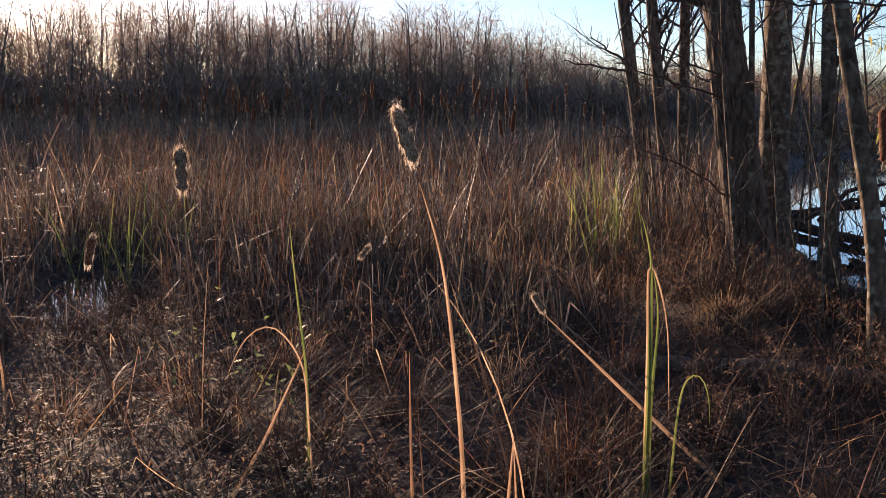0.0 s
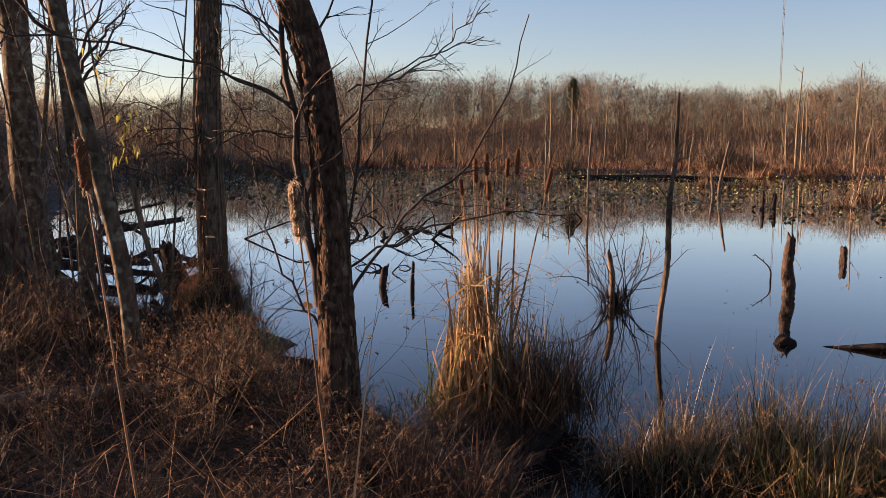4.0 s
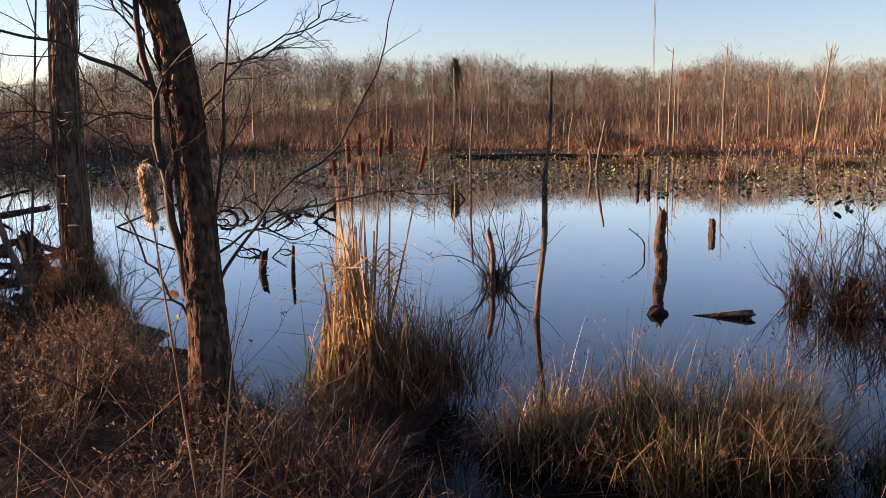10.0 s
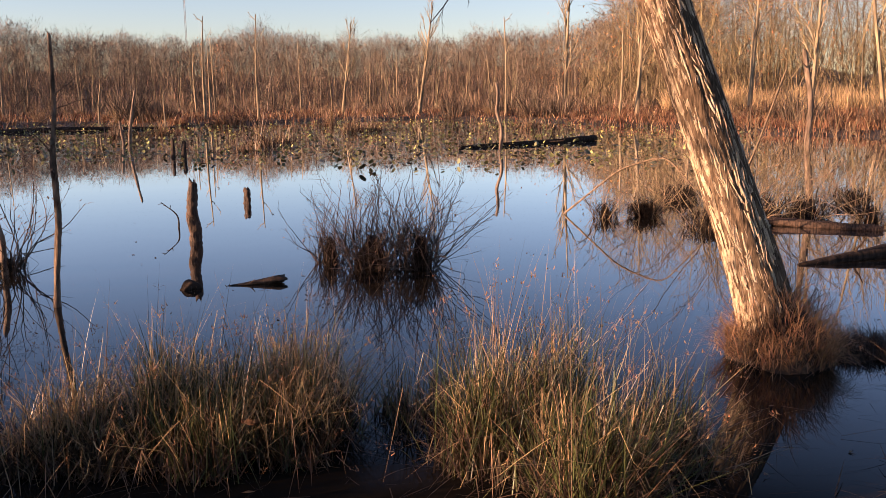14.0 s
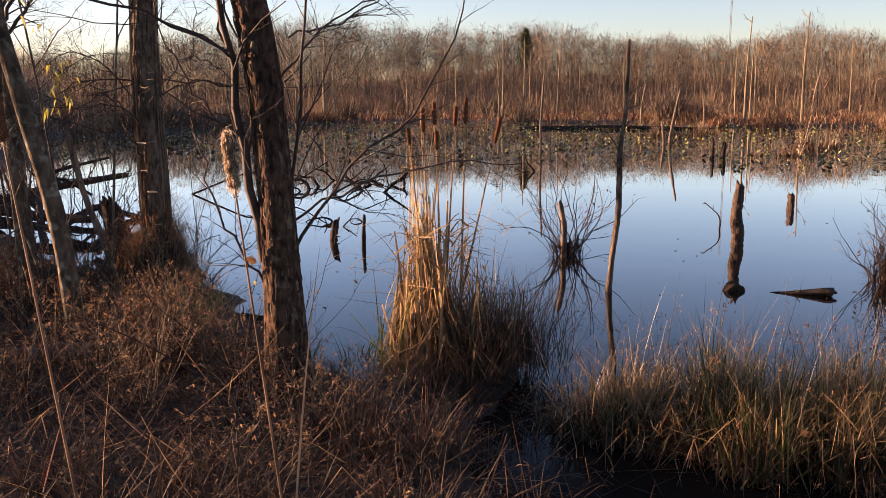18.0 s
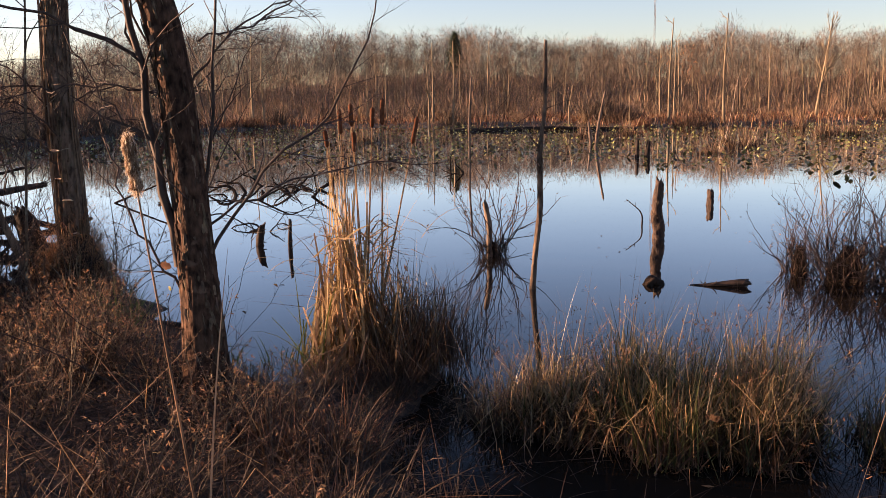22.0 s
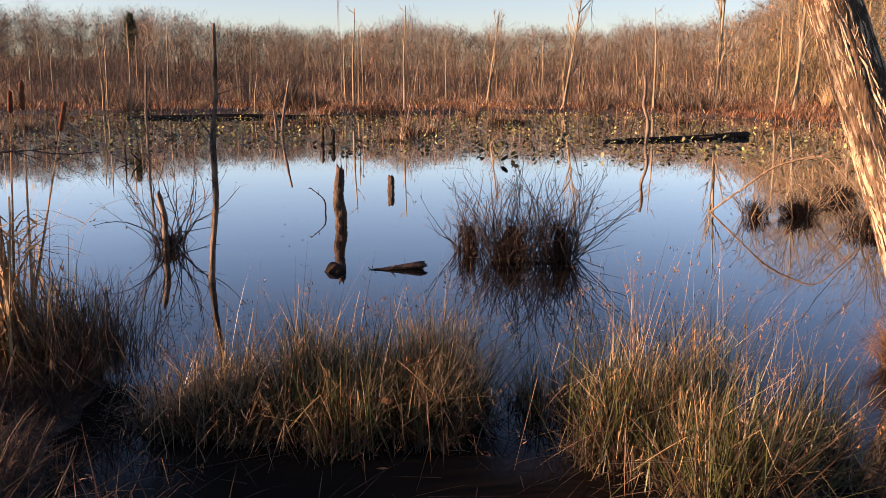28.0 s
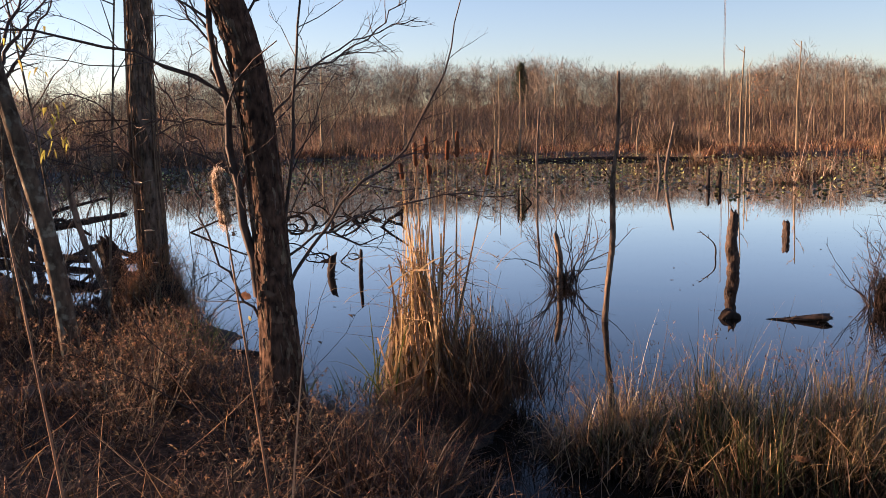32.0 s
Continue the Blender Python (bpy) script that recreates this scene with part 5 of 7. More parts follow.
while n < 170:
    x, y = r7.uniform(-13, 4), 8.0 + 20 * r7.random()
    if inside(np.array([x]), np.array([y]))[0] > -0.8 or x > 1.0 + 0.1 * y or abs(x) > 0.6 * y:
        continue
    z = float(ground_z(x, y))
    h = r7.uniform(1.35, 1.85) + min(0.3, 0.03 * (y - 6.5))
    cattail((x, y, z), (x + r7.normal(0, 0.16), y + r7.normal(0, 0.12), z + h), r7.uniform(0.14, 0.22), r7.uniform(0.014, 0.02), "brown cattail standing in the dry marsh",
            0.5 if r7.random() < 0.3 else 0.0, 0, 100 + n)
    n += 1

# the clump at the water's edge
rc = np.random.default_rng(5)
for i, (px, py, pz, hd) in enumerate(((4.24, 3.87, 1.55, 0.11), (4.3, 3.8, 1.66, 0.16), (4.35, 3.75, 1.7, 0.15), (4.36, 3.74, 1.53, 0.13), (4.44, 3.65, 1.68, 0.13), (4.48, 3.6, 1.72, 0.17), (4.62, 3.45, 1.6, 0.18))):
    cattail((4.36 + 0.35 * (px - 4.4) + rc.normal(0, 0.05), 3.7 + 0.35 * (py - 3.75) + rc.normal(0, 0.05), 0.1), (px, py, pz), hd, 0.014, "upright cattail with a rust-brown head in the shore clump", 0, 2, 30 + i, stalk=REED_GOLD, thick=0.011)
cl = thing("cattail_clump", (4.36, 3.68, 0.05), "clump of sunlit straw cattail leaves at the water's edge", "cattails")


def sheaf(m, cx, cy, sx, sy, h, w, lean, bend, kink, k=8):
    b = np.stack([rc.normal(cx, sx, m), rc.normal(cy, sy, m), np.zeros(m)], -1)
    return blades(rc, b, rc.uniform(h[0], h[1], m), rc.uniform(w[0], w[1], m), rc.uniform(lean[0], lean[1], m), rc.uniform(0, bend, m), k=k, kink=kink)[0]


def tent(m, foot, apex, spread, over, w, sag=0.08):
    """Straw leaning together: feet on an oval, tops gathered near the apex."""
    a = rc.uniform(0, 6.3, m)
    f = np.stack([foot[0] + foot[2] * np.cos(a) * np.sqrt(rc.random(m)), foot[1] + foot[2] * np.sin(a) * np.sqrt(rc.random(m)), np.full(m, -0.03)], -1)
    top = np.array(apex) + rc.normal(0, 1, (m, 3)) * spread
    t = np.linspace(0, 1, 8)[None, :, None]
    p = f[:, None] + (top - f)[:, None] * t * rc.uniform(over[0], over[1], m)[:, None, None]
    p[..., :2] += (rc.normal(0, sag, (m, 2)))[:, None] * np.sin(t[..., :1] * np.pi)
    tip = rc.random(m) < 0.45
    p[tip, -1] += np.stack([rc.normal(0, 0.08, tip.sum()), rc.normal(0, 0.08, tip.sum()), -rc.uniform(0.1, 0.3, tip.sum())], -1)
    half = rc.uniform(w[0], w[1], m)[:, None] / 2 * np.linspace(1, 0.35, 8)[None]
    return ribbons(p, half, rc.normal(0, 1, (m, 3)) * (1, 1, 0.1))


part("standing_straw", [tent(58, (-0.06, 0.1, 0.15), (-0.07, 0.12, 1.18), (0.07, 0.07, 0.12), (0.7, 1.28), (0.008, 0.016), 0.03), sheaf(26, 0.12, -0.12, 0.14, 0.14, (0.6, 1.3), (0.005, 0.009), (0, 0.14), 0.15, 0.3)],
     REED_GOLD, cl, "pale upright leaves", kind="stuff")
part("broken_straw", [tent(95, (-0.08, 0.1, 0.3), (-0.07, 0.11, 0.86), (0.08, 0.08, 0.14), (0.5, 1.1), (0.014, 0.034), 0.06), sheaf(60, 0.0, 0.02, 0.12, 0.12, (0.6, 1.05), (0.009, 0.018), (0.05, 0.35), 0.35, 1.0)], REED, cl, "broken straw leaning together", kind="stuff")
# REED_GOLD beside REED: sunlight on the clump given by leaf colour
part("golden_straw", [tent(60, (-0.1, 0.13, 0.27), (-0.07, 0.11, 0.9), (0.08, 0.08, 0.12), (0.6, 1.1), (0.012, 0.028), 0.06), tent(16, (-0.08, 0.12, 0.1), (-0.07, 0.12, 1.25), (0.06, 0.06, 0.1), (0.85, 1.1), (0.008, 0.016), 0.02)], REED_GOLD, cl, "leaves coloured bright as if sunlit", kind="stuff")
m = 46
hb = np.array((-0.02, 0.05, 0.72)) + rc.normal(0, 1, (m, 3)) * (0.12, 0.12, 0.1)
part("hanging_leaves", [blades(rc, hb, rc.uniform(0.35, 0.75, m), rc.uniform(0.01, 0.022, m), rc.uniform(0.5, 1.2, m), rc.uniform(1.2, 1.9, m), k=8)[0]], REED, cl, "leaves bent over and hanging down", kind="stuff")
part("low_straw", [tent(120, (0.14, -0.14, 0.28), (0.1, -0.1, 0.62), (0.15, 0.15, 0.14), (0.5, 1.15), (0.006, 0.014)), sheaf(90, 0.12, -0.14, 0.15, 0.15, (0.5, 0.95), (0.006, 0.012), (0.05, 0.45), 0.5, 1.0)], RUSH_DRY, cl, "lower broken leaves", kind="stuff")
part("dark_grass", [sheaf(1300, 0.22, -0.28, 0.17, 0.17, (0.3, 0.74), (0.0025, 0.006), (0.05, 0.55), 0.7, 0.35)], THATCH, cl, "darker dead leaves", kind="stuff")
part("green_grass", [sheaf(34, -0.26, 0.22, 0.08, 0.08, (0.3, 0.8), (0.008, 0.014), (0.1, 0.6), 1.5, 0.3)], REED_GREEN, cl, "a few yellow-green leaves", kind="stuff")


# ---- shrubs and dead wood in the pond ----
def shrub(loc, n, h, spread, label, wood=TWIG, clump_r=0.22, seed=0, bits=LEAF_DRY, bitn=120, twigs=6, name="bare_shrub", thick=0.006, mound_h=0.3):
    r_ = np.random.default_rng(seed)
    t = thing(name, loc, label, "shrub", "shrubs in the pond")
    a, d = r_.uniform(0, 6.3, n), clump_r * np.sqrt(r_.random(n)) * 0.8
    b = np.stack([d * np.cos(a), d * np.sin(a), 0 * a - 0.05], -1)
    lean = np.abs((d / clump_r) * spread * r_.uniform(0.3, 1.4, n) + r_.normal(0, 0.25, n))
    dd = np.stack([np.cos(a) * np.sin(lean), np.sin(a) * np.sin(lean), np.cos(lean)], -1)
    p, r = grow(r_, b, dd, h * r_.uniform(0.55, 1.1, n), np.full(n, thick) * r_.uniform(0.5, 1.3, n), 9, 0.15, 0.2, 0.3)
    part("stem_tangle", [tubes(p, r, 4)], wood, t, kind="stuff")
    q, e, ln, rr = sprout(r_, p, r, twigs, 0.3, 1.0, 0.6, 0.35, 0.7)
    p2, r2 = grow(r_, q, e, ln, np.maximum(rr * 0.7, thick * 0.3), 5, 0.2, 0.16)
    part("twig_spray", [ribbons(p2, r2, r_.normal(0, 1, (len(p2), 3)))], wood, t, kind="stuff")
    if bitn:
        q = p2[r_.integers(0, len(p2), bitn), r_.integers(2, 5, bitn)]
        lf, _ = blades(r_, q, r_.uniform(0.02, 0.045, bitn), 0.022, r_.uniform(0.5, 2.2, bitn), 0.3, k=3)
        part("foliage", [lf], bits, t, kind="stuff")
    m = 1000 if mound_h > 0.38 else 900 if clump_r > 0.2 else 400
    a, d = r_.uniform(0, 6.3, m), clump_r * np.sqrt(r_.random(m))
    b = np.stack([d * np.cos(a), d * np.sin(a), r_.uniform(-0.05, mound_h, m) * (1 - (d / clump_r) ** 2 * 0.5)], -1)
    mo, _ = blades(r_, b, r_.uniform(0.06, 0.24, m), 0.008, r_.uniform(0.1, 1.4, m), 0.8, k=4)
    part("root_clump", [mo], BLACKWOOD, t, "dark matted root clump", kind="stuff")
    part("stool", trunk([(0, 0, -0.2), (0, 0, mound_h * 0.3), (0.02, 0, mound_h * 0.7)], clump_r * 0.65, clump_r * 0.2, 16, 12, 0.4, 0.6, 0, seed, grain=4.0, ragged=0.05), BLACKWOOD, t)
    return t


shrub((9.3, 2.0, 0), 85, 1.1, 0.8, "many-stemmed bare shrub on a dark root clump in the pond", clump_r=0.32, seed=1, mound_h=0.42)
shrub((9.33, 1.5, 0), 70, 1.15, 0.9, "spreading bare shrub on a dark root clump in the pond", clump_r=0.23, seed=2, mound_h=0.4)
shrub((9.5, 2.52, 0), 34, 0.85, 0.5, "small bare shrub in the pond", clump_r=0.17, seed=3, mound_h=0.32)
shrub((8.52, 5.65, 0), 26, 1.25, 0.38, "bare shrub with a broken stub in the pond", clump_r=0.19, seed=4, mound_h=0.16, thick=0.0075)
for i, (sx, sy, hh, cr) in enumerate(((12.5, -1.75, 1.3, 0.35), (13.5, -0.96, 0.9, 0.25), (13.2, -0.4, 0.7, 0.18), (13.0, -2.4, 1.4, 0.35), (13.9, -3.2, 1.6, 0.4), (14.4, -2.6, 1.5, 0.3), (15.2, -4.2, 1.4, 0.3), (13.1, -3.9, 1.0, 0.2), (15.6, -1.6, 1.3, 0.3))):
    shrub((sx, sy, 0), 24, hh * 1.3, 0.85, "pale tangled bare shrub standing in the pond", TWIG_GREY, cr, 20 + i, bitn=40, twigs=9, thick=0.007, mound_h=0.2)


def log(name, pts, r0, r1, label, wood=WETWOOD, stubs=3, seed=0, category="log", sides=16, rings=34, group="", flat=1.0, knob=0.45):
    r_ = np.random.default_rng(seed)
    loc = np.array(pts[0], float)
    t = thing(name, loc, label, category, group)
    body = trunk(pts, r0, r1, sides, rings, 0.32 if category == "stump" else 0.22, knob, 0.1, seed, 5.0, grain=5.0, ragged=min(0.25, 1.6 * r1))
    if flat != 1:
        body = [(v * (1, 1, flat), f) for v, f in body]
    part("stem", local(body, loc), wood, t, smooth=True)
    if stubs:
        c = path_pts(pts, 12)[None]
        q, dd, ln, rr = sprout(r_, c, np.linspace(r0, r1, 12)[None], stubs, 0.15, 0.95, 0.9, 0.25, 0.35)
        dd[:, 2] = np.abs(dd[:, 2])
        p, r = grow(r_, q, dd, ln, np.maximum(rr, 0.006), 7, 0.0, 0.22, 0.3)
        for i in range(len(p)):
            part("branch_stub", local([tubes(p[i:i + 1], r[i:i + 1], 5)], loc), wood, t)
    return t


# stumps, poles and snags
log("stump", [(8.42, 5.62, -0.1), (8.44, 5.62, 0.3), (8.4, 5.66, 0.62)], 0.035, 0.028, "broken grey stub among the shrub's stems", DEADWOOD, 1, 182, "stump", 10, 20)
log("stump", [(10.66, 4.6, -0.3), (10.67, 4.6, 0.1), (10.64, 4.62, 0.3), (10.66, 4.6, 0.7)], 0.08, 0.055, "jagged rotten stump standing in the water", STUMPWOOD, 0, 41, "stump", 18, 40)
log("stump", [(14.37, 5.44, -0.2), (14.37, 5.44, 0.22)], 0.075, 0.05, "short rotten stump just above the water", STUMPWOOD, 0, 42, "stump", 14, 16)
log("driftwood", [(7.97, 3.47, -0.04), (8.04, 3.42, 0.05), (8.11, 3.38, 0.0)], 0.04, 0.05, "dark lump of floating driftwood", BLACKWOOD, 8, 43, "driftwood", 16, 18, knob=0.95)
log("driftwood", [(8.24, 3.04, 0.0), (8.33, 2.85, 0.03), (8.41, 2.68, 0.06)], 0.02, 0.06, "wet wedge of floating driftwood", WETWOOD, 1, 44, "driftwood", 14, 24, flat=0.55)
log("dead_pole", [(7.22, 4.26, -0.3), (7.23, 4.23, 0.3), (7.28, 4.2, 0.8), (7.27, 4.21, 1.25), (7.31, 4.18, 1.7), (7.31, 4.17, 2.28)], 0.034, 0.013, "thin dead tree pole standing in the water", BARK_DARK, 6, 45, "dead tree", 14, 70, knob=0.6)
log("dead_pole", [(21.8, 15.94, -0.2), (21.8, 15.96, 0.9), (21.9, 15.94, 2.4)], 0.045, 0.03, "bare pale pole standing in the water", DEADWOOD, 0, 46, "dead tree", 8, 20)
log("dead_snag", [(27.75, 2.72, -0.2), (27.75, 2.65, 0.7), (27.8, 2.85, 1.2), (27.74, 2.75, 1.6), (27.74, 2.82, 2.0)], 0.06, 0.045, "crooked dead snag in the pads", DEADWOOD, 1, 47, "dead tree", 8, 24)
log("dead_snag", [(29.55, 16.0, -0.2), (29.6, 15.9, 0.8), (29.74, 15.73, 1.95)], 0.075, 0.04, "slanting dead snag in the pads", DEADWOOD, 1, 48, "dead tree", 8, 20)
log("dead_snag", [(29.55, 16.15, -0.2), (29.5, 16.25, 0.9)], 0.08, 0.04, "short dead snag in the pads", DEADWOOD, 0, 49, "dead tree", 8, 14)
log("stump", [(24.6, 11.85, -0.2), (24.62, 11.85, 0.5)], 0.07, 0.05, "thin dark stub in the pond", WETWOOD, 0, 50, "stump", 8, 10)
log("stump", [(24.7, 11.6, -0.2), (24.75, 11.55, 0.45)], 0.09, 0.05, "dark leaning stub in the pond", WETWOOD, 0, 51, "stump", 8, 10)
log("fallen_log", [(28.9, 4.1, 0.02), (30.2, 2.6, 0.06), (31.6, 1.3, 0.05), (33.2, -0.1, 0.1)], 0.05, 0.11, "long dark log lying low among the lily pads", BLACKWOOD, 5, 52)
log("fallen_log", [(40, 31, 0.06), (43.5, 26.5, 0.12), (46, 22.5, 0.03)], 0.1, 0.07, "long dark fallen trunk along the far shore", WETWOOD, 3, 54)
log("fallen_log", [(9.92, -2.42, -0.01), (10.1, -2.75, 0.02), (10.32, -3.1, 0.02), (10.5, -3.4, 0.05), (10.68, -3.72, 0.04), (10.8, -4.0, 0.0)], 0.03, 0.11, "dark wet log rising out of the water", BLACKWOOD, 5, 55, sides=26, rings=70, knob=0.7)
log("fallen_log", [(12.9, -1.9, 0.04), (12.64, -2.6, 0.06), (12.3, -3.8, 0.02)], 0.06, 0.045, "pale barkless log in the water", STUMPWOOD, 2, 56)


# ---- weeds, tufts and litter on the bank ----
def weed(loc, h, stems, label, seed, bits, bitn, leafmat, spread=0.5):
    """A dry branching weed: stems, twigs and small clinging leaves."""
    r_ = np.random.default_rng(seed)
    t = thing("dry_weed", loc, label, "weed", "dry weeds on the bank")
    a, lean = r_.uniform(0, 6.3, stems), np.abs(r_.normal(0, spread, stems))
    b = np.stack([0.05 * np.cos(a), 0.05 * np.sin(a), 0 * a - 0.03], -1)
    d = np.stack([np.cos(a) * np.sin(lean), np.sin(a) * np.sin(lean), np.cos(lean)], -1)
    p, r = grow(r_, b, d, h * r_.uniform(0.5, 1.1, stems), np.full(stems, 0.0035), 8, -0.1, 0.14, 0.4)
    q, e, ln, rr = sprout(r_, p, r, 6, 0.15, 1.0, 0.8, 0.4, 0.7)
    p2, r2 = grow(r_, q, e, ln, np.maximum(rr, 0.0015), 5, 0.1, 0.2)
    q, e, ln, rr = sprout(r_, p2, r2, 2, 0.2, 1.0, 0.8, 0.5, 0.7)
    p3, r3 = grow(r_, q, e, ln, np.maximum(rr * 0.7, 0.0011), 4, 0.0, 0.2)
    # seeds above 85 take paler stems, rim light as colour
    part("stem_tangle", [tubes(p, r, 3), ribbons(p2, r2, r_.normal(0, 1, (len(p2), 3))), ribbons(p3, r3, r_.normal(0, 1, (len(p3), 3)))], TWIG_GREY if seed > 85 else THATCH, t, kind="stuff")
    q = np.concatenate([p2.reshape(-1, 3), p3.reshape(-1, 3)])
    q = q[r_.integers(0, len(q), bitn)]
    lf, _ = blades(r_, q, r_.uniform(bits * 0.6, bits * 1.4, bitn), bits * 0.55, r_.uniform(0.3, 2.3, bitn), 0.5, k=3)
    part("foliage", [lf], leafmat, t, kind="stuff")
    return t


rw = np.random.default_rng(31)
seeds = [weed((0, 0, 0), (0.5, 0.65, 0.4, 0.75, 0.55, 0.35)[i], (7, 6, 8, 5, 9, 9)[i], "tangled dry brown weed on the dark bank", 60 + i, 0.018, (170, 120, 220, 90, 200, 240)[i], (LEAF_DRY, THATCH, SHAG, LEAF_DRY, SHAG, LEAF_DRY)[i]) for i in range(6)]
n = 0
while n < 120:
    x, y = rw.uniform(-3.6, 4.4), rw.uniform(1.7, 8.0)
    if inside(np.array([x]), np.array([y]))[0] > -0.1 or np.hypot(x, y) < 2.3:
        continue
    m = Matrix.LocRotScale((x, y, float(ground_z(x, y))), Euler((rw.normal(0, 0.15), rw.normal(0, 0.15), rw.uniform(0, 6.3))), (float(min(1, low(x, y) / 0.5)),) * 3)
    if n < 6:
        seeds[n].matrix_basis = m
    else:
        copy_thing(seeds[n % 6], m)
    n += 1


def tuft(seed, label, material, n, h, w, lean, bend, kink=0.3, spread=0.06):
    r_ = np.random.default_rng(seed)
    t = thing("grass_tuft", (0, 0, 0), label, "grass tuft", "grass tufts on the bank")
    b = np.stack([r_.normal(0, spread, n), r_.normal(0, spread, n), np.full(n, -0.03)], -1)
    a = np.arctan2(b[:, 1], b[:, 0]) + r_.normal(0, 0.6, n)
    bl, _ = blades(r_, b, r_.uniform(h * 0.4, h * 1.1, n), r_.uniform(w * 0.6, w * 1.3, n), np.abs(r_.normal(0, lean, n)), r_.uniform(0, bend, n), a, 6, kink)
    part("grass", [bl], material, t, kind="stuff")
    return t


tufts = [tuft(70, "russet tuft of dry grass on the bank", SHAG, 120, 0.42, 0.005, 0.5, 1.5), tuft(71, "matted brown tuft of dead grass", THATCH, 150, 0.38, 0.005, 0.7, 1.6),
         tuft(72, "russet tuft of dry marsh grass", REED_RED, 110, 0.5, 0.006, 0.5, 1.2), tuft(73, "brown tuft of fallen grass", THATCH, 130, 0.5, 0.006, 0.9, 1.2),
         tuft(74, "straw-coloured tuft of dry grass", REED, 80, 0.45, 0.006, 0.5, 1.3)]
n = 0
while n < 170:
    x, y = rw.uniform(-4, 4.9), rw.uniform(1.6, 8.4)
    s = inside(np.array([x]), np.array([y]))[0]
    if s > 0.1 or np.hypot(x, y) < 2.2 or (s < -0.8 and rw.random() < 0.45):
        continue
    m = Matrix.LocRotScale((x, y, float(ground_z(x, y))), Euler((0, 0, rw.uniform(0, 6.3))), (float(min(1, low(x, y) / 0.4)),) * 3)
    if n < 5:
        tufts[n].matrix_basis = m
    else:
        # inland and near: mostly dark tufts, for shade; by the water more russet, for sun
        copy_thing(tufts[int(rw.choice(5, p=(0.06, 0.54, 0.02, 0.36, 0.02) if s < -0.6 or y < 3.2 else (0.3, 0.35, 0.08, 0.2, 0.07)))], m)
    n += 1
for x, y, k in ((4.12, 3.25, 1), (4.25, 3.38, 3), (4.02, 3.4, 1), (4.05, 3.15, 3), (4.38, 3.3, 1), (3.9, 3.25, 1), (4.45, 3.5, 3), (3.85, 3.55, 0), (3.95, 3.75, 0), (4.05, 3.9, 4)):
    copy_thing(tufts[k], Matrix.LocRotScale((x, y, float(ground_z(x, y))), Euler((0, 0, x * 40)), (0.75,) * 3))
for i, (x, y) in enumerate(((3.0, 3.5), (3.3, 3.6), (2.85, 3.75), (3.1, 4.1), (3.45, 3.4), (2.7, 3.4), (3.9, 6.5), (4.3, 6.5), (3.8, 6.9), (4.5, 6.8), (2.0, 6.5), (2.4, 6.4), (2.5, 6.9), (3.7, 5.9))):
    weed((x, y, float(ground_z(x, y)) + (0.25 if 6.4 < y and x > 3.6 else 0)), 0.5, 9, "russet bushy dry weed at the foot of a tree", 130 + i, 0.016, 380, SHAG, 0.7)
bushy = weed((2.6, 5.9, float(ground_z(2.6, 5.9))), 0.55, 10, "russet bushy dry weed among the trees", 145, 0.016, 420, SHAG, 0.6)
n = 0
while n < 64:
    x, y = rw.uniform(1.4, 4.4), 2.7 + 6.5 * rw.random() ** 1.3
    s = inside(np.array([x]), np.array([y]))[0]
    if s > -0.06 or (x < 2.0 and y < 4.2) or abs(x / y - 0.33) < 0.07 and y < 6.7:
        continue
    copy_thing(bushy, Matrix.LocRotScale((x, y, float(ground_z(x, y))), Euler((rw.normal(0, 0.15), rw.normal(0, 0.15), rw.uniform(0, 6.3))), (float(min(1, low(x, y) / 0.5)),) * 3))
    n += 1
# green-bladed tufts by the tree mound, the shore clump and on the bank
for i, (x, y, h, k) in enumerate(((4.05, 6.05, 0.5, 90), (3.85, 5.7, 0.4, 60), (4.2, 4.35, 0.35, 50), (3.95, 4.6, 0.3, 40))):
    g = tuft(80 + i, "yellow-green grass tuft at the water's edge", REED_GREEN, k, h, 0.009, 0.45, 1.4)
    g.location = (x, y, float(ground_z(x, y)))


# ---- single reeds close by ----
def reed(loc, pts, w, material, label, seed=0):
    """One leaf or stalk along a curve, folded down its middle."""
    t = thing("reed", loc, label, "reed", "single reeds on the bank")
    c = path_pts(pts, 22)
    way = np.gradient(c, axis=0)
    side = unit(np.cross(way, np.array([0.25, 1.0, 0.1])))
    half = w / 2 * (1 - np.linspace(0, 1, 22) ** 2.5 * 0.9)
    keel = unit(np.cross(side, way)) * (half * 0.45)[:, None]
    v = np.stack([c - side * half[:, None], c + keel, c + side * half[:, None]], 1)
    i = np.arange(66).reshape(22, 3)
    f = np.concatenate([np.stack([i[:-1, k], i[:-1, k + 1], i[1:, k + 1], i[1:, k]], -1) for k in (0, 1)])
    part("leaf", local([(v.reshape(-1, 3), f)], loc), material, t)
    return t


reed((0.86, 3.55, 0.1), [(0.86, 3.55, 0.1), (0.86, 3.55, 0.7), (0.85, 3.56, 1.25), (0.8, 3.56, 1.4)], 0.022, REED_GREEN, "upright yellow-green cattail leaf on the dark bank")
reed((0.88, 3.56, 0.1), [(0.88, 3.56, 0.1), (0.87, 3.56, 0.6), (0.89, 3.56, 1.0), (0.86, 3.57, 1.18)], 0.016, REED_GREEN, "yellow-green cattail leaf on the dark bank")
reed((0.85, 3.57, 0.9), [(0.86, 3.57, 0.1), (0.85, 3.57, 0.9), (0.83, 3.57, 1.28), (0.93, 3.57, 1.0), (0.95, 3.56, 0.55)], 0.011, REED, "dry cattail leaf folded over a green one")
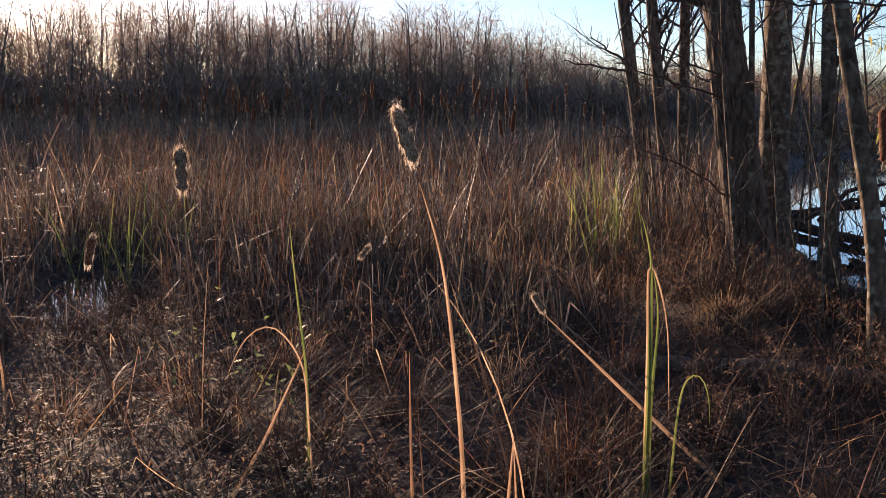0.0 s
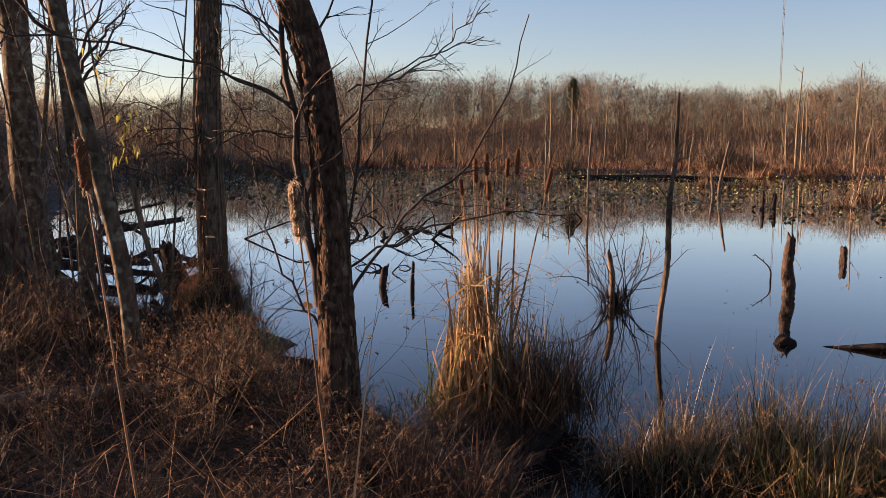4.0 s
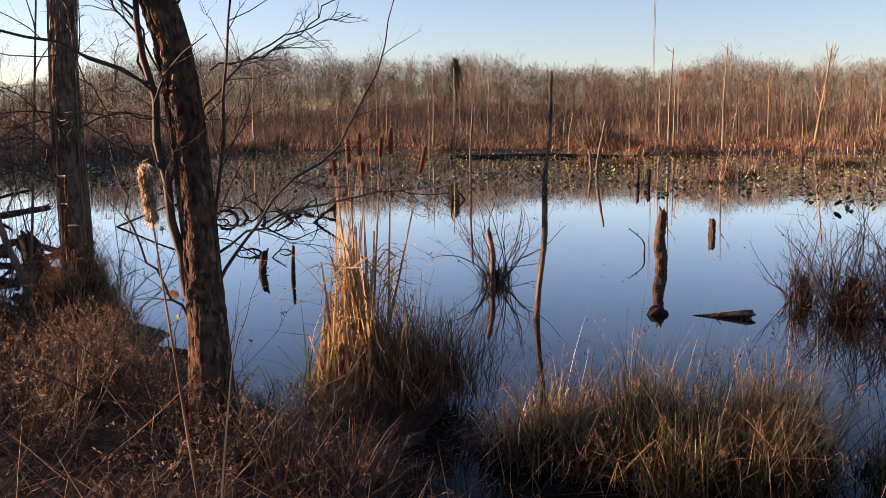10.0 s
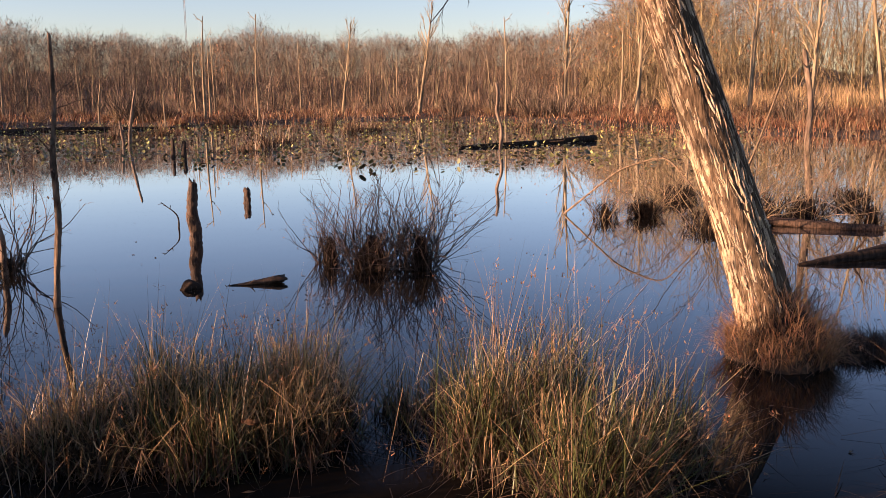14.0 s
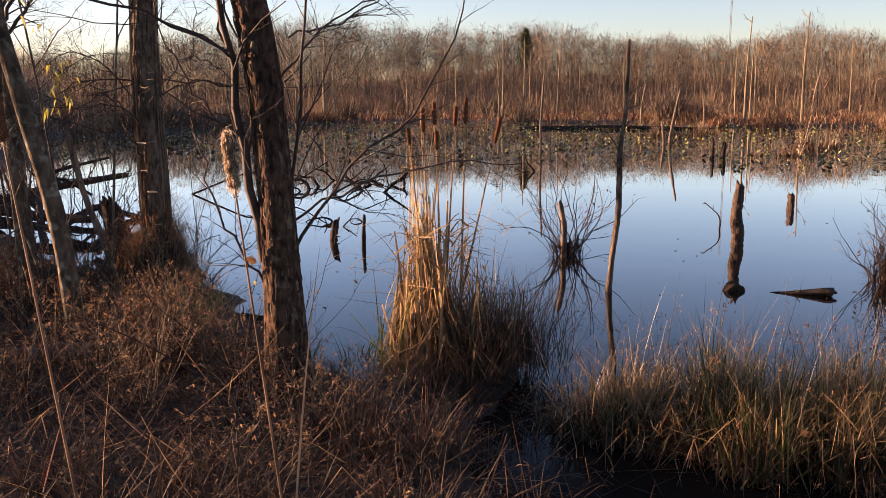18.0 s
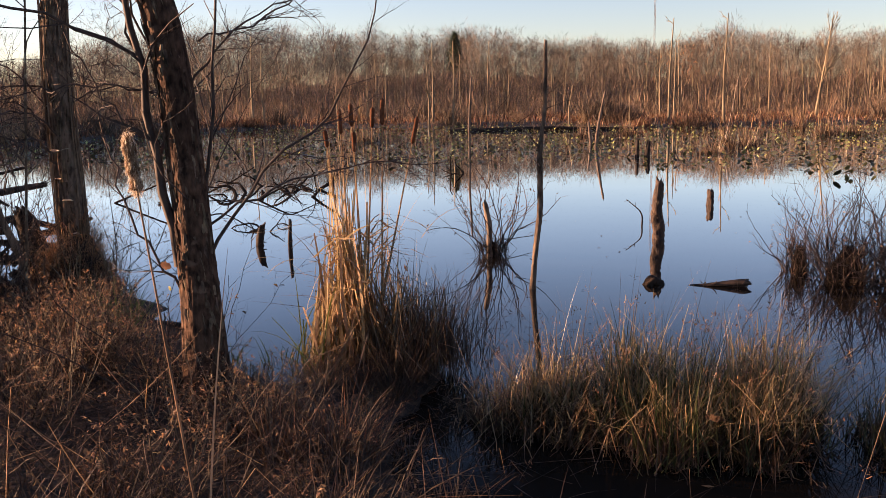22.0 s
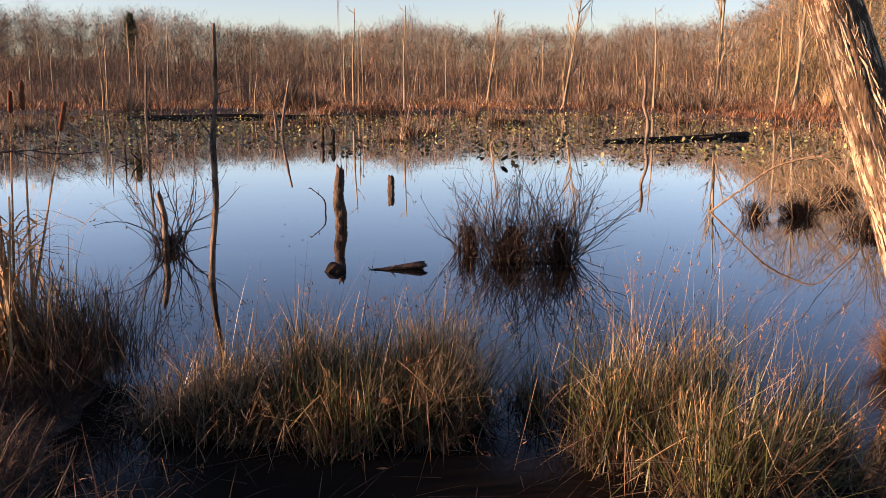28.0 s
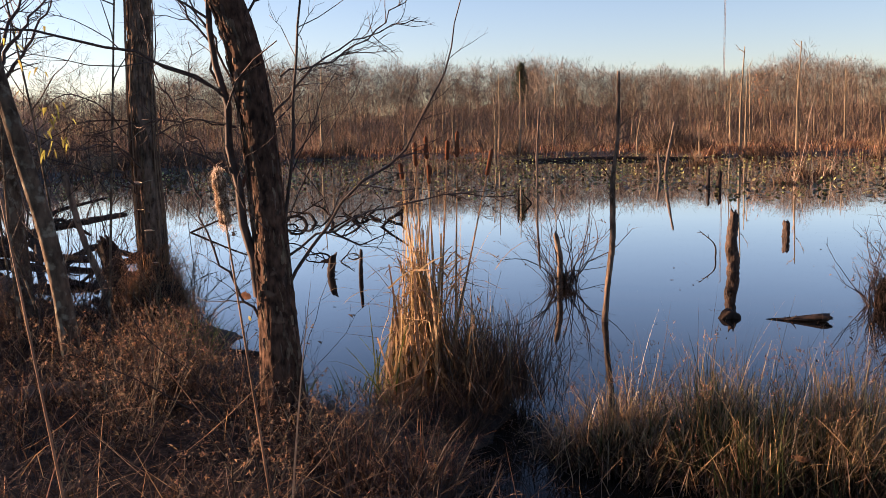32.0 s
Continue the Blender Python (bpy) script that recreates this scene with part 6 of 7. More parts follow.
reed((0.95, 3.52, 0.1), [(0.95, 3.52, 0.1), (0.97, 3.52, 0.55), (0.99, 3.52, 0.74), (1.05, 3.5, 0.79), (1.1, 3.5, 0.66), (1.1, 3.5, 0.55)], 0.011, REED_GREEN, "hooked green reed leaf bending over")
reed((0.1, 3.1, 0.1), [(0.1, 3.1, 0.1), (0.08, 3.1, 0.6), (0.04, 3.12, 1.0), (0.0, 3.14, 1.3), (-0.08, 3.15, 1.55)], 0.018, REED, "tall sunlit dry cattail leaf")
reed((-0.08, 3.0, 0.1), [(-0.08, 3.0, 0.1), (-0.1, 3.0, 0.5), (-0.11, 3.0, 0.98)], 0.013, SHAG, "short orange-brown reed leaf")
reed((0.22, 2.9, 0.1), [(0.2, 2.9, 0.1), (0.23, 2.9, 0.4), (0.25, 2.9, 0.72)], 0.016, REED, "pale broken reed stub")
reed((0.3, 2.92, 0.1), [(0.3, 2.92, 0.1), (0.27, 2.92, 0.4), (0.25, 2.92, 0.7)], 0.012, REED, "pale broken reed stub leaning on another")
reed((-0.55, 3.6, 0.15), [(-0.55, 3.6, 0.15), (-0.56, 3.6, 0.75), (-0.6, 3.6, 1.1), (-0.62, 3.6, 1.35)], 0.014, REED_GREEN, "thin green and straw reed leaf")
reed((1.34, 3.76, 0.1), [(1.34, 3.76, 0.1), (0.92, 3.92, 0.47), (0.47, 4.09, 0.88)], 0.022, REED, "leaning pale cattail stalk lying across the dark bank")
reed((-0.9, 3.3, 0.15), [(-0.9, 3.2, 0.15), (-0.7, 3.4, 0.5), (-0.55, 3.6, 0.85)], 0.016, REED, "slanting dry reed stalk on the bank")
reed((-1.4, 3.1, 0.15), [(-1.4, 3.1, 0.2), (-1.0, 3.0, 0.3), (-0.65, 2.9, 0.2)], 0.014, REED, "fallen dry reed stalk")
reed((-0.6, 3.5, 0.15), [(-0.52, 3.5, 0.15), (-0.55, 3.5, 0.8), (-0.68, 3.5, 0.98), (-0.8, 3.5, 0.9), (-0.86, 3.5, 0.75)], 0.01, REED, "arched dry reed leaf")
for i, (x, y) in enumerate(((-1.25, 3.0), (-1.0, 3.35), (-1.55, 3.3), (-0.75, 2.95), (-1.35, 2.75), (-0.5, 3.2), (-0.95, 2.7), (-1.7, 2.95))):
    w_ = weed((x, y, float(ground_z(x, y))), 0.55, 9, "bushy dry weed with rim light in its tiny pale leaves", 90 + i, 0.014, 420, (LEAF_TAN, SHAG, LEAF_TAN)[i % 3], 0.7)
for i, (x, y, z) in enumerate(((-1.0, 4.6, 0.75), (-1.3, 4.5, 0.7), (-0.85, 4.5, 0.72), (0.1, 5.8, 0.7))):
    weed((x, y, float(ground_z(x, y))), z, 3, "thin weed with withered yellow-green leaves", 110 + i, 0.045, 26, LEAF_GREEN, 0.15)

# ---- fallen wood among the trees and in the water behind them ----
log("fallen_log", [(5.6, 14.6, 0.15), (6.6, 14.4, 0.35), (7.6, 14.0, 0.5)], 0.08, 0.04, "dark fallen trunk over the water behind the trees", WETWOOD, 7, 61)
log("fallen_branch", [(5.4, 11.6, 0.1), (6.0, 11.8, 0.3), (6.5, 11.5, 0.1), (6.9, 11.4, 0.2)], 0.05, 0.025, "crooked dark branch lying in the water", WETWOOD, 7, 62, "branch")
log("fallen_branch", [(4.9, 9.6, 0.05), (5.2, 9.8, 0.3), (5.5, 9.6, 0.35), (5.8, 9.6, 0.55)], 0.05, 0.03, "broken dark branch slanting out of the water", WETWOOD, 6, 63, "branch")
log("fallen_log", [(4.6, 8.6, 0.03), (5.0, 9.0, 0.2), (5.4, 9.1, 0.38)], 0.075, 0.04, "blackened log at the water's edge", WETWOOD, 6, 64)
log("fallen_branch", [(4.4, 9.8, 0.1), (4.7, 10.6, 0.5), (4.9, 11.0, 0.75), (5.2, 12.0, 1.1)], 0.045, 0.02, "dead limb leaning out of the water", WETWOOD, 8, 65, "branch")
log("fallen_branch", [(5.0, 13.2, 0.0), (5.5, 13.0, 0.4), (6.2, 13.3, 0.6), (6.6, 13.2, 0.3)], 0.045, 0.02, "arched dark branch in the water", WETWOOD, 8, 80, "branch")
log("fallen_branch", [(6.6, 15.5, 0.0), (7.2, 15.8, 0.5), (8.0, 15.4, 0.7)], 0.05, 0.02, "dead branch reaching over the water", WETWOOD, 8, 81, "branch")
log("dead_sapling", [(3.83, 6.98, 0.1), (3.74, 7.03, 0.6), (3.64, 7.08, 0.91), (3.53, 7.13, 1.5)], 0.03, 0.024, "broken leaning dead stem by the water", DEADWOOD, 2, 66, "dead tree")
log("stump", [(4.22, 7.6, 0.0), (4.2, 7.62, 0.5), (4.12, 7.66, 0.78)], 0.13, 0.1, "dark broken stump with a jagged top in the water", WETWOOD, 2, 67, "stump", 18, 20)
log("fallen_log", [(1.2, 5.6, 0.22), (2.2, 5.4, 0.24), (3.0, 5.0, 0.22)], 0.05, 0.04, "rotting grey log lying on the bank", DEADWOOD, 0, 68)
log("fallen_branch", [(3.62, 3.92, 0.12), (3.5, 3.4, 0.12), (3.36, 2.85, 0.06)], 0.03, 0.03, "bare grey branch lying at the water's edge", DEADWOOD, 1, 69)
log("fallen_branch", [(4.12, 6.12, 0.03), (4.3, 5.78, 0.04), (4.42, 5.5, 0.02)], 0.03, 0.022, "dark wet branch floating by the bank", WETWOOD, 1, 70)
log("fallen_log", [(4.95, 12.4, 0.3), (5.2, 12.0, 0.22), (5.6, 11.2, 0.2)], 0.08, 0.05, "dark fallen limb by the tree stand", WETWOOD, 4, 71)
log("dead_branch", [(9.2, 14.6, 0.0), (9.8, 13.6, 0.45), (10.5, 13.2, 0.2), (11.0, 12.8, 0.6)], 0.018, 0.008, "curled dead branch half sunk in the pond", BLACKWOOD, 12, 72, "branch")
log("dead_branch", [(11.8, 12.2, -0.05), (11.95, 12.1, 0.12), (12.3, 12.0, 0.35), (12.5, 11.9, 0.6)], 0.03, 0.008, "bare dark branch rising out of the water", BLACKWOOD, 6, 173, "branch", 10, 24)
log("dead_branch", [(10.9, 12.6, 0.0), (11.3, 12.2, 0.3), (11.9, 11.9, 0.05)], 0.016, 0.007, "thin dead branch half sunk in the pond", BLACKWOOD, 10, 73, "branch")
log("stump", [(7.48, 8.48, -0.2), (7.48, 8.48, 0.1), (7.5, 8.46, 0.24)], 0.06, 0.035, "short dark stub standing in the pond", WETWOOD, 2, 74, "stump", 8, 12)
log("stump", [(7.52, 7.97, -0.2), (7.53, 7.96, 0.36)], 0.026, 0.024, "thin dark peg standing in the pond", WETWOOD, 0, 75, "stump", 8, 12)
log("dead_branch", [(11.62, 5.3, -0.05), (11.6, 5.28, 0.12), (11.62, 5.32, 0.2), (11.55, 5.5, 0.36)], 0.014, 0.005, "thin twig standing in the water", WETWOOD, 4, 76, "branch", 6, 20)
log("dead_branch", [(13.5, 0.2, 0.0), (13.2, -0.6, 0.7), (13.0, -1.2, 0.9), (12.9, -1.7, 0.3)], 0.014, 0.008, "arched bare branch over the water", TWIG_GREY, 7, 77, "branch")
log("dead_branch", [(12.6, -1.9, 0.0), (12.6, -2.3, 1.0), (12.5, -2.6, 2.0)], 0.02, 0.01, "slanting bare stem among the shrubs", TWIG_GREY, 3, 78, "branch")
log("dead_pole", [(13.9, -3.3, 0.0), (13.9, -3.2, 1.0), (14.0, -3.25, 1.6), (13.9, -3.1, 2.3)], 0.05, 0.03, "pale crooked dead stem among the shrubs", DEADWOOD, 3, 79, "dead tree")

def tangle(loc, n, size, rise, seed):
    """A sunken treetop: thin black branches that wander up and dip back into the water."""
    r_ = np.random.default_rng(seed)
    t = thing("root_tangle", loc, "dark dead root tangle half sunk in the pond", "roots", "root tangles in the pond")
    b = np.stack([r_.normal(0, size * 0.45, n), r_.normal(0, size * 0.45, n), np.full(n, -0.06)], -1)
    a = r_.uniform(0, 6.3, n)
    d = np.stack([np.cos(a), np.sin(a), r_.uniform(0.3, 1.4, n)], -1)
    p, r = grow(r_, b, d, size * r_.uniform(0.5, 1.3, n), r_.uniform(0.012, 0.042, n), 12, -rise * 0.62, 0.24, 0.3)
    for i in range(n):
        q, e, ln, rr = sprout(r_, p[i:i + 1], r[i:i + 1], 4, 0.2, 1.0, 0.9, 0.35, 0.6)
        p2, r2 = grow(r_, q, e, ln, np.maximum(rr * 0.7, 0.004), 6, -0.4, 0.25, 0.4)
        part("branch", [tubes(p[i:i + 1], r[i:i + 1], 6), tubes(p2, r2, 4)], BLACKWOOD, t)
    return t


for i, (x, y, m, h, k) in enumerate(((11.3, 13.2, 9, 0.8, 1.6), (12.5, 13.4, 9, 0.7, 1.4), (13.4, 14.7, 7, 0.7, 1.5), (9.9, 13.6, 7, 0.8, 1.8), (17.2, 12.9, 6, 0.5, 1.2), (8.3, 9.6, 5, 0.6, 1.8))):
    tangle((x, y, 0), m, h, k, 560 + i)
# brambles and thin stems round the vine-wrapped tree and in the stand
for i, (x, y, m, h, sp) in enumerate(((3.72, 7.35, 26, 2.2, 0.6), (3.35, 7.0, 18, 1.9, 0.7), (4.5, 6.95, 16, 1.9, 0.5), (3.0, 6.6, 16, 1.6, 0.6), (3.3, 4.05, 10, 1.3, 0.7), (2.5, 7.9, 18, 2.4, 0.5))):
    shrub((x, y, float(ground_z(x, y)) - 0.02), m, h, sp, "bare tangled bramble among the trees", TWIG, 0.2, 70 + i, bitn=30, twigs=9, name="bramble", thick=0.005, mound_h=0.12)
rs = np.random.default_rng(41)
for i in range(15):
    x, y = rs.uniform(1.9, 3.6), rs.uniform(6.4, 9.6)
    h, lx, ly = rs.uniform(2.6, 4.6), rs.normal(-0.06, 0.08), rs.normal(0, 0.08)
    if inside(np.array([x]), np.array([y]))[0] > -0.2 or np.hypot(x - 2.0, y - 6.2) < 0.8:
        continue
    z = float(ground_z(x, y))
    log("sapling", [(x, y, z - 0.05), (x + lx * h * 0.4 + rs.normal(0, 0.05), y + ly * h * 0.4, z + h * 0.4), (x + lx * h, y + ly * h, z + h)], rs.uniform(0.009, 0.017), 0.005, "thin bare sapling in the tree stand", BARK_LICHEN, 7, 400 + i, "sapling", 7, 24, "saplings in the stand", knob=0.2)

# ---- distance ----
mx, my = 600 * math.sin(radians(64.5)), 600 * math.cos(radians(64.5))
mast = thing("radio_mast", (mx, my, 5), "thin steel radio mast far beyond the woods", "mast")
for a in (0, 2.1, 4.2):
    leg = np.array([[(0.5 * math.cos(a), 0.5 * math.sin(a), 0), (0.5 * math.cos(a), 0.5 * math.sin(a), 95)]])
    part("leg", [tubes(leg, np.array([[0.12, 0.1]]), 4)], STEEL, mast)
    br = np.array([[(0.5 * math.cos(a), 0.5 * math.sin(a), z), (0.5 * math.cos(a + 2.1), 0.5 * math.sin(a + 2.1), z + 2)] for z in range(20, 94, 3)])
    part("bracing", [tubes(br, np.full(br.shape[:2], 0.06), 3)], STEEL, mast, kind="stuff")


def conifer(x, y, h, seed):
    r_ = np.random.default_rng(seed)
    z = float(ground_z(x, y))
    t = thing("pine_tree", (x, y, z), "dark green pine rising from the bare woods", "tree")
    part("trunk", trunk([(0, 0, -0.3), (0.1, 0, h * 0.5), (0, 0, h)], 0.2, 0.04, 8, 14, 0.05, 0.1, 0.3, seed), FARTWIG, t)
    m = 130
    zz = h * r_.uniform(0.35, 1.0, m) ** 0.85
    a = r_.uniform(0, 6.3, m)
    ln = ((h - zz) * 0.3 + 0.25) * r_.uniform(0.6, 1.15, m)
    p, r = grow(r_, np.stack([0 * a, 0 * a, zz], -1), np.stack([np.cos(a), np.sin(a), 0 * a + 0.1], -1), ln, np.full(m, 0.03), 5, 0.2, 0.1)
    q = np.repeat(p[:, 1:].reshape(-1, 3), 16, 0)
    q = q + r_.normal(0, 0.13, q.shape)
    nd, _ = blades(r_, q, r_.uniform(0.2, 0.45, len(q)), 0.07, r_.uniform(0, 2.0, len(q)), 0.3, k=2)
    part("crown", [tubes(p, r, 3), nd], PINE, t, kind="stuff")


for cb, cd, ctop, seed in ((52.35, 124, 10.6, 3),):
    cx, cy = cd * math.sin(radians(cb)), cd * math.cos(radians(cb))
    conifer(cx, cy, ctop - float(ground_z(cx, cy)), seed)
# the tall many-limbed tree and rusty-leaved trees on the right
for i, (x, y, h) in enumerate(((62.0, 2.2, 11.0), (56.0, -2.4, 9.5), (60.0, -9.5, 12.0), (50.0, -11.0, 10.0), (46.0, -14.5, 9.0), (58.0, -17.0, 14.0), (47.0, -19.0, 12.0), (66.0, 13.0, 8.0), (70.0, 20.0, 7.0))):
    r_ = np.random.default_rng(200 + i)
    z = float(ground_z(x, y))
    t = thing("bare_tree", (x, y, z), "tall bare tree with pale sunlit limbs beyond the pond", "tree", "bare trees beyond the pond")
    ln_ = r_.normal(0, 0.09, 2)
    ax = [(0, 0, -0.3), (ln_[0] * h * 0.5, ln_[1] * h * 0.5, h * 0.5), (ln_[0] * h, ln_[1] * h, h)]
    part("trunk", trunk(ax, 0.14, 0.025, 8, 24, 0.08, 0.2, 0.4, i), FARPALE, t)
    q, dd, ln, rad = sprout(r_, path_pts(ax, 10)[None], np.linspace(0.14, 0.025, 10)[None], 14, 0.25, 0.95, 0.55, 0.36, 0.5)
    p, r = grow(r_, q, dd, ln, np.maximum(rad, 0.03), 7, 0.8, 0.1, 0.3)
    for j in range(len(p)):
        q2, d2, l2, r2 = sprout(r_, p[j:j + 1], r[j:j + 1], 10, 0.2, 1.0, 0.6, 0.4, 0.6)
        p2, rr2 = grow(r_, q2, d2, l2, np.maximum(r2, 0.015), 4, 0.4, 0.12)
        part("limb", [tubes(p[j:j + 1], r[j:j + 1], 4), tubes(p2, rr2, 3)], FARPALE, t)
# rusty foliage still hanging in some far trees
q = []
for a, d, z, s in ((-1, 70, 4.5, 1.6), (-3, 72, 3.5, 1.5), (92, 66, 6, 2.2), (97, 64, 7, 2.5), (101, 68, 6, 2.5), (88, 84, 5, 1.6), (66, 96, 5, 1.5)):
    c = np.array([d * math.sin(radians(a)), d * math.cos(radians(a)), z])
    q.append(c + rw.normal(0, 1, (420, 3)) * (s, s, s * 0.8))
q = np.concatenate(q)
lf, _ = blades(rw, q, rw.uniform(0.1, 0.25, len(q)), 0.12, rw.uniform(0.3, 2.3, len(q)), 0.4, k=2)
stuff("rusty_foliage", [lf], RUSTLEAF, "last rusty leaves hanging in the far trees", "leaves")
# yellow leaves on twigs beside the tree stand
q = np.concatenate([np.array(c) + rw.normal(0, 1, (m, 3)) * s for c, m, s in (((3.5, 10.0, 2.7), 60, (0.35, 0.3, 0.35)), ((3.9, 9.6, 2.0), 40, (0.3, 0.3, 0.2)), ((3.2, 9.4, 3.1), 40, (0.4, 0.3, 0.3)), ((2.75, 5.61, 1.93), 14, (0.07, 0.05, 0.06)), ((2.8, 5.6, 1.84), 11, (0.09, 0.05, 0.05)), ((2.75, 5.6, 1.72), 8, (0.05, 0.05, 0.03)), ((2.68, 5.65, 2.3), 14, (0.08, 0.06, 0.12)))])
lf, _ = blades(rw, q, rw.uniform(0.04, 0.08, len(q)), 0.014, rw.uniform(2.2, 2.9, len(q)), 0.2, k=4)
stuff("willow_leaves", [lf], LEAF_YELLOW, "last narrow yellow leaves hanging on thin twigs", "leaves")
tree((4.0, 10.0, 0.1), [(4.1, 10.2, -0.1), (3.8, 10.0, 1.5), (3.5, 9.9, 3.2), (3.3, 9.8, 4.5)], 0.03, 0.015, BARK_LICHEN, "thin willow sapling with a few yellow leaves", (), 30, sides=10, rings=30, crown=10)

# ---- on the water ----
m = 700
x, y = rng.uniform(2.8, 13, m), rng.uniform(-6, 9, m)
k = (inside(x, y) > 0) & (rng.random(m) < np.interp(inside(x, y), [0, 1, 4], [1, 0.6, 0.1]))
x, y = x[k], y[k]
az, sz = rng.uniform(0, 6.3, len(x)), rng.uniform(0.008, 0.03, len(x))
u = np.stack([np.cos(az), np.sin(az), 0 * az], -1) * sz[:, None]
w = np.stack([-np.sin(az), np.cos(az), 0 * az], -1) * sz[:, None] * 0.5
q = np.stack([x, y, np.full(len(x), 0.006)], -1)
stuff("floating_leaves", [(np.stack([q - u, q - w, q + u, q + w], 1).reshape(-1, 3), np.arange(len(x) * 4).reshape(-1, 4))], LEAF_DRY, "small dead leaves floating on the water", "leaves")

x, y = rng.uniform(2.9, 6.2, 1500), rng.uniform(-3.4, 4.4, 1500)
k = (inside(x, y) > -0.1) & (rng.random(1500) < np.interp(inside(x, y), [0, 0.8, 2.2], [1, 0.7, 0.1]))
q = np.stack([x[k], y[k], np.full(k.sum(), 0.004)], -1)
fs, _ = blades(rng, q, rng.uniform(0.08, 0.4, len(q)), rng.uniform(0.003, 0.007, len(q)), rng.uniform(1.2, 1.56, len(q)), rng.uniform(0, 0.3, len(q)), k=5)
stuff("floating_straw", [fs], THATCH, "dead straw and stems lying in the shallow water", "straw")

# reed clumps standing among the pads
for i, (x, y, h) in enumerate(((30.0, 11.3, 1.7), (31.2, 11.0, 0.9), (40.5, 11.0, 1.5), (41.5, 10.2, 1.2), (43, 3.0, 1.3), (38, 19, 1.1), (36.5, 20.5, 0.8), (34, -3.5, 1.0), (47, 14, 1.4), (29, 27, 0.9), (27, 10.5, 0.5))):
    r_ = np.random.default_rng(300 + i)
    t = thing("reed_clump", (x, y, 0), "straw-coloured reed clump standing among the lily pads", "reeds", "reed clumps in the pond")
    m = 110
    b = np.stack([r_.normal(0, 0.2, m), r_.normal(0, 0.2, m), np.full(m, -0.05)], -1)
    bl, _ = blades(r_, b, h * r_.uniform(0.2, 1.0, m) ** 2.2 + 0.15, r_.uniform(0.012, 0.03, m), np.abs(r_.normal(0, 0.25, m)), r_.uniform(0, 0.8, m), k=5, kink=0.2)
    part("straw", [bl], RUSH_DRY, t, kind="stuff")
    bl, _ = blades(r_, b * (1.6, 1.6, 1), h * 0.35 * r_.uniform(0.3, 1.0, m) + 0.1, 0.03, np.abs(r_.normal(0, 0.5, m)), r_.uniform(0, 0.8, m), k=4)
    part("foot", [bl], THATCH, t, kind="stuff")


def bracket(loc, size, turn):
    """A shelf fungus: a half disc, thick at the bark and thin at its rim."""
    t = thing("bracket_fungus", loc, "small pale shelf fungus growing on the dark trunk", "fungus", "shelf fungi on the trunk")
    a = np.linspace(-1.6, 1.6, 11)
    rim = np.stack([np.sin(a) * 1.3, -np.cos(a), 0.12 * np.cos(a * 3)], -1) * size
    top, low = np.zeros((11, 3)) + (0, 0, size * 0.28), np.zeros((11, 3)) - (0, 0, size * 0.25)
    v = np.stack([top, rim * 0.6 + (0, 0, size * 0.2), rim, rim * 0.5 - (0, 0, size * 0.12), low], 1)
    i = np.arange(55).reshape(11, 5)
    f = np.concatenate([np.stack([i[:-1, k], i[1:, k], i[1:, k + 1], i[:-1, k + 1]], -1) for k in range(4)])
    part("cap", [(v.reshape(-1, 3), f)], FLUFF, t, smooth=True)
    t.rotation_euler = (0.1, 0.05, turn)


for loc, size, turn in (((4.02, 6.83, 1.41), 0.035, -0.9), ((4.08, 6.79, 1.0), 0.035, -0.3), ((4.12, 6.78, 0.72), 0.03, 0.1), ((4.03, 6.82, 1.18), 0.02, -0.8)):
    bracket(loc, size, turn)


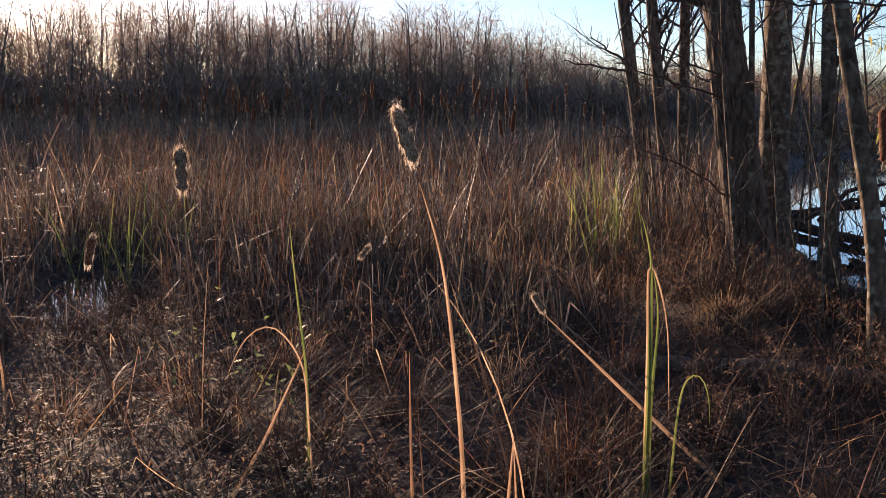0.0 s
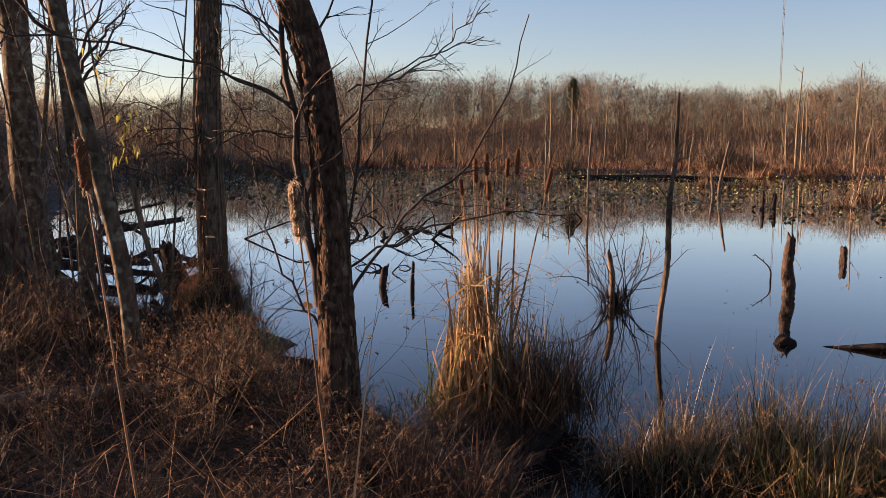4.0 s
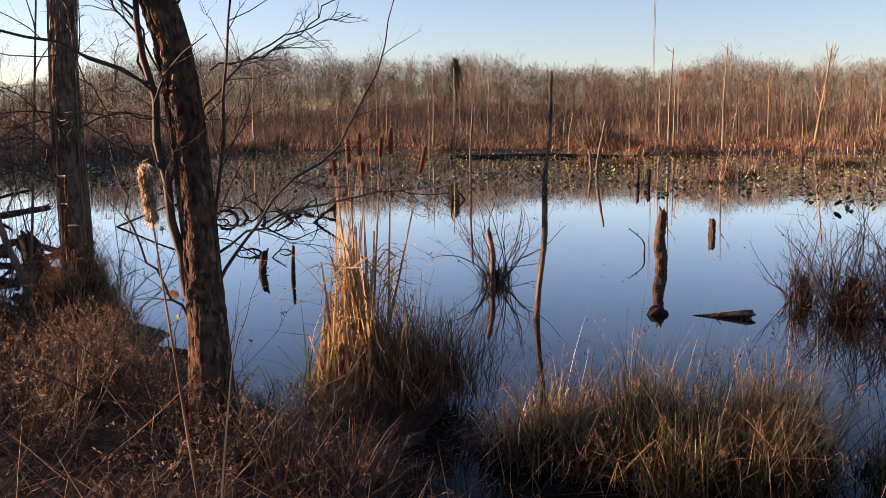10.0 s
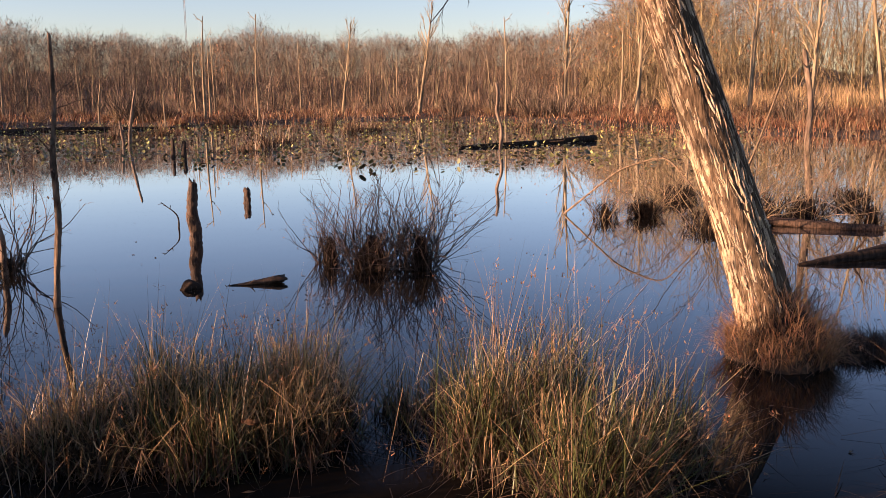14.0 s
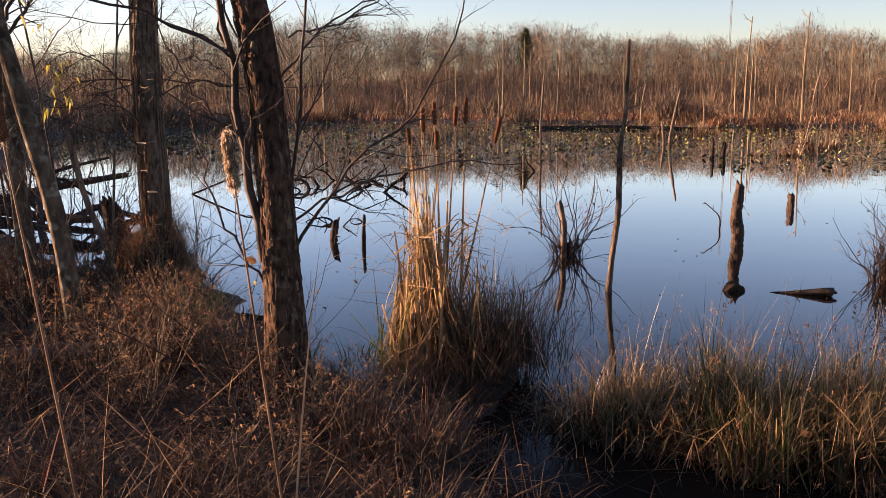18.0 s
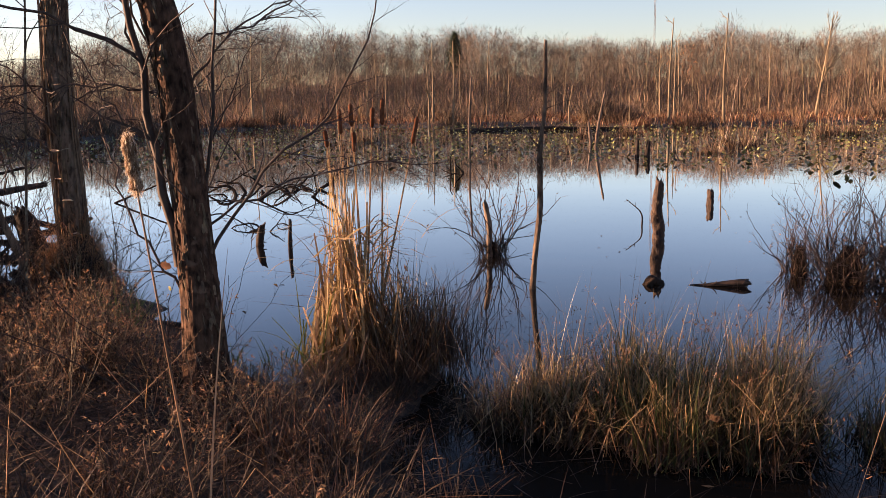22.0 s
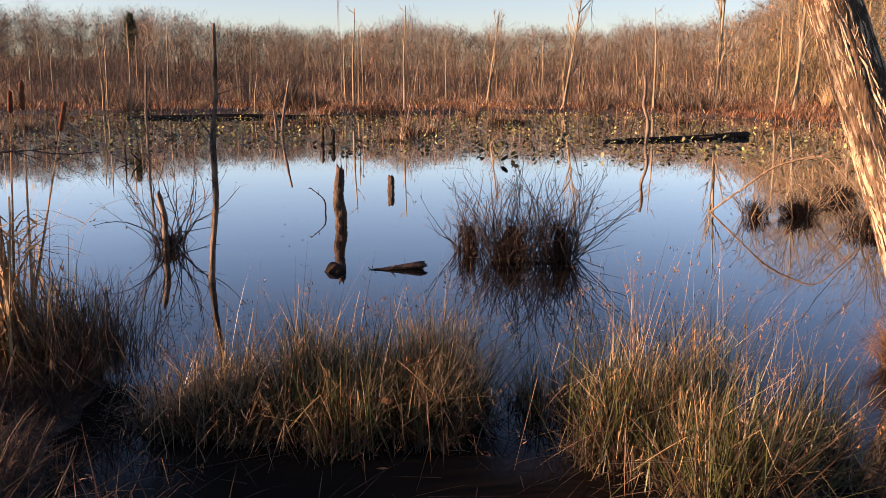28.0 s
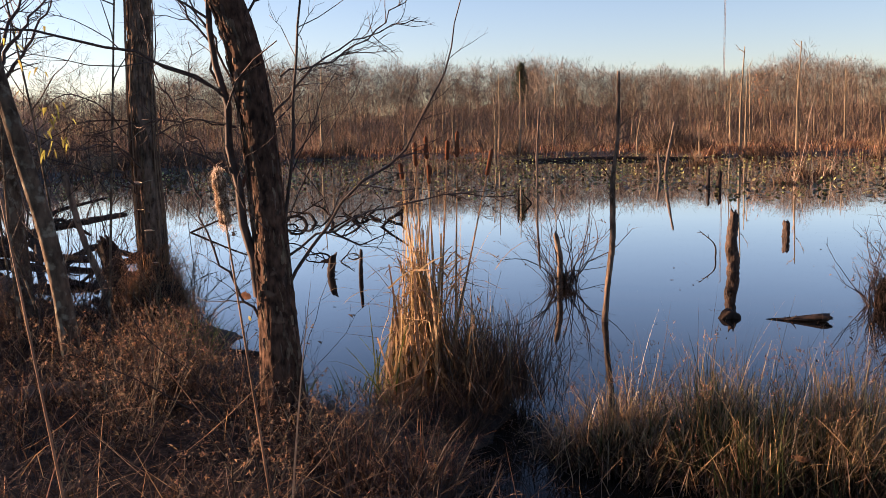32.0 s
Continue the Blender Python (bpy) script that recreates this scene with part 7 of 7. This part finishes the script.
def dead_leaf(loc, size, turn, material, label):
    """A curled fallen leaf: two halves folded along the midrib."""
    t = thing("dead_leaf", loc, label, "leaf", "single leaves")
    s = np.linspace(-1, 1, 9)
    half = (1 - s ** 2) ** 0.7 * 0.55 * (1 + 0.2 * np.cos(s * 9))
    mid = np.stack([s, 0 * s, 0.25 * s ** 2], -1)
    a = mid + np.stack([0 * s, half, 0.35 * half], -1)
    c = mid - np.stack([0 * s, half, -0.35 * half], -1)
    v = np.stack([a, mid, c], 1) * size
    i = np.arange(27).reshape(9, 3)
    f = np.concatenate([np.stack([i[:-1, k], i[:-1, k + 1], i[1:, k + 1], i[1:, k]], -1) for k in (0, 1)])
    part("blade", [(v.reshape(-1, 3), f)], material, t, smooth=True)
    t.rotation_euler = turn


dead_leaf((4.86, 3.78, 0.62), 0.045, (1.2, 0.4, 0.5), LEAF_DRY, "red-brown dead leaf caught on a reed")
dead_leaf((4.2, 1.28, 0.26), 0.05, (0.9, 0.2, 1.4), LEAF_DRY, "orange-brown dead leaf caught in a tussock")
dead_leaf((4.45, 1.15, 0.62), 0.02, (1.1, 0.0, 0.3), LEAF_YELLOW, "small yellow leaf caught in a tussock")
dead_leaf((2.9, 3.7, 0.95), 0.04, (1.3, 0.3, 0.2), LEAF_DRY, "russet dead leaf hanging by the leaning tree")
dead_leaf((2.85, 3.6, 0.85), 0.025, (1.3, 0.3, 1.2), LEAF_YELLOW, "small yellow leaf on a thin twig")

patch("green_reed_patch", 34, 37.5, -14.0, 0.5, 0.5, (0.4, 0.9), (0.02, 0.04), RUSH_GREEN, "green reeds on the sunny far bank")
for i, (x, y) in enumerate(((-0.2, 2.6), (-0.55, 2.75), (0.35, 2.8), (0.6, 3.1), (-1.9, 3.5), (-2.2, 3.2), (-1.5, 3.9), (-0.7, 3.9), (1.3, 3.1), (1.75, 3.4), (1.6, 4.4), (0.9, 4.6), (-2.6, 4.2), (-1.9, 4.7))):
    weed((x, y, float(ground_z(x, y))), 0.45, 8, "low tangled weed catching the low sun", 150 + i, 0.013, 240, (LEAF_TAN, THATCH, LEAF_DRY, SHAG)[i % 4], 0.8)
